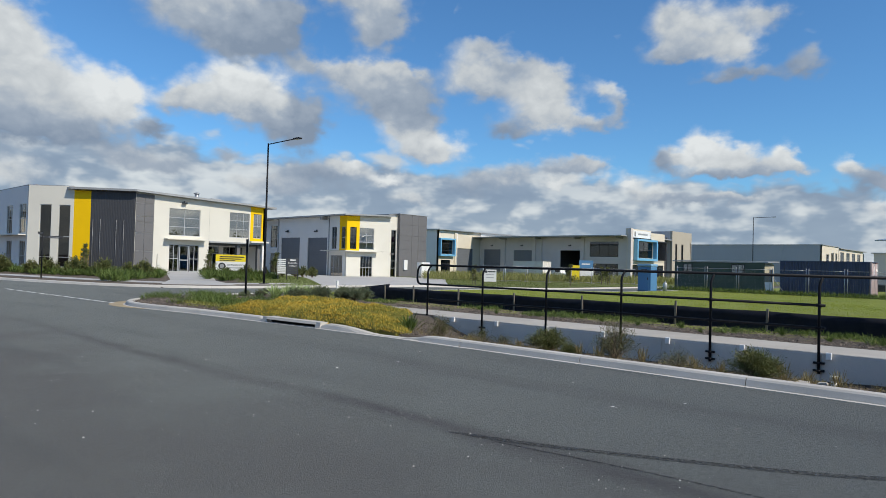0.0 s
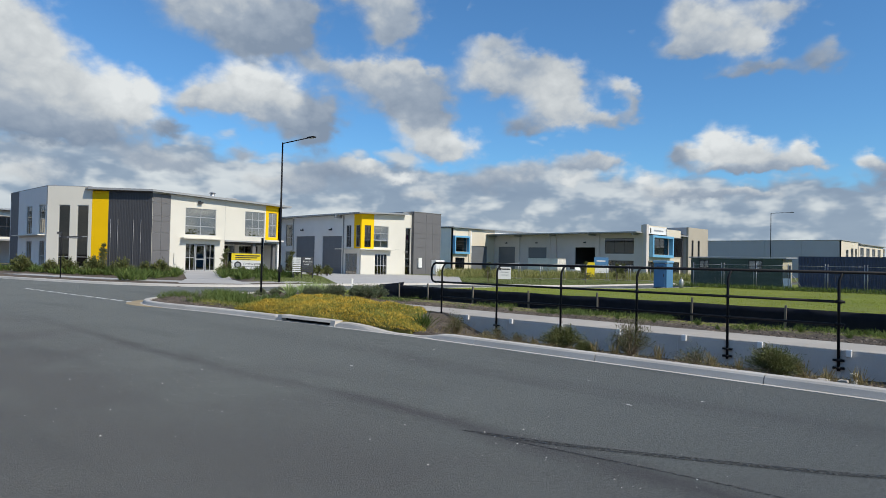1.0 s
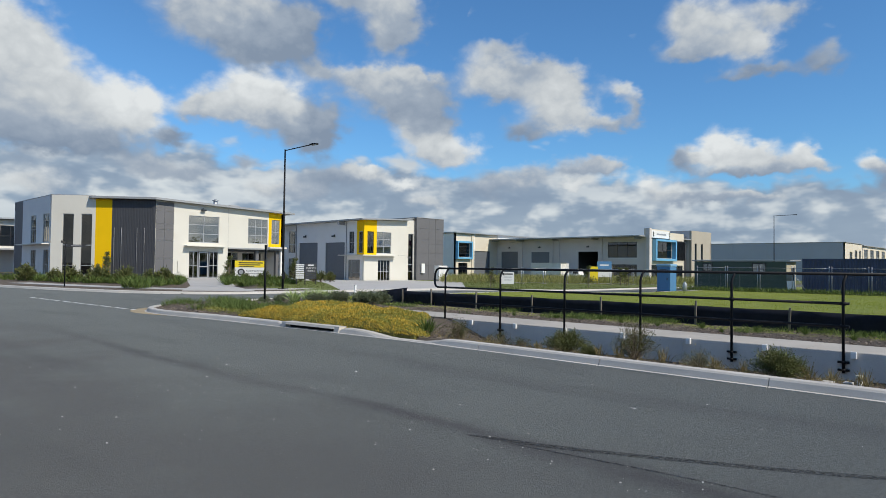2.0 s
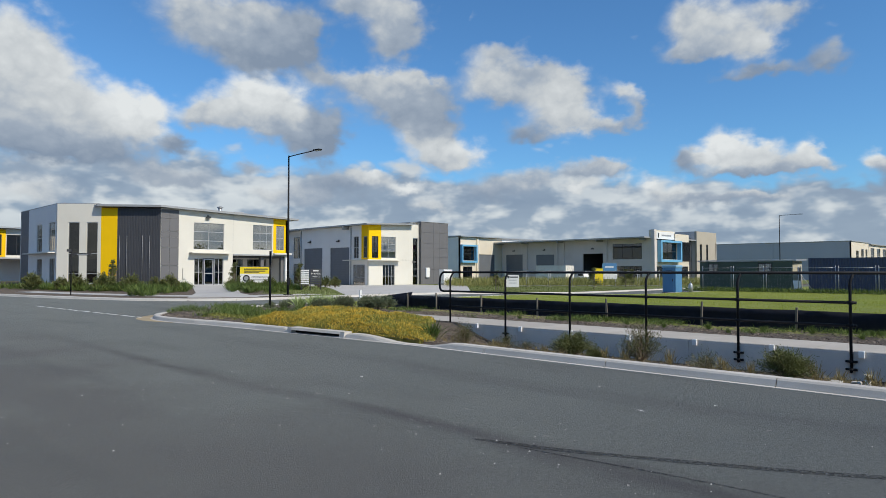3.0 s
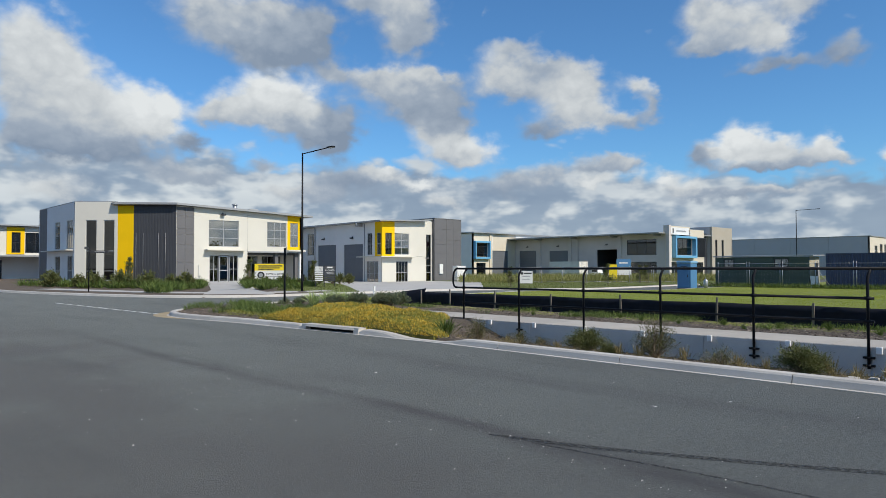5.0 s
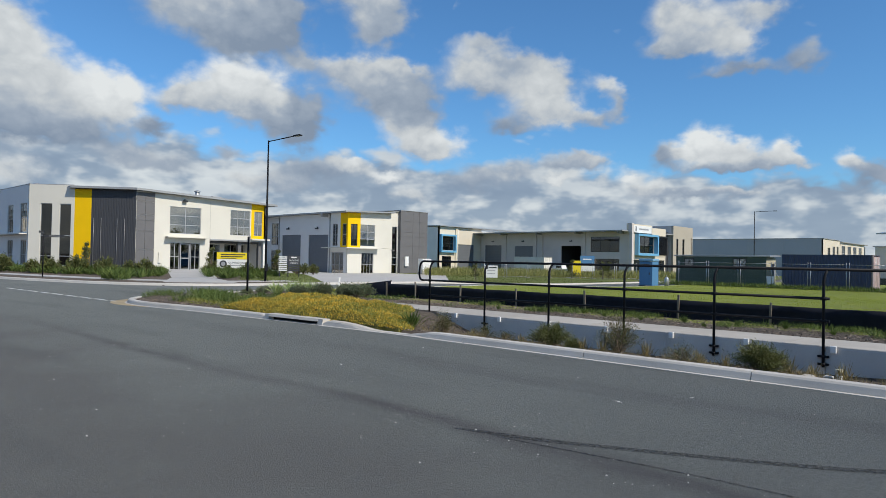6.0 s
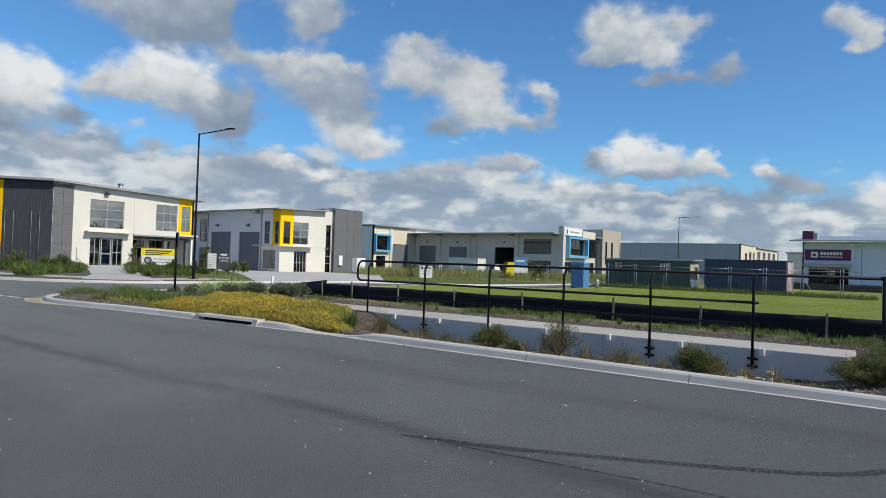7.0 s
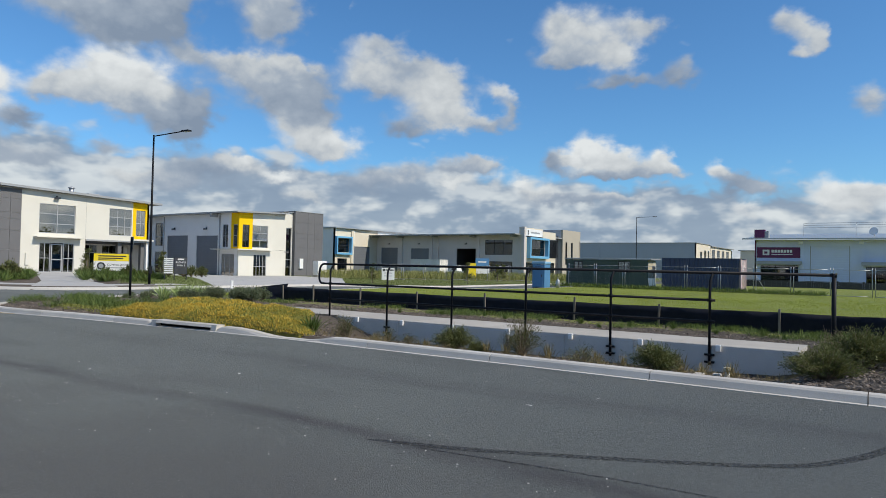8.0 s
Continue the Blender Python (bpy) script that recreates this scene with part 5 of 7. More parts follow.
CHIP = surface("bark_chip", (0.165, 0.135, 0.11), 0.9, 0.2, 0.1, 4, 40, 0.2, island=0.75)


def leaf_mesh(name, P, D, L, W, seed=0, droop=0.0):
    """Many narrow leaves in one mesh: bases, directions, lengths, widths."""
    r = np.random.RandomState(seed)
    N = len(P)
    side = np.cross(D, r.normal(size=(N, 3)))
    side /= np.linalg.norm(side, axis=1)[:, None] + 1e-9
    mid = P + D * (L * 0.5)[:, None]
    tip = P + D * L[:, None]
    tip[:, 2] -= droop * L
    h = side * (W / 2)[:, None]
    verts = np.stack([P, mid + h, tip, mid - h], axis=1).reshape(-1, 3)
    me = bpy.data.meshes.new(name)
    me.vertices.add(4 * N)
    me.vertices.foreach_set("co", verts.astype(np.float32).ravel())
    me.loops.add(4 * N)
    me.loops.foreach_set("vertex_index", np.arange(4 * N, dtype=np.int32))
    me.polygons.add(N)
    me.polygons.foreach_set("loop_start", np.arange(0, 4 * N, 4, dtype=np.int32))
    me.update(calc_edges=True)
    return me


def unit(v):
    return v / (np.linalg.norm(v, axis=1)[:, None] + 1e-9)


def blades(name, P, height, width, lean, material, seed, label, category, keep_off=None):
    """Upright grass blades at many points as one piece of stuff."""
    r = np.random.RandomState(seed)
    N = len(P)
    D = unit(np.stack([r.normal(0, lean, N), r.normal(0, lean, N), np.ones(N)], axis=1))
    me = leaf_mesh(name, P, D, height * r.uniform(0.5, 1.25, N), width * r.uniform(0.7, 1.3, N), seed, 0.12)
    me.materials.append(material)
    return tagged(new(name, me), label, category, kind="stuff")


def heights(x, y):
    return np.array([ground_height(a, b) for a, b in zip(x, y)])


def make_shrub(kind, seed, size, height, material, n_stems, per_stem, leaf_len, leaf_w, openness=0.5):
    """A shrub of radiating stems that carry narrow leaves towards their ends; base at the origin."""
    r = np.random.RandomState(seed)
    ob = new(kind)
    ORIGIN[ob.name] = Vector((0, 0, 0))
    bm = bmesh.new()
    P, D = [], []
    for i in range(n_stems):
        a = r.uniform(0, 2 * math.pi)
        out = r.uniform(0.0, 1.0) ** 0.6
        reach = size * out * r.uniform(0.75, 1.15)
        top = height * (1 - 0.55 * out ** 2) * r.uniform(0.6, 1.12)
        end = np.array([math.cos(a) * reach, math.sin(a) * reach, top])
        ctrl = end * np.array([0.45, 0.45, 0.65])
        pts = []
        for t in (0, 0.33, 0.66, 1):
            pts.append(2 * t * (1 - t) * ctrl + t * t * end)
        tube(bm, pts, [0.009, 0.006, 0.004, 0.002], 4, False)
        ts = r.uniform(0.3, 1.0, per_stem) ** 0.8
        q = (2 * ts * (1 - ts))[:, None] * ctrl + (ts ** 2)[:, None] * end
        along = unit((2 - 4 * ts)[:, None] * ctrl + (2 * ts)[:, None] * end)
        P.append(q + r.normal(0, 0.02 + 0.03 * openness, (per_stem, 3)))
        D.append(unit(along + r.normal(0, 0.55, (per_stem, 3))))
    part("branching", bm, TWIG, ob)
    P, D = np.concatenate(P), np.concatenate(D)
    P[:, 2] = np.maximum(P[:, 2], 0.01)
    N = len(P)
    me = leaf_mesh("foliage", P, D, leaf_len * r.uniform(0.6, 1.3, N), leaf_w * r.uniform(0.7, 1.3, N), seed)
    me.materials.append(material)
    f = new("foliage", me)
    f.parent = ob
    return ob


def tuft(kind, seed, n, height, spread, width, material):
    """A clump of blades fanning out from one root; base at the origin."""
    r = np.random.RandomState(seed)
    D = unit(np.stack([r.normal(0, spread, n), r.normal(0, spread, n), np.ones(n)], axis=1))
    P = np.stack([r.normal(0, 0.03, n), r.normal(0, 0.03, n), np.zeros(n)], axis=1)
    me = leaf_mesh(kind, P, D, height * r.uniform(0.5, 1.15, n), np.full(n, width), seed, 0.15)
    me.materials.append(material)
    return new(kind, me)


def plant(ob, places, label, category, group):
    """Sets the first plant at the first place (x, y, turn, scale) and copies it to the others."""
    tagged(ob, label, category, group)
    for i, (x, y, turn, s) in enumerate(places):
        m = pose(x, y, ground_height(x, y) - 0.015, 0, 0, turn)
        if i == 0:
            ob.matrix_basis = m
            ob.scale = (s, s, s)
        else:
            c = copy_thing(ob, m)
            c.scale = (s, s, s)


def make_drain_planting():
    g = "shrubs along the drain"
    plant(make_shrub("shrub", 3, 0.52, 0.50, NEEDLE, 110, 80, 0.06, 0.010), [(10.70, 7.10, 0, 0.86), (10.25, 3.10, 130, 0.86), (10.45, 6.45, 80, 0.42)], "dense dark green needle-leaved shrub in the drain bed", "shrub", g)
    plant(make_shrub("shrub", 8, 0.42, 0.72, OLIVE, 60, 38, 0.06, 0.009, 1.0), [(10.64, 5.62, 0, 1.0), (10.95, 10.15, 70, 0.72)], "open twiggy olive-green shrub in the drain bed", "shrub", g)
    plant(make_shrub("shrub", 12, 0.45, 0.36, OLIVE, 34, 26, 0.07, 0.008, 1.0), [(10.45, 4.35, 0, 0.85), (11.3, 9.2, 40, 0.8), (11.2, 8.6, 200, 0.6)], "small sparse spiky shrub in the drain bed", "shrub", g)
    big = make_shrub("shrub", 21, 0.66, 0.55, NEEDLE, 130, 90, 0.065, 0.010)
    plant(big, [(10.2, 0.82, 0, 0.82), (11.1, 0.42, 90, 0.95), (11.6, -0.5, 200, 0.9), (11.2, 0.95, 40, 0.62)], "large bushy green needle-leaved shrub on bark mulch", "shrub", "large shrubs at the drain end")
    dead = new("dead_shrub")
    ORIGIN[dead.name] = Vector((0, 0, 0))
    r = random.Random(5)
    bm = bmesh.new()
    for i in range(26):
        a, k = r.uniform(0, 6.28), r.uniform(0.05, 0.26)
        h = r.uniform(0.6, 1.0)
        e = Vector((math.cos(a) * k, math.sin(a) * k, h))
        tube(bm, [(0, 0, 0), e * 0.5 + Vector((0, 0, 0.08)), e], [0.008, 0.005, 0.002], 4, False)
        for j in range(3):
            s = e * r.uniform(0.6, 0.95)
            tube(bm, [s, s + Vector((r.uniform(-0.1, 0.1), r.uniform(-0.1, 0.1), r.uniform(0.05, 0.16)))], [0.003, 0.0015], 3, False)
    part("branching", bm, TWIG, dead)
    plant(dead, [(11.35, 0.80, 0, 0.72)], "leafless brown dead shrub among the green ones", "dead shrub", "")
    dry = tuft("dry_grass_tuft", 2, 46, 0.34, 0.28, 0.011, DRY)
    plant(dry, [(10.35, 6.15, 0, 1.0), (10.3, 5.75, 60, 0.9), (10.6, 5.05, 20, 1.1), (10.9, 4.3, 90, 1.0), (10.4, 2.75, 0, 1.15), (10.25, 2.42, 140, 0.9), (10.0, 1.95, 10, 1.0), (11.5, 9.7, 60, 0.8), (11.0, 8.0, 80, 0.7), (10.1, 10.3, 40, 0.8), (10.6, 3.75, 200, 0.8)], "tuft of dry straw-yellow grass in the drain bed", "grass tuft", "dry grass tufts")
    green = tuft("grass_tuft", 6, 150, 0.40, 0.45, 0.012, TUSSOCK)
    plant(green, [(10.1, 10.35, 0, 1.45), (15.2, 6.35, 0, 0.62), (15.4, 4.2, 50, 0.66), (15.1, 8.4, 90, 0.5), (15.3, 2.3, 20, 0.6), (15.0, 10.3, 140, 0.5), (15.4, 5.2, 30, 0.5), (15.2, 1.2, 70, 0.7), (14.9, 7.3, 10, 0.42), (15.6, 9.3, 33, 0.55), (14.7, 5.7, 77, 0.4), (15.0, 3.2, 15, 0.5), (14.8, 11.6, 60, 0.45), (15.5, 12.8, 25, 0.5), (15.3, 0.3, 45, 0.55), (15.0, -0.8, 5, 0.6)], "clump of bright green strappy grass on mulch", "grass clump", "green grass clumps")


BED_END = 9.2


def make_groundcover():
    r = np.random.RandomState(31)
    n = 190000
    y = r.uniform(9.5, 17.0, n)
    x = r.uniform(8.6, 12.2, n)

    def crown(x, y):
        """Height of the cushion over the soil, zero outside its ragged outline."""
        edge = np.minimum(np.minimum((x - (8.96 - 0.11 * (y - 9.5) ** 0.5)) / 0.22, (12.15 - 0.10 * (16 - y) - x) / 0.55), np.minimum((y - BED_END - 1.0 * (x - 8.9)) / 1.0, (16.2 + 0.2 * (x - 9) - y) / 0.9))
        wob = np.array([noise.noise((a * 1.3, b * 1.3, 0)) for a, b in zip(x, y)])
        e = np.clip(edge + 0.35 * wob, 0, 1)
        clump = np.array([noise.noise((a * 4.5, b * 4.5, 5)) for a, b in zip(x, y)])
        return np.sqrt(e) * (0.27 + 0.12 * wob + 0.07 * clump), e

    h, e = crown(x, y)
    ok = e > 0.05
    x, y, h = x[ok], y[ok], h[ok]
    z = heights(x, y)
    P = np.stack([x, y, z + h * r.uniform(0.55, 1.0, len(x)) - 0.04], axis=1)
    D = unit(np.stack([r.normal(0, 0.55, len(x)), r.normal(0, 0.55, len(x)), np.ones(len(x))], axis=1))
    patch = np.array([noise.noise((a * 0.9, b * 0.9, 9)) + 0.5 * noise.noise((a * 3.1, b * 3.1, 4)) for a, b in zip(x, y)])
    gold = 0.55 * patch + r.normal(0, 0.35, len(x)) > -0.14
    for nm, sel, mat, ln, wd, lab in (("groundcover_foliage", ~gold, BEDGREEN, 0.07, 0.012, "low green groundcover foliage in a kerbside bed"), ("groundcover_flowers", gold, GOLD, 0.05, 0.015, "golden yellow flowering groundcover in a kerbside bed")):
        me = leaf_mesh(nm, P[sel], D[sel], ln * r.uniform(0.6, 1.3, sel.sum()), wd * r.uniform(0.7, 1.3, sel.sum()), 3)
        me.materials.append(mat)
        tagged(new(nm, me), lab, "groundcover", kind="stuff")
    # the leafy cushion below the flowers
    xs, ys = np.linspace(8.6, 12.2, 60), np.linspace(9.5, 17.0, 110)
    X, Y = np.meshgrid(xs, ys)
    H, E = crown(X.ravel(), Y.ravel())
    Z = heights(X.ravel(), Y.ravel()) + np.where(E > 0.03, H * 0.72, -0.12)
    me = bpy.data.meshes.new("groundcover_cushion")
    w = len(xs)
    me.from_pydata(list(zip(X.ravel().tolist(), Y.ravel().tolist(), Z.tolist())), [], [(j * w + i, j * w + i + 1, (j + 1) * w + i + 1, (j + 1) * w + i) for j in range(len(ys) - 1) for i in range(w - 1)])
    me.materials.append(surface("cushion_green", (0.15, 0.135, 0.025), 0.9, 0.3, 0.4, 5, 50, 0.9, depth=0.03))
    tagged(new("groundcover_cushion", me), "dense green cushion of groundcover stems", "groundcover", kind="stuff")


def make_corner_bed():
    """Low green strappy planting at the tip of the corner bed, taller grey-green shrubs behind the flowers."""
    r = np.random.RandomState(8)
    n = 9000
    x, y = r.uniform(8.6, 12.6, n), r.uniform(17.0, 23.0, n)
    thick = np.array([noise.noise((a * 0.7, b * 0.7, 2)) for a, b in zip(x, y)])
    ok = (thick > 0.0) & (x > 8.9 + 0.0 * y) & (y < 21.6 + 0.3 * (x - 8.6)) & ((x > 9.3) | (y > 18.8))
    x, y = x[ok], y[ok]
    P = np.stack([x, y, heights(x, y) - 0.01], axis=1)
    blades("low_planting", P, 0.30, 0.014, 0.6, TUSSOCK, 5, "low green strappy plants on bark mulch", "planting")
    lowg = r.uniform(0, 1, (2600, 2)) * np.array([2.2, 3.5]) + np.array([8.9, 15.6])
    blades("low_creeper", np.stack([lowg[:, 0], lowg[:, 1], heights(lowg[:, 0], lowg[:, 1])], axis=1), 0.12, 0.02, 0.8, BEDGREEN, 9, "thin yellow-green creeper over mulch", "planting")
    grey = make_shrub("shrub", 33, 0.55, 0.85, BLUEGREEN, 70, 42, 0.10, 0.022)
    tagged(grey, "grey-green leafy shrub behind the flower bed", "shrub", "grey-green shrubs")
    spots = [(14.0 + 0.10 * i + r.uniform(-0.35, 0.35), 19.9 - 0.2 * i + r.uniform(-0.5, 0.5), r.uniform(0, 360), r.uniform(0.5, 0.75)) for i in range(12)]
    spots += [(12.6 + 0.4 * i, 21.9 + r.uniform(-0.4, 0.4), r.uniform(0, 360), r.uniform(0.3, 0.45)) for i in range(4)]
    pale = tuft("strappy_plant", 71, 80, 0.78, 0.42, 0.045, STRAPPY)
    plant(pale, [(13.75 + 0.055 * i + 0.22 * math.sin(i * 2.1), 21.1 - 0.1 * i + 0.3 * math.sin(i * 3.7), i * 40, 0.6 + 0.3 * ((i * 7) % 5) / 5) for i in range(15)], "upright pale green strappy plant behind the flower bed", "plant", "strappy plants")
    plant(grey, spots, "grey-green leafy shrub behind the flower bed", "shrub", "grey-green shrubs")


def make_lot_grass():
    r = np.random.RandomState(17)
    n = 150000
    u = r.uniform(0, 1, n) ** 1.8
    x = 16.7 + u * 40
    y = r.uniform(-14, 23.7, n)
    vis = y > (x - 20) * -0.02 - 10
    x, y = x[vis], y[vis]
    P = np.stack([x, y, np.array([fall(a) for a in x]) + 0.09], axis=1)
    blades("lot_grass", P, 0.075, 0.014, 0.6, LAWN, 3, "bright green grass on a vacant lot", "grass")
    n = 22000
    x, y = r.uniform(14.1, 16.4, n), r.uniform(-3, 18.5, n)
    thick = np.array([noise.noise((a * 0.9, b * 0.55, 6)) for a, b in zip(x, y)]) + (x - 15.0) * 0.30
    ok = thick - np.maximum(0, y - 12.5) * 0.06 > 0.12
    x, y = x[ok], y[ok]
    blades("verge_grass", np.stack([x, y, heights(x, y)], axis=1), 0.17, 0.011, 0.55, TUSSOCK, 4, "patchy green grass along the silt fence", "grass")
    # long grass behind the side street
    n = 26000
    x, y = r.uniform(52, 98, n), r.uniform(33, 62, n)
    t = (x - 52) * 0.75 + 32
    ok = (y > 34.5) & (y < 61 - 0.0 * x) & (x + y > 103) & (x + y < 132) & (x < 96) & (x - y > 1.0)
    x, y = x[ok], y[ok]
    blades("long_grass", np.stack([x, y, np.array([fall(a) for a in x]) + 0.06], axis=1), 1.15, 0.05, 0.35, LONGGRASS, 7, "long pale seeding grass beside the side street", "grass")
    # verge in front of the corner building
    n = 30000
    x, y = r.uniform(9.5, 60, n), r.uniform(30.0, 52, n)
    keep = np.array([not on_road(a, b) and not door_path(a, b) for a, b in zip(x, y)]) & (y < 52) & ((x > 20.8 + 0.55 * np.maximum(y - 36, 0))) & ~((x > 22) & (y > 29.9 + np.maximum(0, (x - 33) * 0.95)) & (x < 58) & (x > 22.5 + (y - 30) * 0.62))
    x, y = x[keep], y[keep]
    blades("verge_lawn", np.stack([x, y, heights(x, y) - 0.02], axis=1), 0.09, 0.03, 0.5, VERGE, 12, "mown grass verge beside the street", "grass")
    # weeds against hut, container and fences
    n = 5000
    y = r.uniform(4, 26, n)
    x = 56.6 + r.normal(0, 0.5, n)
    blades("fence_weeds", np.stack([x, y, np.full(n, -0.28)], axis=1), 0.5, 0.03, 0.35, TUSSOCK, 13, "tall weeds along the temporary fence", "weeds")


def door_path(x, y):
    """The strip that the path to the entrance keeps free."""
    c = 18.9 + (y - 39) * 0.48
    return 31 < y < 65 and abs(x - c) < 1.5


def make_drain_grass():
    """Thin dry grass and seedlings over the drain bed's soil."""
    r = np.random.RandomState(61)
    n = 3800
    x, y = r.uniform(9.6, 12.3, n), r.uniform(1.2, 10.8, n)
    thick = np.array([noise.noise((a * 1.1, b * 1.1, 8)) for a, b in zip(x, y)])
    ok = thick > 0.05
    x, y = x[ok], y[ok]
    blades("drain_grass", np.stack([x, y, heights(x, y)], axis=1), 0.17, 0.006, 0.6, DRY, 62, "thin dry grass over the drain bed soil", "grass")


def make_front_garden():
    """Strappy garden beds in front of the corner building."""
    r = np.random.RandomState(23)
    clumps = 420
    P, D, L = [], [], []
    for i in range(clumps):
        t = r.uniform(0, 1)
        if i >= 340:
            bx, by = 16.0 + 9.5 * t + r.uniform(-0.5, 0.5), 36.8 + 15.5 * t + r.uniform(-0.6, 0.6)
            bx += -2.2 if i % 2 else 2.1
        elif i < 240:
            bx, by = 11.4 + 7.6 * t ** 1.2, 58 - 22 * t ** 0.8
            bx, by = bx + r.uniform(0.6, 4.6), by + r.uniform(0.0, 3.5)
        else:
            bx, by = 21.3 + 5.5 * t + r.uniform(-0.4, 0.6), 47.5 - 5.8 * t + r.uniform(-0.8, 0.8)
        if door_path(bx, by):
            continue
        k = 42
        base = np.array([bx, by, ground_height(bx, by)])
        P.append(base + r.normal(0, 0.10, (k, 3)) * np.array([1, 1, 0.0]))
        D.append(unit(np.stack([r.normal(0, 0.5, k), r.normal(0, 0.5, k), np.ones(k)], axis=1)))
        L.append(r.uniform(0.4, 0.9, k) * r.uniform(0.6, 1.2))
    P, D, L = np.concatenate(P), np.concatenate(D), np.concatenate(L)
    me = leaf_mesh("garden_planting", P, D, L, r.uniform(0.03, 0.06, len(P)), 5, 0.15)
    me.materials.append(TUSSOCK)
    tagged(new("garden_planting", me), "dense green strappy plants in a garden bed", "planting", kind="stuff")
    sh = make_shrub("shrub", 41, 0.6, 0.95, NEEDLE, 50, 30, 0.16, 0.05)
    spots = [(13.5 + 0.75 * i + r.uniform(-0.6, 0.6), 54 - 1.45 * i + r.uniform(-1, 1.5), r.uniform(0, 360), r.uniform(0.8, 1.3)) for i in range(12)] + [(22 + 0.9 * i, 47.8 - 1.1 * i, r.uniform(0, 360), r.uniform(0.7, 1.0)) for i in range(6)] + [(33 + i * 1.1, 50.3 + r.uniform(-1, 1), 50 * i, 1.0) for i in range(4)]
    spots = [p for p in spots if not door_path(p[0], p[1]) and not (p[1] < 41 and p[0] > 18)]
    plant(sh, spots, "rounded green shrub in a garden bed", "shrub", "garden shrubs")


def make_sapling(seed, h, material):
    r = np.random.RandomState(seed)
    ob = new("sapling")
    ORIGIN[ob.name] = Vector((0, 0, 0))
    bm = tube(bmesh.new(), [(0, 0, 0), (0.03, 0.02, h * 0.5), (0.0, 0.05, h * 0.97)], [0.03, 0.02, 0.006], 6)
    part("trunk", bm, TWIG, ob)
    P, D = [], []
    bm = bmesh.new()
    for i in range(26):
        z = h * r.uniform(0.22, 0.95)
        a = r.uniform(0, 6.28)
        k = h * 0.28 * (1.15 - z / h) * r.uniform(0.7, 1.3)
        e = np.array([math.cos(a) * k, math.sin(a) * k, z + 0.12 * h])
        tube(bm, [(0, 0.02, z), e], [0.009, 0.003], 4, False)
        m = 70
        t = r.uniform(0.2, 1.05, m)
        P.append(np.array([0, 0.02, z]) * (1 - t)[:, None] + e * t[:, None] + r.normal(0, 0.05, (m, 3)))
        D.append(unit(r.normal(0, 1, (m, 3)) + np.array([0, 0, 0.4])))
    part("branching", bm, TWIG, ob)
    P, D = np.concatenate(P), np.concatenate(D)
    me = leaf_mesh("crown", P, D, r.uniform(0.06, 0.14, len(P)), r.uniform(0.03, 0.05, len(P)), seed)
    me.materials.append(material)
    c = new("crown", me)
    c.parent = ob
    bm = bmesh.new()
    for sx in (-0.3, 0.3):
        st = part("stake", cube(sx - 0.02, sx + 0.02, -0.02, 0.02, 0, h * 0.62), TIMBER, ob)
    return ob


def make_saplings():
    s = make_sapling(51, 2.0, NEEDLE)
    plant(s, [(22.4, 66.2, 0, 1.15), (24.3, 46.2, 50, 0.95), (30.3, 46.6, 90, 0.95), (43.2, 36.4, 10, 0.8), (53.3, 33.2, 30, 0.95), (64.0, 36.0, 200, 0.9), (62.6, 34.5, 80, 0.9), (19.6, 58, 20, 0.9)], "young staked street tree with small green leaves", "sapling", "young street trees")


def make_far_woods():
    """A belt of trees far behind the road, which the upper windows mirror."""
    r = np.random.RandomState(88)
    P = []
    for i in range(150):
        x, y, h = 20 + 2.4 * i + r.uniform(-3, 3), -140 + r.uniform(-14, 14), r.uniform(6.5, 12.5)
        for k in range(7):
            c = np.array([x + r.normal(0, 1.3), y + r.normal(0, 1.3), h * r.uniform(0.35, 0.95)])
            P.append(c + r.normal(0, 0.85, (26, 3)))
    P = np.concatenate(P)
    P[:, 2] = np.maximum(P[:, 2], 0.2)
    me = leaf_mesh("far_woods", P, unit(r.normal(0, 1, P.shape)), r.uniform(0.5, 1.2, len(P)), r.uniform(0.4, 0.8, len(P)), 7)
    me.materials.append(NEEDLE)
    tagged(new("far_woods", me), "distant belt of dark green trees behind the road", "woods", kind="stuff")


def make_mulch():
    r = np.random.RandomState(3)
    zones = [(9.05, 12.6, -2.2, 1.3, 2600), (13.75, 16.3, -2.0, 18, 4200), (8.4, 12.3, 9.3, 11.3, 900), (8.2, 12, 16.5, 22.0, 1600), (9.2, 12.2, 1.3, 9.5, 700)]
    V, F = [], []
    for x0, x1, y0, y1, n in zones:
        for x, y, a, l, w, tilt in zip(r.uniform(x0, x1, n), r.uniform(y0, y1, n), r.uniform(0, 6.28, n), r.uniform(0.025, 0.085, n), r.uniform(0.010, 0.028, n), r.normal(0, 0.3, n)):
            if on_road(x, y):
                continue
            z = ground_height(x, y) + 0.012
            d, s = np.array([math.cos(a), math.sin(a), math.sin(tilt)]), np.array([-math.sin(a), math.cos(a), 0.15])
            c = np.array([x, y, z])
            k = len(V)
            V += [tuple(c - d * l / 2 - s * w / 2), tuple(c + d * l / 2 - s * w / 2), tuple(c + d * l / 2 + s * w / 2), tuple(c - d * l / 2 + s * w / 2), tuple(c + np.array([0, 0, 0.014]))]
            F += [(k, k + 1, k + 4), (k + 1, k + 2, k + 4), (k + 2, k + 3, k + 4), (k + 3, k, k + 4)]
    me = bpy.data.meshes.new("bark_mulch")
    me.from_pydata(V, [], F)
    me.materials.append(CHIP)
    tagged(new("bark_mulch", me), "loose brown and grey bark mulch chips", "mulch", kind="stuff")


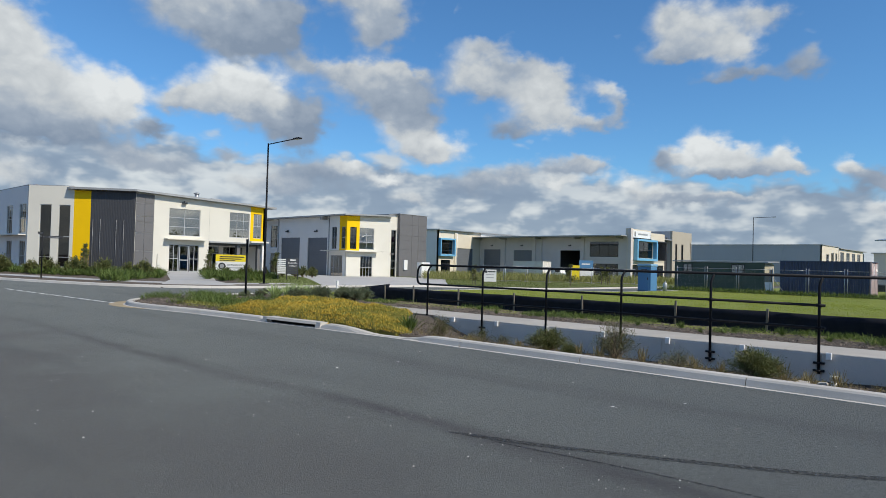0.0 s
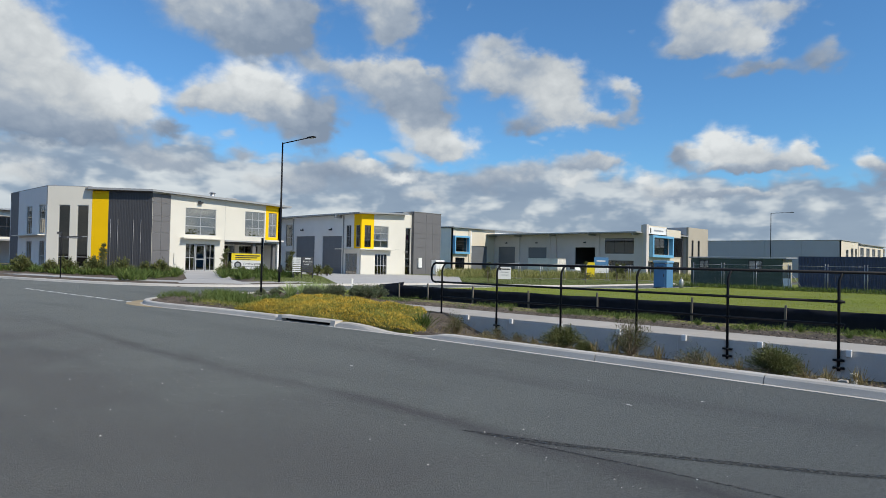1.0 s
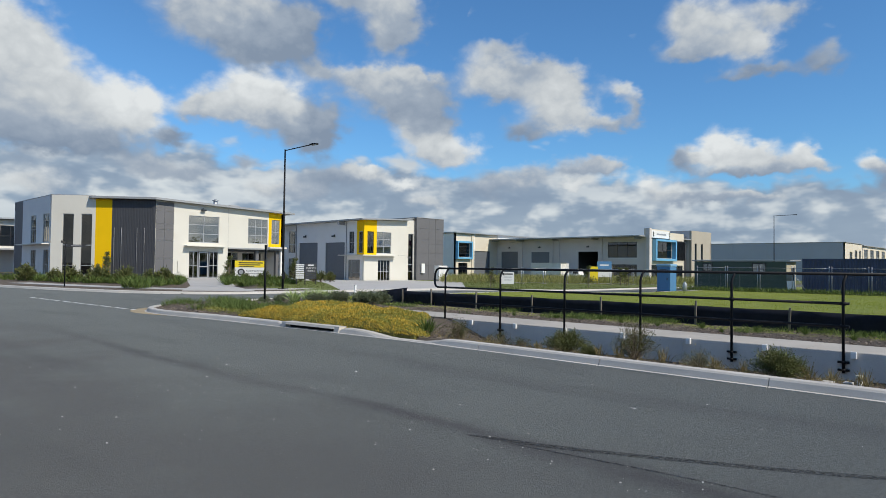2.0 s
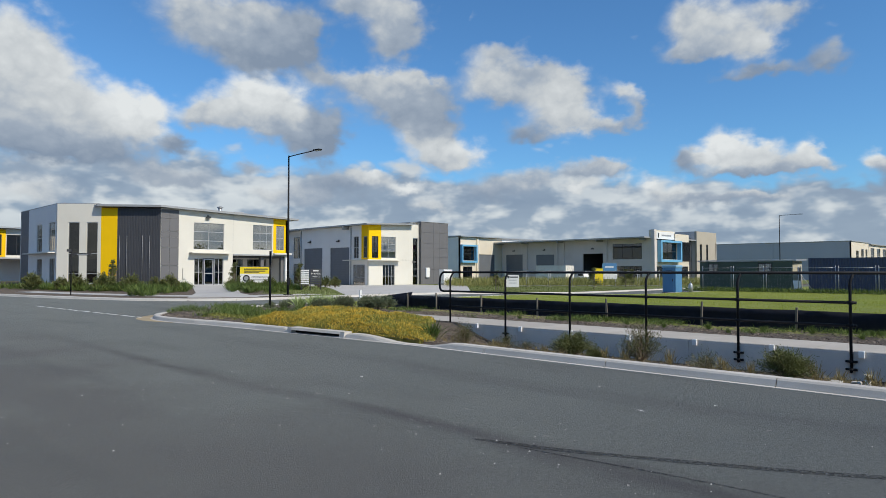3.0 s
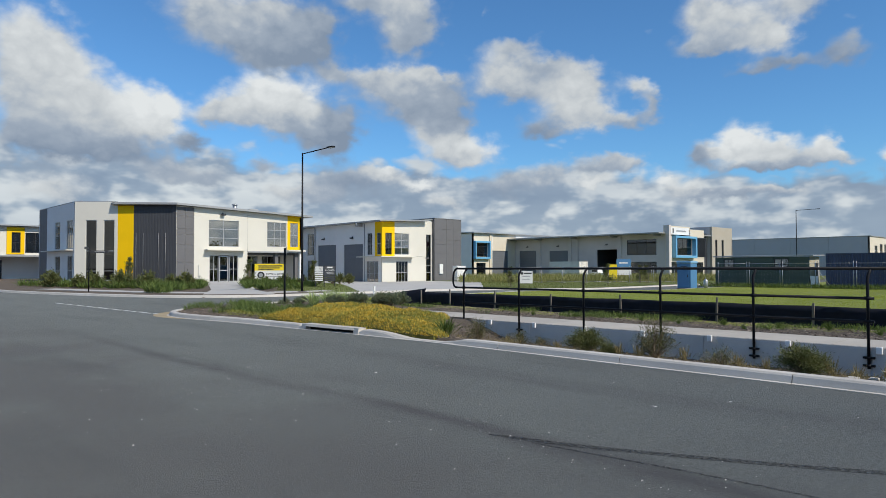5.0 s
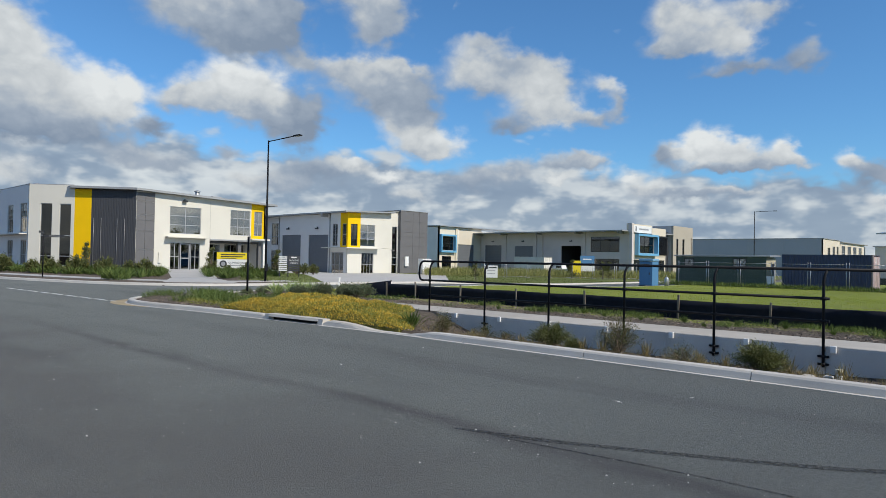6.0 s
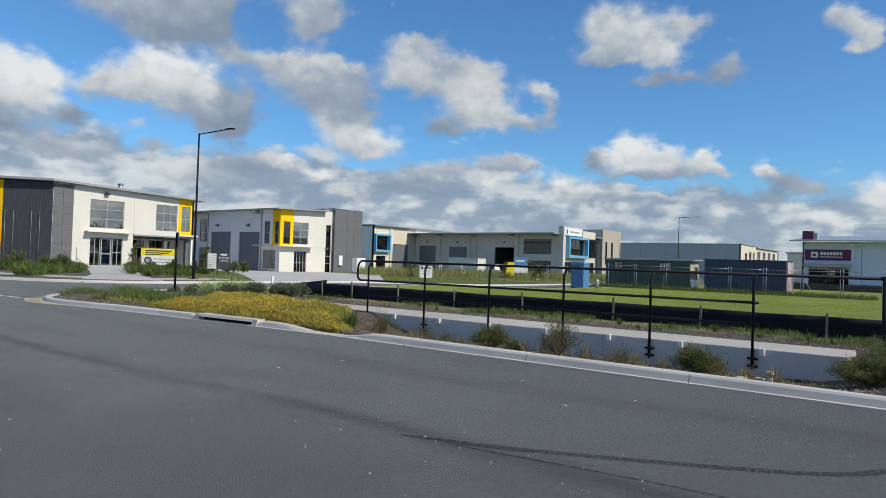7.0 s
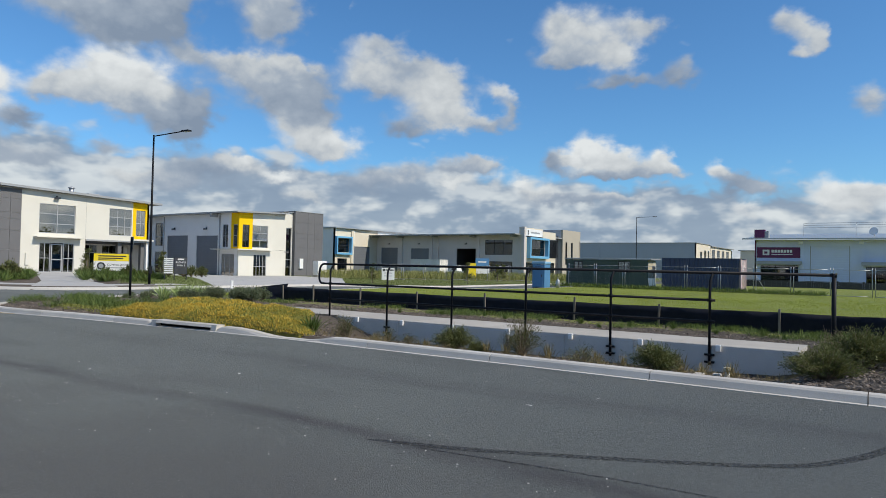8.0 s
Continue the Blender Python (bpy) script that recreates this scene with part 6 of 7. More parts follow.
make_drain_planting()
make_groundcover()
make_corner_bed()
make_lot_grass()
make_drain_grass()
make_front_garden()
make_saplings()
make_far_woods()
make_mulch()

# ---- street furniture, signs and site things ----


def lettering(parent, face, words, u, z, size, n, material, name="lettering", label=""):
    """Flat letters of the built-in font on a face; u, z: lower left corner."""
    cu = bpy.data.curves.new(name, "FONT")
    cu.body, cu.size, cu.extrude = words, size, 0.004
    tmp = bpy.data.objects.new(name, cu)
    me = bpy.data.meshes.new_from_object(tmp)
    bpy.data.objects.remove(tmp)
    o = ORIGIN[parent.name]
    at = face.at(u, z, n) - o
    m = Matrix((face.d, Vector((0, 0, 1)), face.n)).transposed().to_4x4()
    me.transform(Matrix.Translation(at) @ m)
    me.materials.clear()
    me.materials.append(material)
    ob = new(name, me)
    ob.parent = parent
    ORIGIN[ob.name] = o
    if label:
        ob["label"] = label
    return ob


CLEARGLASS = glass("clear_glass", (0.85, 0.87, 0.88))
LAMPGLASS = surface("lamp_lens", (0.6, 0.6, 0.58), 0.3, 0.03, 0.02)
SIGNWHITE = surface("sign_white", (0.74, 0.74, 0.72), 0.5, 0.03, 0.02)
SIGNYELLOW = surface("sign_yellow", (0.80, 0.62, 0.02), 0.5, 0.03, 0.02)
HUTGREEN = surface("hut_green_board", (0.068, 0.100, 0.086), 0.6, 0.12, 0.06, 0.7, 20, 0.1, piece=0.12, stain=0.25)
HUTCREAM = surface("hut_cream_end", (0.45, 0.42, 0.32), 0.7, 0.08, 0.05, 0.8, 20, 0.1, stain=0.3)
NAVY = surface("navy_container_paint", (0.050, 0.066, 0.125), 0.55, 0.15, 0.06, 0.8, 15, 0.1, stain=0.35, tint=(0.6, 0.5, 0.45))
RUSTWHITE = surface("faded_container_end", (0.50, 0.38, 0.38), 0.7, 0.25, 0.12, 1.2, 6, 0.1, stain=0.7, tint=(0.35, 0.22, 0.22))
CONTWHITE = surface("white_container_paint", (0.74, 0.72, 0.66), 0.6, 0.08, 0.05, 0.8, 15, 0.1, stain=0.3)
TOILETBLUE = surface("blue_plastic", (0.085, 0.22, 0.40), 0.5, 0.06, 0.04, 1, 20, 0.05)
# Black for tyres, and for the shade painted into the drain slot.
RUBBERSHADE = surface("rubber_and_slot_shade", (0.008, 0.008, 0.008), 0.9, 0.1, 0.1)
CARWHITE = surface("white_car_paint", (0.75, 0.75, 0.75), 0.25, 0.02, 0.01, bump=0.0)
BRIGHTCON = surface("new_concrete_paving", (0.44, 0.43, 0.41), 0.85, 0.06, 0.05, 0.5, 40, 0.2, stain=0.25, tint=(0.75, 0.72, 0.68), piece=0.04)


def street_lamp(x, y, h, arm, label):
    """A slim pole with an arm over the street (arm: vector in plan) and a flat lamp head."""
    z = ground_height(x, y)
    ob = thing("street_lamp", (x, y, z), label, "street lamp", "street lamps")
    part("base_plate", cube(x - 0.2, x + 0.2, y - 0.2, y + 0.2, z - 0.02, z + 0.05, 0.01), BLACKMETAL, ob)
    part("pole", tube(bmesh.new(), [(x, y, z), (x, y, z + h * 0.45), (x, y, z + h)], [0.065, 0.058, 0.042], 12), BLACKMETAL, ob)
    part("door_panel", cube(x - 0.09, x + 0.09, y - 0.1, y - 0.07, z + 0.6, z + 1.0), BLACKMETAL, ob)
    a = Vector((*arm, 0))
    end = Vector((x, y, z + h)) + a
    part("arm", tube(bmesh.new(), [(x, y, z + h - 0.06), (x + arm[0] * 0.5, y + arm[1] * 0.5, z + h - 0.02), end + Vector((0, 0, 0.015))], 0.03, 8), BLACKMETAL, ob)
    f = Face(end.xy, (end + a.normalized() * 0.6).xy, (a.y, -a.x))
    head = part("lamp_head", f.block(bmesh.new(), -0.05, 0.45, end.z - 0.02, end.z + 0.05, -0.12, 0.12), BLACKMETAL, ob)
    part("lens", f.block(bmesh.new(), 0.03, 0.4, end.z - 0.035, end.z - 0.021, -0.09, 0.09), LAMPGLASS, head)


def sign_pole(x, y, h):
    z = ground_height(x, y)
    ob = thing("road_sign", (x, y, z), "black sign post with a small triangular plate seen edge on", "road sign")
    part("post", tube(bmesh.new(), [(x, y, z), (x, y, z + h)], 0.038, 10), BLACKMETAL, ob)
    d, n = Vector((0.48, 0.88, 0)), Vector((0.88, -0.48, 0))
    bm = bmesh.new()
    tri = [Vector((x, y, z + h - 0.62)), Vector((x, y, z + h + 0.02)) + d * 0.38, Vector((x, y, z + h + 0.02)) - d * 0.38]
    a = [bm.verts.new(p + n * 0.05) for p in tri]
    b = [bm.verts.new(p + n * 0.056) for p in tri]
    bm.faces.new(a)
    bm.faces.new(b[::-1])
    for i in range(3):
        bm.faces.new((a[i], a[(i + 1) % 3], b[(i + 1) % 3], b[i]))
    bmesh.ops.recalc_face_normals(bm, faces=bm.faces)
    part("plate", bm, GALV, ob, "grey metal triangular plate")


def street_name_sign(x, y):
    z = ground_height(x, y)
    ob = thing("street_name_sign", (x, y, z), "black street name post with crossed name blades", "street sign")
    part("post", tube(bmesh.new(), [(x, y, z), (x, y, z + 2.65)], 0.032, 10), BLACKMETAL, ob)
    f = Face((x, y), (x + 0.9, y - 0.55), (-0.5, -0.85))
    bl = part("name_blade", f.block(bmesh.new(), 0.05, 1.05, z + 2.28, z + 2.42, -0.015, 0.015), DARKFRAME, ob)
    part("name_bar", f.block(bmesh.new(), 0.3, 0.85, z + 2.33, z + 2.37, 0.016, 0.02), FASCIA, bl)
    g = Face((x, y), (x - 0.5, y - 0.8), (-0.85, 0.5))
    part("name_blade", g.block(bmesh.new(), 0.0, 0.8, z + 2.48, z + 2.62, -0.015, 0.015), DARKFRAME, ob)


def coming_soon_sign():
    f = Face((26.6, 49.7), (28.65, 48.45), (-0.5, -0.85))
    z = fall(27.6) + 0.42
    ob = thing("sign_board", (27.6, 49.0, z - 0.4), "yellow and white sign board announcing an opening on posts", "sign")
    part("board", f.block(bmesh.new(), 0, 2.4, z + 0.1, z + 1.38, -0.03, 0.0), SIGNWHITE, ob)
    part("yellow_band", f.block(bmesh.new(), 0.0, 2.4, z + 0.83, z + 1.38, 0.002, 0.01), SIGNYELLOW, ob)
    for u in (0.2, 2.2):
        part("post", f.block(bmesh.new(), u - 0.04, u + 0.04, z - 0.5, z + 1.35, -0.12, -0.04), TIMBER, ob)
    lettering(ob, f, "COMING", 0.90, z + 0.48, 0.2, 0.006, DARKFRAME)
    lettering(ob, f, "SOON", 1.76, z + 0.48, 0.2, 0.006, DARKFRAME)
    for s, t, w in ((1.16, 1.25, 1.9), (1.0, 1.08, 1.7), (0.88, 0.94, 1.2)):
        part("text_bar", f.block(bmesh.new(), 0.3, 0.3 + w, z + s, z + t, 0.012, 0.016), DARKFRAME, ob)
    part("text_bar", f.block(bmesh.new(), 1.0, 2.2, z + 0.28, z + 0.36, 0.004, 0.008), FASCIA, ob)
    c = f.at(0.5, z + 0.45, 0.004)
    part("emblem", tube(bmesh.new(), [c, c + f.n * 0.012], 0.28, 24), DARKFRAME, ob, "round dark emblem")
    part("emblem_core", tube(bmesh.new(), [c + f.n * 0.013, c + f.n * 0.018], 0.17, 24), FASCIA, ob)


def business_park_sign():
    f = Face((26.55, 40.75), (27.7, 39.95), (-0.57, -0.82))
    z = fall(27) + 0.1
    ob = thing("directory_sign", (27.1, 40.3, z), "dark slatted business park directory sign on posts", "sign")
    for u in (0.06, 0.66, 1.42):
        part("post", f.block(bmesh.new(), u - 0.035, u + 0.035, z - 0.1, z + 1.5, -0.07, 0.0), DARKFRAME, ob)
    part("panel", f.block(bmesh.new(), 0.66, 1.46, z + 0.82, z + 1.5, 0.002, 0.03), CHARCOAL, ob)
    part("word_bar", f.block(bmesh.new(), 0.86, 1.26, z + 1.34, z + 1.44, 0.032, 0.036), SIGNWHITE, ob)
    lettering(ob, f, "BUSINESS", 0.74, z + 1.13, 0.155, 0.032, SIGNWHITE)
    lettering(ob, f, "PARK 2", 0.83, z + 0.92, 0.155, 0.032, SIGNWHITE)
    for i in range(8):
        part("name_slat", f.block(bmesh.new(), 0.0, 0.58, z + 0.42 + i * 0.135, z + 0.51 + i * 0.135, 0.002, 0.03), SIGNWHITE, ob)
    for i in range(3):
        part("dark_slat", f.block(bmesh.new(), 0.64, 1.46, z + 0.40 + i * 0.14, z + 0.51 + i * 0.14, 0.002, 0.03), CHARCOAL, ob)


def marker_post(x, y):
    z = ground_height(x, y)
    ob = thing("marker_post", (x, y, z), "thin white marker post beside the path", "marker post")
    part("post", cube(x - 0.045, x + 0.045, y - 0.02, y + 0.02, z, z + 0.62, 0.008), WHITEPLASTIC, ob)
    part("cap", cube(x - 0.05, x + 0.05, y - 0.025, y + 0.025, z + 0.621, z + 0.66, 0.008), WHITEPLASTIC, ob)


def white_board(at, width, h, z0, label, bars=True):
    f = Face((at[0] - 0.37 * width, at[1] + 0.36 * width), (at[0] + 0.33 * width, at[1] - 0.36 * width), (-0.7, -0.7))
    ob = thing("notice_board", (at[0], at[1], z0), label, "sign")
    part("board", f.block(bmesh.new(), 0, width, z0 + 0.1, z0 + h, -0.03, 0), SIGNWHITE, ob)
    for u in (0.1, width - 0.1):
        part("leg", f.block(bmesh.new(), u - 0.04, u + 0.04, z0 - 0.1, z0 + h, -0.1, -0.035), TIMBER, ob)
    part("mark", f.block(bmesh.new(), 0.08 * width, 0.25 * width, z0 + h * 0.74, z0 + h * 0.92, 0.003, 0.01), DARKFRAME, ob)
    part("text_bar", f.block(bmesh.new(), 0.3 * width, 0.92 * width, z0 + h * 0.79, z0 + h * 0.88, 0.003, 0.01), DARKFRAME, ob)
    for k in (0.58, 0.36):
        part("text_bar", f.block(bmesh.new(), 0.2 * width, 0.8 * width, z0 + h * k, z0 + h * (k + 0.05), 0.003, 0.01), FASCIA, ob)


def site_boards():
    f = Face((65.2, 40.5), (65.8, 39.85), (-0.7, -0.7))
    z = fall(65)
    ob = thing("sign_board", (65, 40.6, z), "upright yellow site sign board on legs", "sign")
    part("board", f.block(bmesh.new(), 0, 0.9, z + 0.45, z + 2.1, -0.03, 0), SIGNYELLOW, ob)
    for u in (0.08, 0.87):
        part("leg", f.block(bmesh.new(), u - 0.05, u + 0.05, z, z + 0.45, -0.03, 0.0), SIGNYELLOW, ob)
    g = Face((66.6, 40.4), (67.8, 39.2), (-0.7, -0.7))
    ob = thing("sign_board", (66.6, 40.4, z), "blue and white site sign board on posts", "sign")
    part("blue_panel", g.block(bmesh.new(), 0, 1.65, z + 1.75, z + 2.7, -0.03, 0), TOILETBLUE, ob)
    part("white_panel", g.block(bmesh.new(), 0.1, 1.65, z + 0.9, z + 1.74, -0.03, 0), SIGNWHITE, ob)
    part("text_bar", g.block(bmesh.new(), 0.3, 1.3, z + 2.2, z + 2.35, 0.003, 0.01), SIGNWHITE, ob)
    for u in (0.15, 1.5):
        part("post", g.block(bmesh.new(), u - 0.04, u + 0.04, z, z + 2.6, -0.1, -0.035), GALV, ob)


def container(name, x0, y0, y1, z, h, side_mat, end_mat, label):
    """A shipping container with its long side facing the road: corrugated sides in a welded frame."""
    x1 = x0 + 2.44
    ob = thing(name, ((x0 + x1) / 2, (y0 + y1) / 2, z), label, "shipping container")
    def corrugated(a, b, nrm):
        f = Face(a, b, nrm)
        bm = bmesh.new()
        prev = None
        u, k = 0.12, 0
        prof = [(0.0, -0.015), (0.07, -0.015), (0.105, -0.05), (0.175, -0.05)]
        pts = []
        while u < f.length - 0.12:
            for du, n in prof:
                pts.append((u + du, n))
            u += 0.21
        for uu, n in pts:
            if uu > f.length - 0.1:
                break
            now = [bm.verts.new(f.at(uu, z + 0.14, n)), bm.verts.new(f.at(uu, z + h - 0.1, n))]
            if prev:
                bm.faces.new((prev[0], now[0], now[1], prev[1]))
            prev = now
        bmesh.ops.recalc_face_normals(bm, faces=bm.faces)
        return bm
    part("side_panel", corrugated((x0, y1), (x0, y0), (-1, 0)), side_mat, ob)
    part("side_panel", corrugated((x1, y0), (x1, y1), (1, 0)), side_mat, ob)
    part("end_panel", corrugated((x1, y1), (x0, y1), (0, 1)), side_mat, ob)
    f = Face((x0, y0), (x1, y0), (0, -1))
    for i in range(2):
        d = part("door", f.block(bmesh.new(), 0.13 + i * 1.1, 1.21 + i * 1.1, z + 0.15, z + h - 0.12, -0.06, -0.02), end_mat, ob)
        for u in (0.4, 0.85):
            part("lock_bar", tube(bmesh.new(), [f.at(0.13 + i * 1.1 + u, z + 0.18, 0.0), f.at(0.13 + i * 1.1 + u, z + h - 0.15, 0.0)], 0.02, 6), GALV, d)
    for xx in (x0, x1 - 0.12):
        for yy in (y0, y1 - 0.12):
            part("corner_post", cube(xx, xx + 0.12, yy, yy + 0.12, z, z + h), end_mat if yy == y0 else side_mat, ob)
    for xx in (x0, x1 - 0.1):
        for s, t in ((z, z + 0.14), (z + h - 0.1, z + h - 0.002)):
            part("rail", cube(xx, xx + 0.1, y0 + 0.12, y1 - 0.12, s, t), side_mat, ob)
    part("top", cube(x0 + 0.1, x1 - 0.1, y0 + 0.02, y1 - 0.02, z + h - 0.05, z + h - 0.01), side_mat, ob)


def site_hut():
    x0, x1, y0, y1, z = 58.0, 60.5, 17.65, 25.25, -0.45
    ob = thing("site_hut", (59.2, 21.4, z), "dark green weatherboard portable site hut with small windows", "site hut")
    D = Face((x0, y1), (x0, y0), (-1, 0))
    w1, w2 = (4.95, 6.05, z + 1.6, z + 2.58), (0.75, 1.6, z + 1.85, z + 2.55)
    part("core_wall", wall(D, 0, D.length, z + 0.1, z + 2.72, [w1, w2], 0.1), HUTGREEN, ob)
    n, zb = 17, z + 0.12
    for i in range(n):
        s, t = zb + i * 0.153, zb + (i + 1) * 0.153 - 0.012
        cuts = [0.0]
        for w in (w2, w1):
            if t > w[2] - 0.05 and s < w[3] + 0.05:
                cuts += [w[0] - 0.06, w[1] + 0.06]
        cuts.append(D.length)
        for a, b in zip(cuts[::2], cuts[1::2]):
            part("weatherboard", D.block(bmesh.new(), a, b, s, t, 0.002, 0.028), HUTGREEN, ob)
    for w in (w1, w2):
        window(ob, D, *w, cols=(0.5,), rows=(0.5,) if w is w1 else (), frame_mat=DARKFRAME, back=0.0, pane_mat=CLEARGLASS)
    part("blind", D.block(bmesh.new(), 4.95, 5.75, z + 1.65, z + 2.5, -0.16, -0.13), SIGNWHITE, ob, "white blind behind the window")
    f = Face((x0, y0), (x1, y0), (0, -1))
    part("end_wall", wall(f, 0.11, 2.5, z + 0.1, z + 2.72, [(1.3, 2.15, z + 0.15, z + 2.2)], 0.1), HUTCREAM, ob, "cream painted end wall")
    part("door", f.block(bmesh.new(), 1.3, 2.15, z + 0.15, z + 2.2, -0.09, -0.05), DARKFRAME, ob)
    part("back_wall", cube(x1 - 0.1, x1, y0 + 0.11, y1 - 0.01, z + 0.1, z + 2.72), HUTGREEN, ob)
    part("far_end_wall", cube(x0 + 0.11, x1 - 0.11, y1 - 0.1, y1, z + 0.1, z + 2.72), HUTGREEN, ob)
    part("floor", cube(x0 + 0.02, x1 - 0.02, y0 + 0.02, y1 - 0.02, z, z + 0.09), DARKFRAME, ob)
    slab(ob, "roof", [(x0 - 0.18, y0 - 0.35, z + 2.84), (x1 + 0.15, y0 - 0.35, z + 2.90), (x1 + 0.15, y1 + 0.15, z + 2.90), (x0 - 0.18, y1 + 0.15, z + 2.84)], 0.1, FASCIA)
    ln = thing("leaning_panel", (57.8, 16.9, z), "pale panel leaning against the hut end", "panel")
    bm = bmesh.new()
    hexa(bm, [(57.7, 16.75, z), (57.75, 16.75, z), (57.75, 17.35, z), (57.7, 17.35, z), (57.9, 17.0, z + 1.15), (57.95, 17.0, z + 1.15), (57.95, 17.6, z + 1.15), (57.9, 17.6, z + 1.15)])
    part("sheet", bm, SIGNWHITE, ln)


def portable_toilet():
    x, y, z = 50.7, 24.35, -0.35
    ob = thing("portable_toilet", (x, y, z), "blue plastic portable toilet cabin on the grass", "portable toilet")
    part("cabin", cube(x - 0.56, x + 0.56, y - 0.56, y + 0.56, z + 0.12, z + 2.05, 0.04), TOILETBLUE, ob)
    part("skid", cube(x - 0.6, x + 0.6, y - 0.6, y + 0.6, z - 0.02, z + 0.11), DARKFRAME, ob)
    bm = cube(x - 0.62, x + 0.62, y - 0.62, y + 0.62, z + 2.06, z + 2.28, 0.09)
    part("roof", bm, surface("pale_blue_plastic", (0.20, 0.38, 0.55), 0.45, 0.05, 0.03), ob, "paler domed roof")
    f = Face((x - 0.56, y + 0.56), (x - 0.56, y - 0.56), (-1, 0))
    d = part("door", f.block(bmesh.new(), 0.16, 0.96, z + 0.2, z + 1.98, 0.003, 0.03), TOILETBLUE, ob)
    part("handle", f.block(bmesh.new(), 0.85, 0.91, z + 1.0, z + 1.2, 0.032, 0.06), DARKFRAME, d)
    for k in range(3):
        part("vent_slot", f.block(bmesh.new(), 0.3, 0.82, z + 1.66 + k * 0.08, z + 1.7 + k * 0.08, 0.031, 0.036), DARKFRAME, d)
    w = thing("gas_bottle", (x + 0.9, y - 1.1, z), "small pale gas bottle beside the toilet cabin", "gas bottle")
    part("bottle", tube(bmesh.new(), [(x + 0.9, y - 1.1, z), (x + 0.9, y - 1.1, z + 0.7), (x + 0.9, y - 1.1, z + 0.85)], [0.17, 0.17, 0.06], 12), GALV, w)
    part("valve", tube(bmesh.new(), [(x + 0.9, y - 1.1, z + 0.85), (x + 0.9, y - 1.1, z + 0.97)], 0.03, 8), GALV, w)


def fence_panel(name, a, b, z, h, label, group, braces=False, mesh=22):
    """A temporary fence panel: pipe frame, wire mesh, a block foot."""
    a, b = Vector((*a, 0)), Vector((*b, 0))
    d = (b - a).normalized()
    ob = thing(name, (a.x, a.y, z), label, "temporary fence", group)
    for p in (a + d * 0.06, b - d * 0.06):
        part("post", tube(bmesh.new(), [p + Vector((0, 0, z)), p + Vector((0, 0, z + h))], 0.03, 8), GALV, ob)
    for zz in (z + 0.18, z + h * 0.93):
        part("rail", tube(bmesh.new(), [a + Vector((0, 0, zz)) + d * 0.06, b + Vector((0, 0, zz)) - d * 0.06], 0.02, 6), GALV, ob)
    bm = bmesh.new()
    for i in range(1, mesh):
        p = a + (b - a) * i / mesh
        tube(bm, [p + Vector((0, 0, z + 0.18)), p + Vector((0, 0, z + h * 0.93))], 0.0013, 3, False)
    part("mesh", bm, GALV, ob, "fine wire mesh")
    part("foot", cube(b.x - 0.14, b.x + 0.14, b.y - 0.3, b.y + 0.3, z - 0.04, z + 0.12, 0.02), CONCRETE, ob, "concrete block foot")
    if braces:
        part("brace", tube(bmesh.new(), [b + Vector((0, 0, z + h * 0.75)), b + Vector((1.0, -0.9, z))], 0.025, 6), GALV, ob)


def make_fences():
    for i in range(11):
        y = 24.6 - 2.62 * i
        fence_panel("temporary_fence", (56.9, y), (56.9, y - 2.55), -0.37, 2.25, "galvanised temporary fence panel at the edge of the lot", "temporary fence panels", braces=i in (2, 5))
    for i in range(7):
        a = Vector((57.2, 47.0)) + Vector((0.72, -0.69)) * 2.5 * i
        b = a + Vector((0.72, -0.69)) * 2.42
        fence_panel("temporary_fence", a, b, fall(60) + 0.02, 1.9, "temporary mesh fence panel across long grass", "street fence panels", mesh=14)
    # low dark fence before the workshop with the maroon sign
    for i in range(11):
        y = 15.0 - 2.5 * i
        ob = thing("low_fence", (88, y, -0.5), "low dark metal fence panel before the workshop", "fence", "low fence panels")
        for yy in (y, y - 2.42):
            part("post", cube(87.95, 88.05, yy - 0.05, yy + 0.05, -0.52, 0.55), DARKFRAME, ob)
        for zz in (-0.35, 0.42):
            part("rail", cube(87.98, 88.02, y - 2.37, y - 0.05, zz, zz + 0.06), DARKFRAME, ob)
        part("slat_screen", cube(87.965, 87.979, y - 2.36, y - 0.06, -0.42, 0.40), DARKFRAME, ob)


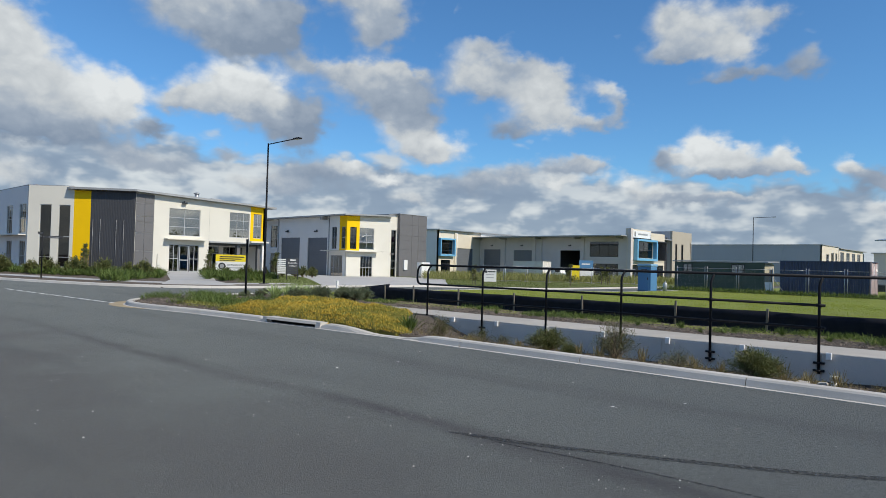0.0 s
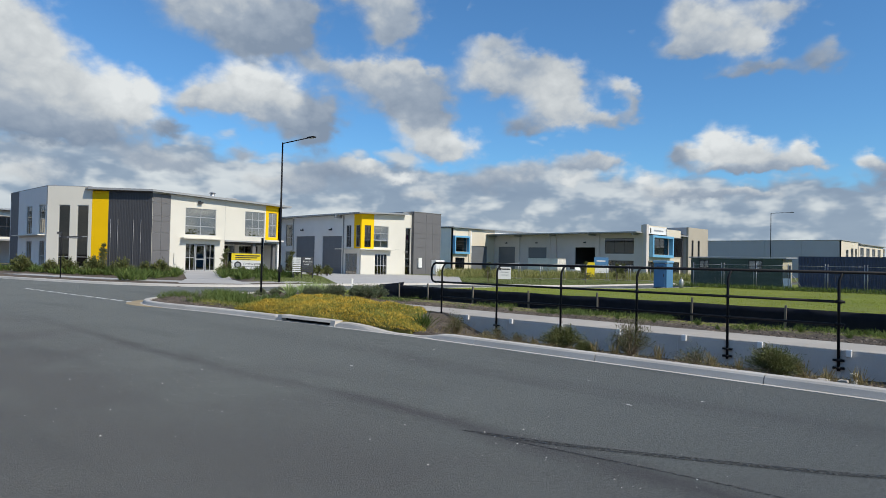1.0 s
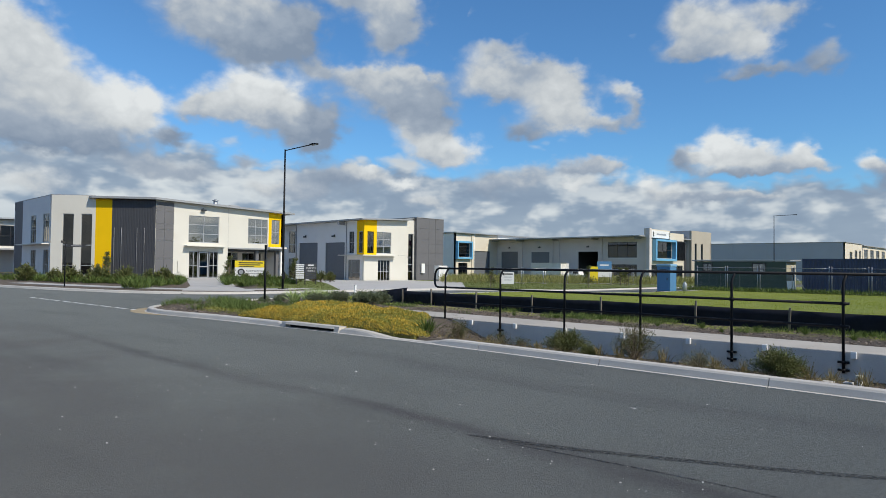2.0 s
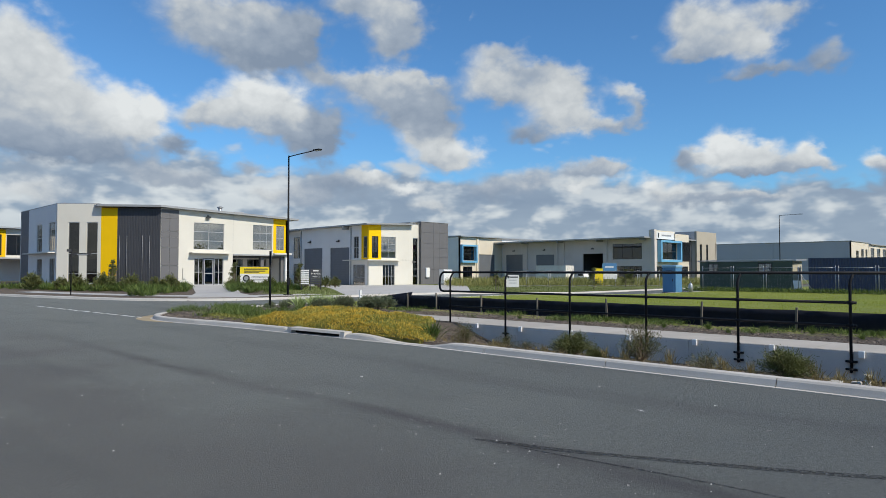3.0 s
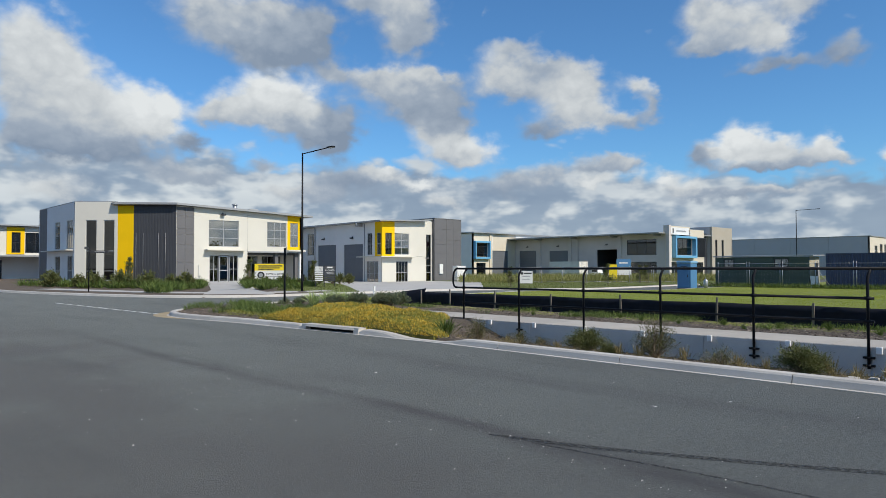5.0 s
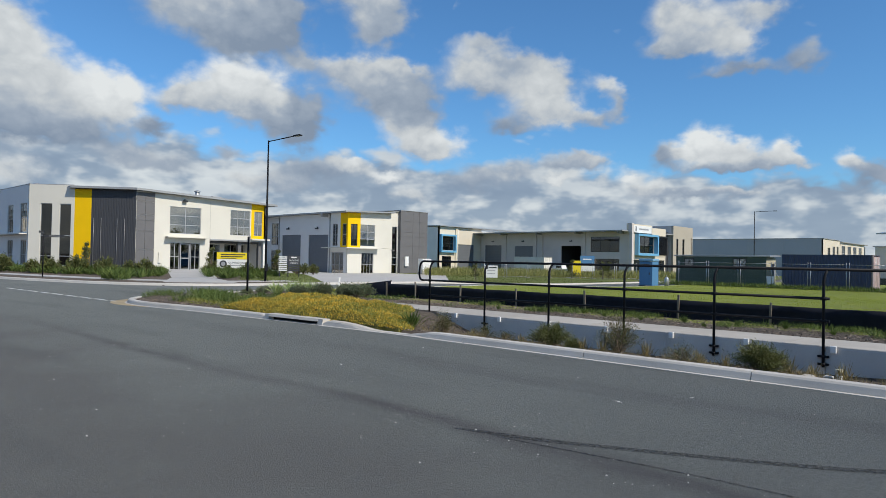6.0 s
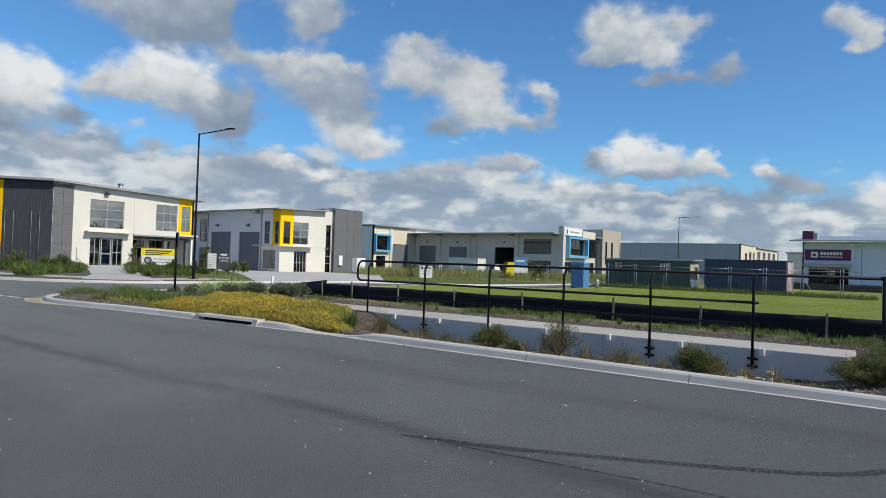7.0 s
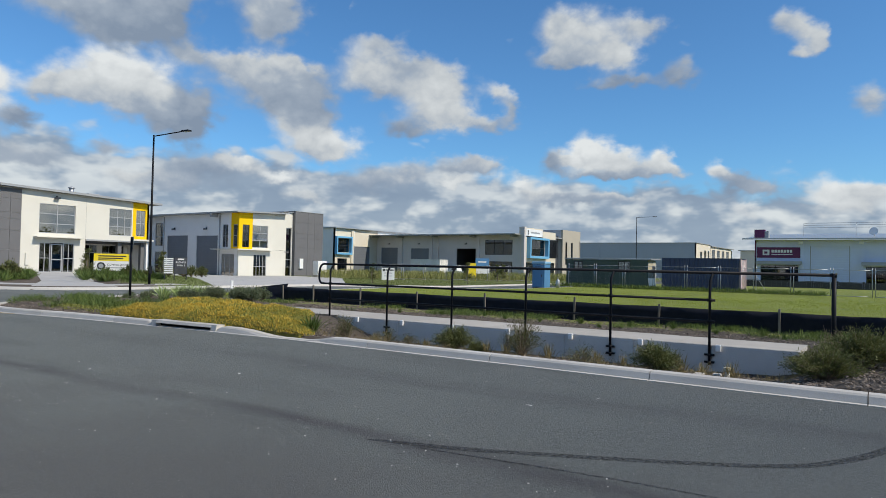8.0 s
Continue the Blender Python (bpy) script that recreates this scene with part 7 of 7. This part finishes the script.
def parked_car(x, y, z):
    """A white utility vehicle, seen from far away at its flank."""
    ob = thing("car", (x, y, z), "white utility vehicle parked before an open roller door", "car")
    bm = bmesh.new()
    sec = [(-2.3, 0.45, 0.95), (-0.4, 0.45, 1.0), (-0.2, 0.45, 1.02), (1.2, 0.45, 1.02), (2.0, 0.45, 0.92), (2.35, 0.5, 0.75)]
    prev = None
    for u, s, t in sec:
        now = [bm.verts.new((x - 0.85, y + u, z + s)), bm.verts.new((x + 0.85, y + u, z + s)), bm.verts.new((x + 0.8, y + u, z + t)), bm.verts.new((x - 0.8, y + u, z + t))]
        if prev:
            for k in range(4):
                bm.faces.new((prev[k], now[k], now[(k + 1) % 4], prev[(k + 1) % 4]))
        else:
            bm.faces.new(now)
        prev = now
    bm.faces.new(prev[::-1])
    bmesh.ops.recalc_face_normals(bm, faces=bm.faces)
    part("body", bm, CARWHITE, ob)
    bm = bmesh.new()
    hexa(bm, [(x - 0.78, y - 0.5, z + 1.0), (x + 0.78, y - 0.5, z + 1.0), (x + 0.78, y + 1.35, z + 1.0), (x - 0.78, y + 1.35, z + 1.0), (x - 0.66, y - 0.35, z + 1.65), (x + 0.66, y - 0.35, z + 1.65), (x + 0.66, y + 0.75, z + 1.65), (x - 0.66, y + 0.75, z + 1.65)])
    cab = part("cabin", bm, CARWHITE, ob)
    part("side_window", cube(x - 0.755, x - 0.735, y - 0.3, y + 0.65, z + 1.1, z + 1.5), DARKFRAME, cab)
    for u in (-1.45, 1.5):
        for sx in (-0.86, 0.62):
            wh = part("wheel", tube(bmesh.new(), [(x + sx, y + u, z + 0.35), (x + sx + 0.24, y + u, z + 0.35)], 0.35, 16), RUBBERSHADE, ob)
            part("rim", tube(bmesh.new(), [(x + sx - 0.005, y + u, z + 0.35), (x + sx + 0.245, y + u, z + 0.35)], 0.2, 12), GALV, wh)


def service_kiosk():
    x, y, z = 57.8, 57.2, -0.35
    ob = thing("electrical_cabinet", (x, y, z), "white electrical service cabinet on a concrete plinth", "cabinet")
    part("plinth", cube(x - 0.1, x + 1.6, y - 0.1, y + 0.9, z - 0.02, z + 0.3), CONCRETE, ob)
    body = part("body", cube(x, x + 1.5, y, y + 0.8, z + 0.3, z + 2.0, 0.03), WHITEPLASTIC, ob)
    for k in (0.05, 0.77):
        part("door", cube(x + k, x + k + 0.68, y - 0.02, y - 0.002, z + 0.36, z + 1.94), WHITEPLASTIC, body)


def paved_area(name, corners, label, lift):
    """A paved surface laid over the ground, following its fall, in bays with joints."""
    ob = thing(name, (corners[0][0], corners[0][1], fall(corners[0][0])), label, "paving", kind="structure")
    bm = bmesh.new()
    vs = [bm.verts.new((x, y, 0)) for x, y in corners]
    bm.faces.new(vs)
    xs = [c[0] for c in corners]
    ys = [c[1] for c in corners]
    step = 3.0
    for k in range(1, int((max(xs) - min(xs)) / step) + 1):
        bmesh.ops.bisect_plane(bm, geom=bm.verts[:] + bm.edges[:] + bm.faces[:], plane_co=(min(xs) + k * step, 0, 0), plane_no=(1, 0, 0))
    for k in range(1, int((max(ys) - min(ys)) / step) + 1):
        bmesh.ops.bisect_plane(bm, geom=bm.verts[:] + bm.edges[:] + bm.faces[:], plane_co=(0, min(ys) + k * step, 0), plane_no=(0, 1, 0))
    for fc in bm.faces[:]:
        pts = [v.co.copy() for v in fc.verts]
        mid = sum(pts, Vector()) / len(pts)
        pb = bmesh.new()
        top = [pb.verts.new((*(p + (mid - p).normalized() * 0.012).xy, fall(p.x) + lift)) for p in pts]
        low = [pb.verts.new((v.co.x, v.co.y, v.co.z - 0.12)) for v in top]
        pb.faces.new(top)
        for i in range(len(top)):
            j = (i + 1) % len(top)
            pb.faces.new((top[i], low[i], low[j], top[j]))
        bmesh.ops.recalc_face_normals(pb, faces=pb.faces)
        part("paving_bay", pb, BRIGHTCON, ob)
    bm.free()


def make_drain_inlet():
    """A cast lintel over a dark slot, let into the kerb."""
    ob = thing("storm_drain", (8.55, 12.6, 0), "concrete kerb lintel over a dark storm drain slot", "storm drain")
    def kx(y):
        return cross_at(SOUTH_LINE, y, 1)
    y0, y1 = 11.75, 13.45
    a, b = kx(y0), kx(y1)
    bm = bmesh.new()
    hexa(bm, [(a - 0.02, y0, 0.085), (a + 0.42, y0, 0.085), (b + 0.42, y1, 0.085), (b - 0.02, y1, 0.085), (a + 0.01, y0, 0.138), (a + 0.42, y0, 0.138), (b + 0.42, y1, 0.138), (b + 0.01, y1, 0.138)])
    part("lintel", bm, KERBSTONE, ob)
    for y in (y0 - 0.16, y1):
        c, d = kx(y), kx(y + 0.16)
        bm = bmesh.new()
        hexa(bm, [(c - 0.02, y, -0.02), (c + 0.42, y, -0.02), (d + 0.42, y + 0.16, -0.02), (d - 0.02, y + 0.16, -0.02), (c + 0.01, y, 0.138), (c + 0.42, y, 0.138), (d + 0.42, y + 0.16, 0.138), (d + 0.01, y + 0.16, 0.138)])
        part("side_block", bm, KERBSTONE, ob)
    # Solid near-black block stands in for the shade inside the slot.
    bm = bmesh.new()
    hexa(bm, [(a + 0.12, y0, 0.013), (a + 0.4, y0, 0.013), (b + 0.4, y1, 0.013), (b + 0.12, y1, 0.013), (a + 0.12, y0, 0.084), (a + 0.4, y0, 0.084), (b + 0.4, y1, 0.084), (b + 0.12, y1, 0.084)])
    part("dark_throat", bm, RUBBERSHADE, ob)


def make_road_marks():
    ob = thing("lane_line", (7.75, 26, 0), "worn white broken lane line on the asphalt", "lane line", kind="structure")
    for i in range(9):
        y = 20.75 + i * 1.22
        x = 8.05 - 0.043 * (y - 20.75)
        part("dash", cube(x - 0.05, x + 0.05, y, y + 1.02, 0.0, 0.006), LINEPAINT, ob)
    # cast gutter apron round the kerb's nose
    nose = [Vector((*p, 0)) for p in SOUTH_LINE if 18.4 < p[1] < 23.2]
    bm = bmesh.new()
    prev = None
    for i, p in enumerate(nose):
        d = (nose[min(i + 1, len(nose) - 1)] - nose[max(i - 1, 0)]).normalized()
        w = 0.06 + 0.42 * math.sin(math.pi * i / (len(nose) - 1))
        out = Vector((-d.y, d.x, 0))
        now = [bm.verts.new(p + out * k + Vector((0, 0, z))) for k, z in ((0.058, 0.009), (w, 0.005), (w + 0.01, -0.02))]
        if prev:
            for k in (0, 1):
                bm.faces.new((prev[k], now[k], now[k + 1], prev[k + 1]))
        prev = now
    single("gutter_apron", bm, GUTTERTAN, (8, 20.5, 0), "tan concrete gutter apron round the kerb nose", "gutter", kind="structure")
    # curved rubber mark left by a tyre
    mark = bpy.data.materials.new("tyre_rubber_mark")
    mark.use_nodes = True
    nt = mark.node_tree
    b = nt.nodes["Principled BSDF"]
    b.inputs["Base Color"].default_value, b.inputs["Roughness"].default_value = (0.022, 0.022, 0.023, 1), 0.8
    geo, tex, mr = nt.nodes.new("ShaderNodeNewGeometry"), nt.nodes.new("ShaderNodeTexNoise"), nt.nodes.new("ShaderNodeMapRange")
    tex.inputs["Scale"].default_value, tex.inputs["Detail"].default_value = 30.0, 6.0
    nt.links.new(geo.outputs["Position"], tex.inputs["Vector"])
    nt.links.new(tex.outputs["Fac"], mr.inputs["Value"])
    mr.inputs["From Min"].default_value, mr.inputs["From Max"].default_value, mr.inputs["To Max"].default_value = 0.28, 0.66, 0.72
    nt.links.new(mr.outputs[0], b.inputs["Alpha"])
    main = ((4.16, 3.75), (4.24, 3.5), (4.37, 3.02), (4.74, 2.21), (5.11, 1.45), (5.52, 0.72), (5.99, 0.38), (6.54, 0.13), (7.2, -0.05))
    faint = ((4.22, 3.3), (4.27, 2.86), (4.36, 2.27), (4.42, 1.72), (4.45, 1.29), (4.46, 0.9))
    for line, half, label in ((main, 0.046, "dark curved rubber tyre mark on the asphalt"), (faint, 0.012, "thin faint rubber mark beside a tyre mark")):
        pts = [Vector((*p, 0)) for p in line]
        for _ in range(3):
            pts = [pts[0]] + [q for a, c in zip(pts, pts[1:]) for q in (a * 0.75 + c * 0.25, a * 0.25 + c * 0.75)] + [pts[-1]]
        bm = bmesh.new()
        prev = None
        for i, p in enumerate(pts):
            d = (pts[min(i + 1, len(pts) - 1)] - pts[max(i - 1, 0)]).normalized()
            s = Vector((-d.y, d.x, 0)) * (half * min(1, i / 14) + 0.006)
            now = [bm.verts.new(p + s + Vector((0, 0, 0.004))), bm.verts.new(p - s + Vector((0, 0, 0.004)))]
            if prev:
                bm.faces.new((prev[0], prev[1], now[1], now[0]))
            prev = now
        single("tyre_mark", bm, mark, (5, 2, 0), label, "tyre mark", kind="structure")
    r = np.random.RandomState(44)
    V, F = [], []
    for i in range(950):
        x, y = (r.uniform(1.2, 8.4), r.uniform(0.2, 14)) if i % 4 == 0 else (r.normal(3.6, 0.9), r.normal(7.2, 2.2)) if i % 4 < 3 else (r.normal(4.4, 0.5), r.normal(3.2, 1.0))
        s = r.uniform(0.0022, 0.0058) if i % 9 else r.uniform(0.006, 0.010)
        k = len(V)
        V += [(x - s, y, 0.001), (x + s, y - s, 0.001), (x + s * 0.6, y + s, 0.001), (x, y, s * 1.1)]
        F += [(k, k + 1, k + 3), (k + 1, k + 2, k + 3), (k + 2, k, k + 3)]
    for i in range(8):
        x, y, a = r.uniform(3.5, 8.3), r.uniform(0.5, 9), r.uniform(0, 6.28)
        k = len(V)
        c, s = math.cos(a), math.sin(a)
        V += [(x - 0.05 * c, y - 0.05 * s, 0.002), (x + 0.012 * s, y - 0.012 * c, 0.006), (x + 0.05 * c, y + 0.05 * s, 0.003), (x - 0.012 * s, y + 0.012 * c, 0.004)]
        F += [(k, k + 1, k + 2, k + 3)]
    me = bpy.data.meshes.new("road_grit")
    me.from_pydata(V, [], F)
    me.materials.append(surface("pale_grit", (0.42, 0.41, 0.39), 0.8, 0.1, 0.1, island=0.6))
    tagged(new("road_grit", me), "loose pale stones scattered on the asphalt", "grit", kind="stuff")


def make_rubble():
    z = ground_height(10.1, 2.15)
    for i, (x, y, s, t) in enumerate(((10.05, 2.42, 0.10, 0.05), (10.2, 2.2, 0.07, 0.05), (10.0, 2.15, 0.05, 0.04))):
        bm = cube(x - s, x + s, y - s * 0.7, y + s * 0.7, z, z + t, 0.015)
        for v in bm.verts:
            v.co += Vector((random.uniform(-0.01, 0.01), random.uniform(-0.01, 0.01), 0))
        single("concrete_rubble", bm, CONCRETE, (x, y, z), "broken lump of grey concrete in the drain bed", "rubble", "rubble lumps")
    ob = thing("pipe_end", (10.15, 2.05, z), "cream plastic pipe cap standing out of the soil", "pipe end")
    part("pipe", tube(bmesh.new(), [(10.15, 2.05, z - 0.05), (10.15, 2.05, z + 0.10)], 0.04, 12), CONTWHITE, ob)
    part("cap", tube(bmesh.new(), [(10.15, 2.05, z + 0.10), (10.15, 2.05, z + 0.16)], 0.055, 12), HUTCREAM, ob)


street_lamp(20.5, 32.8, 8.0, (0.15, -2.4), "tall slim black street lamp on the verge")
street_lamp(95.3, 30.6, 9.4, (0.4, -2.3), "distant slim street lamp beside the side street")
sign_pole(12.76, 21.66, 2.15)
street_name_sign(11.9, 42.0)
coming_soon_sign()
business_park_sign()
marker_post(15.2, 19.4)
white_board((55.2, 44.3), 1.35, 1.4, -0.35, "white site notice board by the long grass")
site_boards()
site_hut()
container("shipping_container", 58.0, 10.1, 16.45, -0.42, 2.92, NAVY, RUSTWHITE, "navy blue shipping container with a faded end")
container("shipping_container", 91.5, 62.4, 68.5, -0.5, 2.9, CONTWHITE, CONTWHITE, "white shipping container before the industrial units")
portable_toilet()
make_fences()
parked_car(95.5, 61.5, -0.5)
service_kiosk()
make_drain_inlet()
make_road_marks()
make_rubble()
paved_area("forecourt", [(22.5, 29.95), (33, 29.95), (40, 36.5), (57, 52.5), (57, 62.0), (49.9, 62.0), (49.9, 80), (41.5, 80), (41.5, 60), (33.5, 47)], "pale concrete forecourt before the roller doors", 0.1)
paved_area("entry_path", [(18.2, 39.5), (20.6, 38.4), (32.6, 62.5), (32.9, 64.4), (29.2, 64.4)], "pale concrete path to the glass entrance", 0.104)
paved_area("entry_apron", [(14.9, 33.4), (17.9, 31.3), (20.3, 38.0), (18.0, 39.2)], "pale concrete apron between entry path and street", 0.108)
paved_area("street_footpath", [(10.9, 50), (12.2, 43.6), (13.4, 39.0), (14.6, 36), (16.2, 33.8), (18.5, 32.6), (22.4, 32.2), (22.4, 33.6), (18.9, 34.0), (17.1, 35.1), (15.8, 37.0), (14.7, 39.6), (13.6, 44), (12.3, 50.3)], "pale concrete footpath along the street corner", 0.112)
# Added pale paving that bounces light into the dark recess.
paved_area("porch", [(33.9, 64.45), (40.2, 64.45), (40.2, 68.0), (33.9, 68.0)], "pale concrete paving added under the upper storey to bounce light", 0.12)
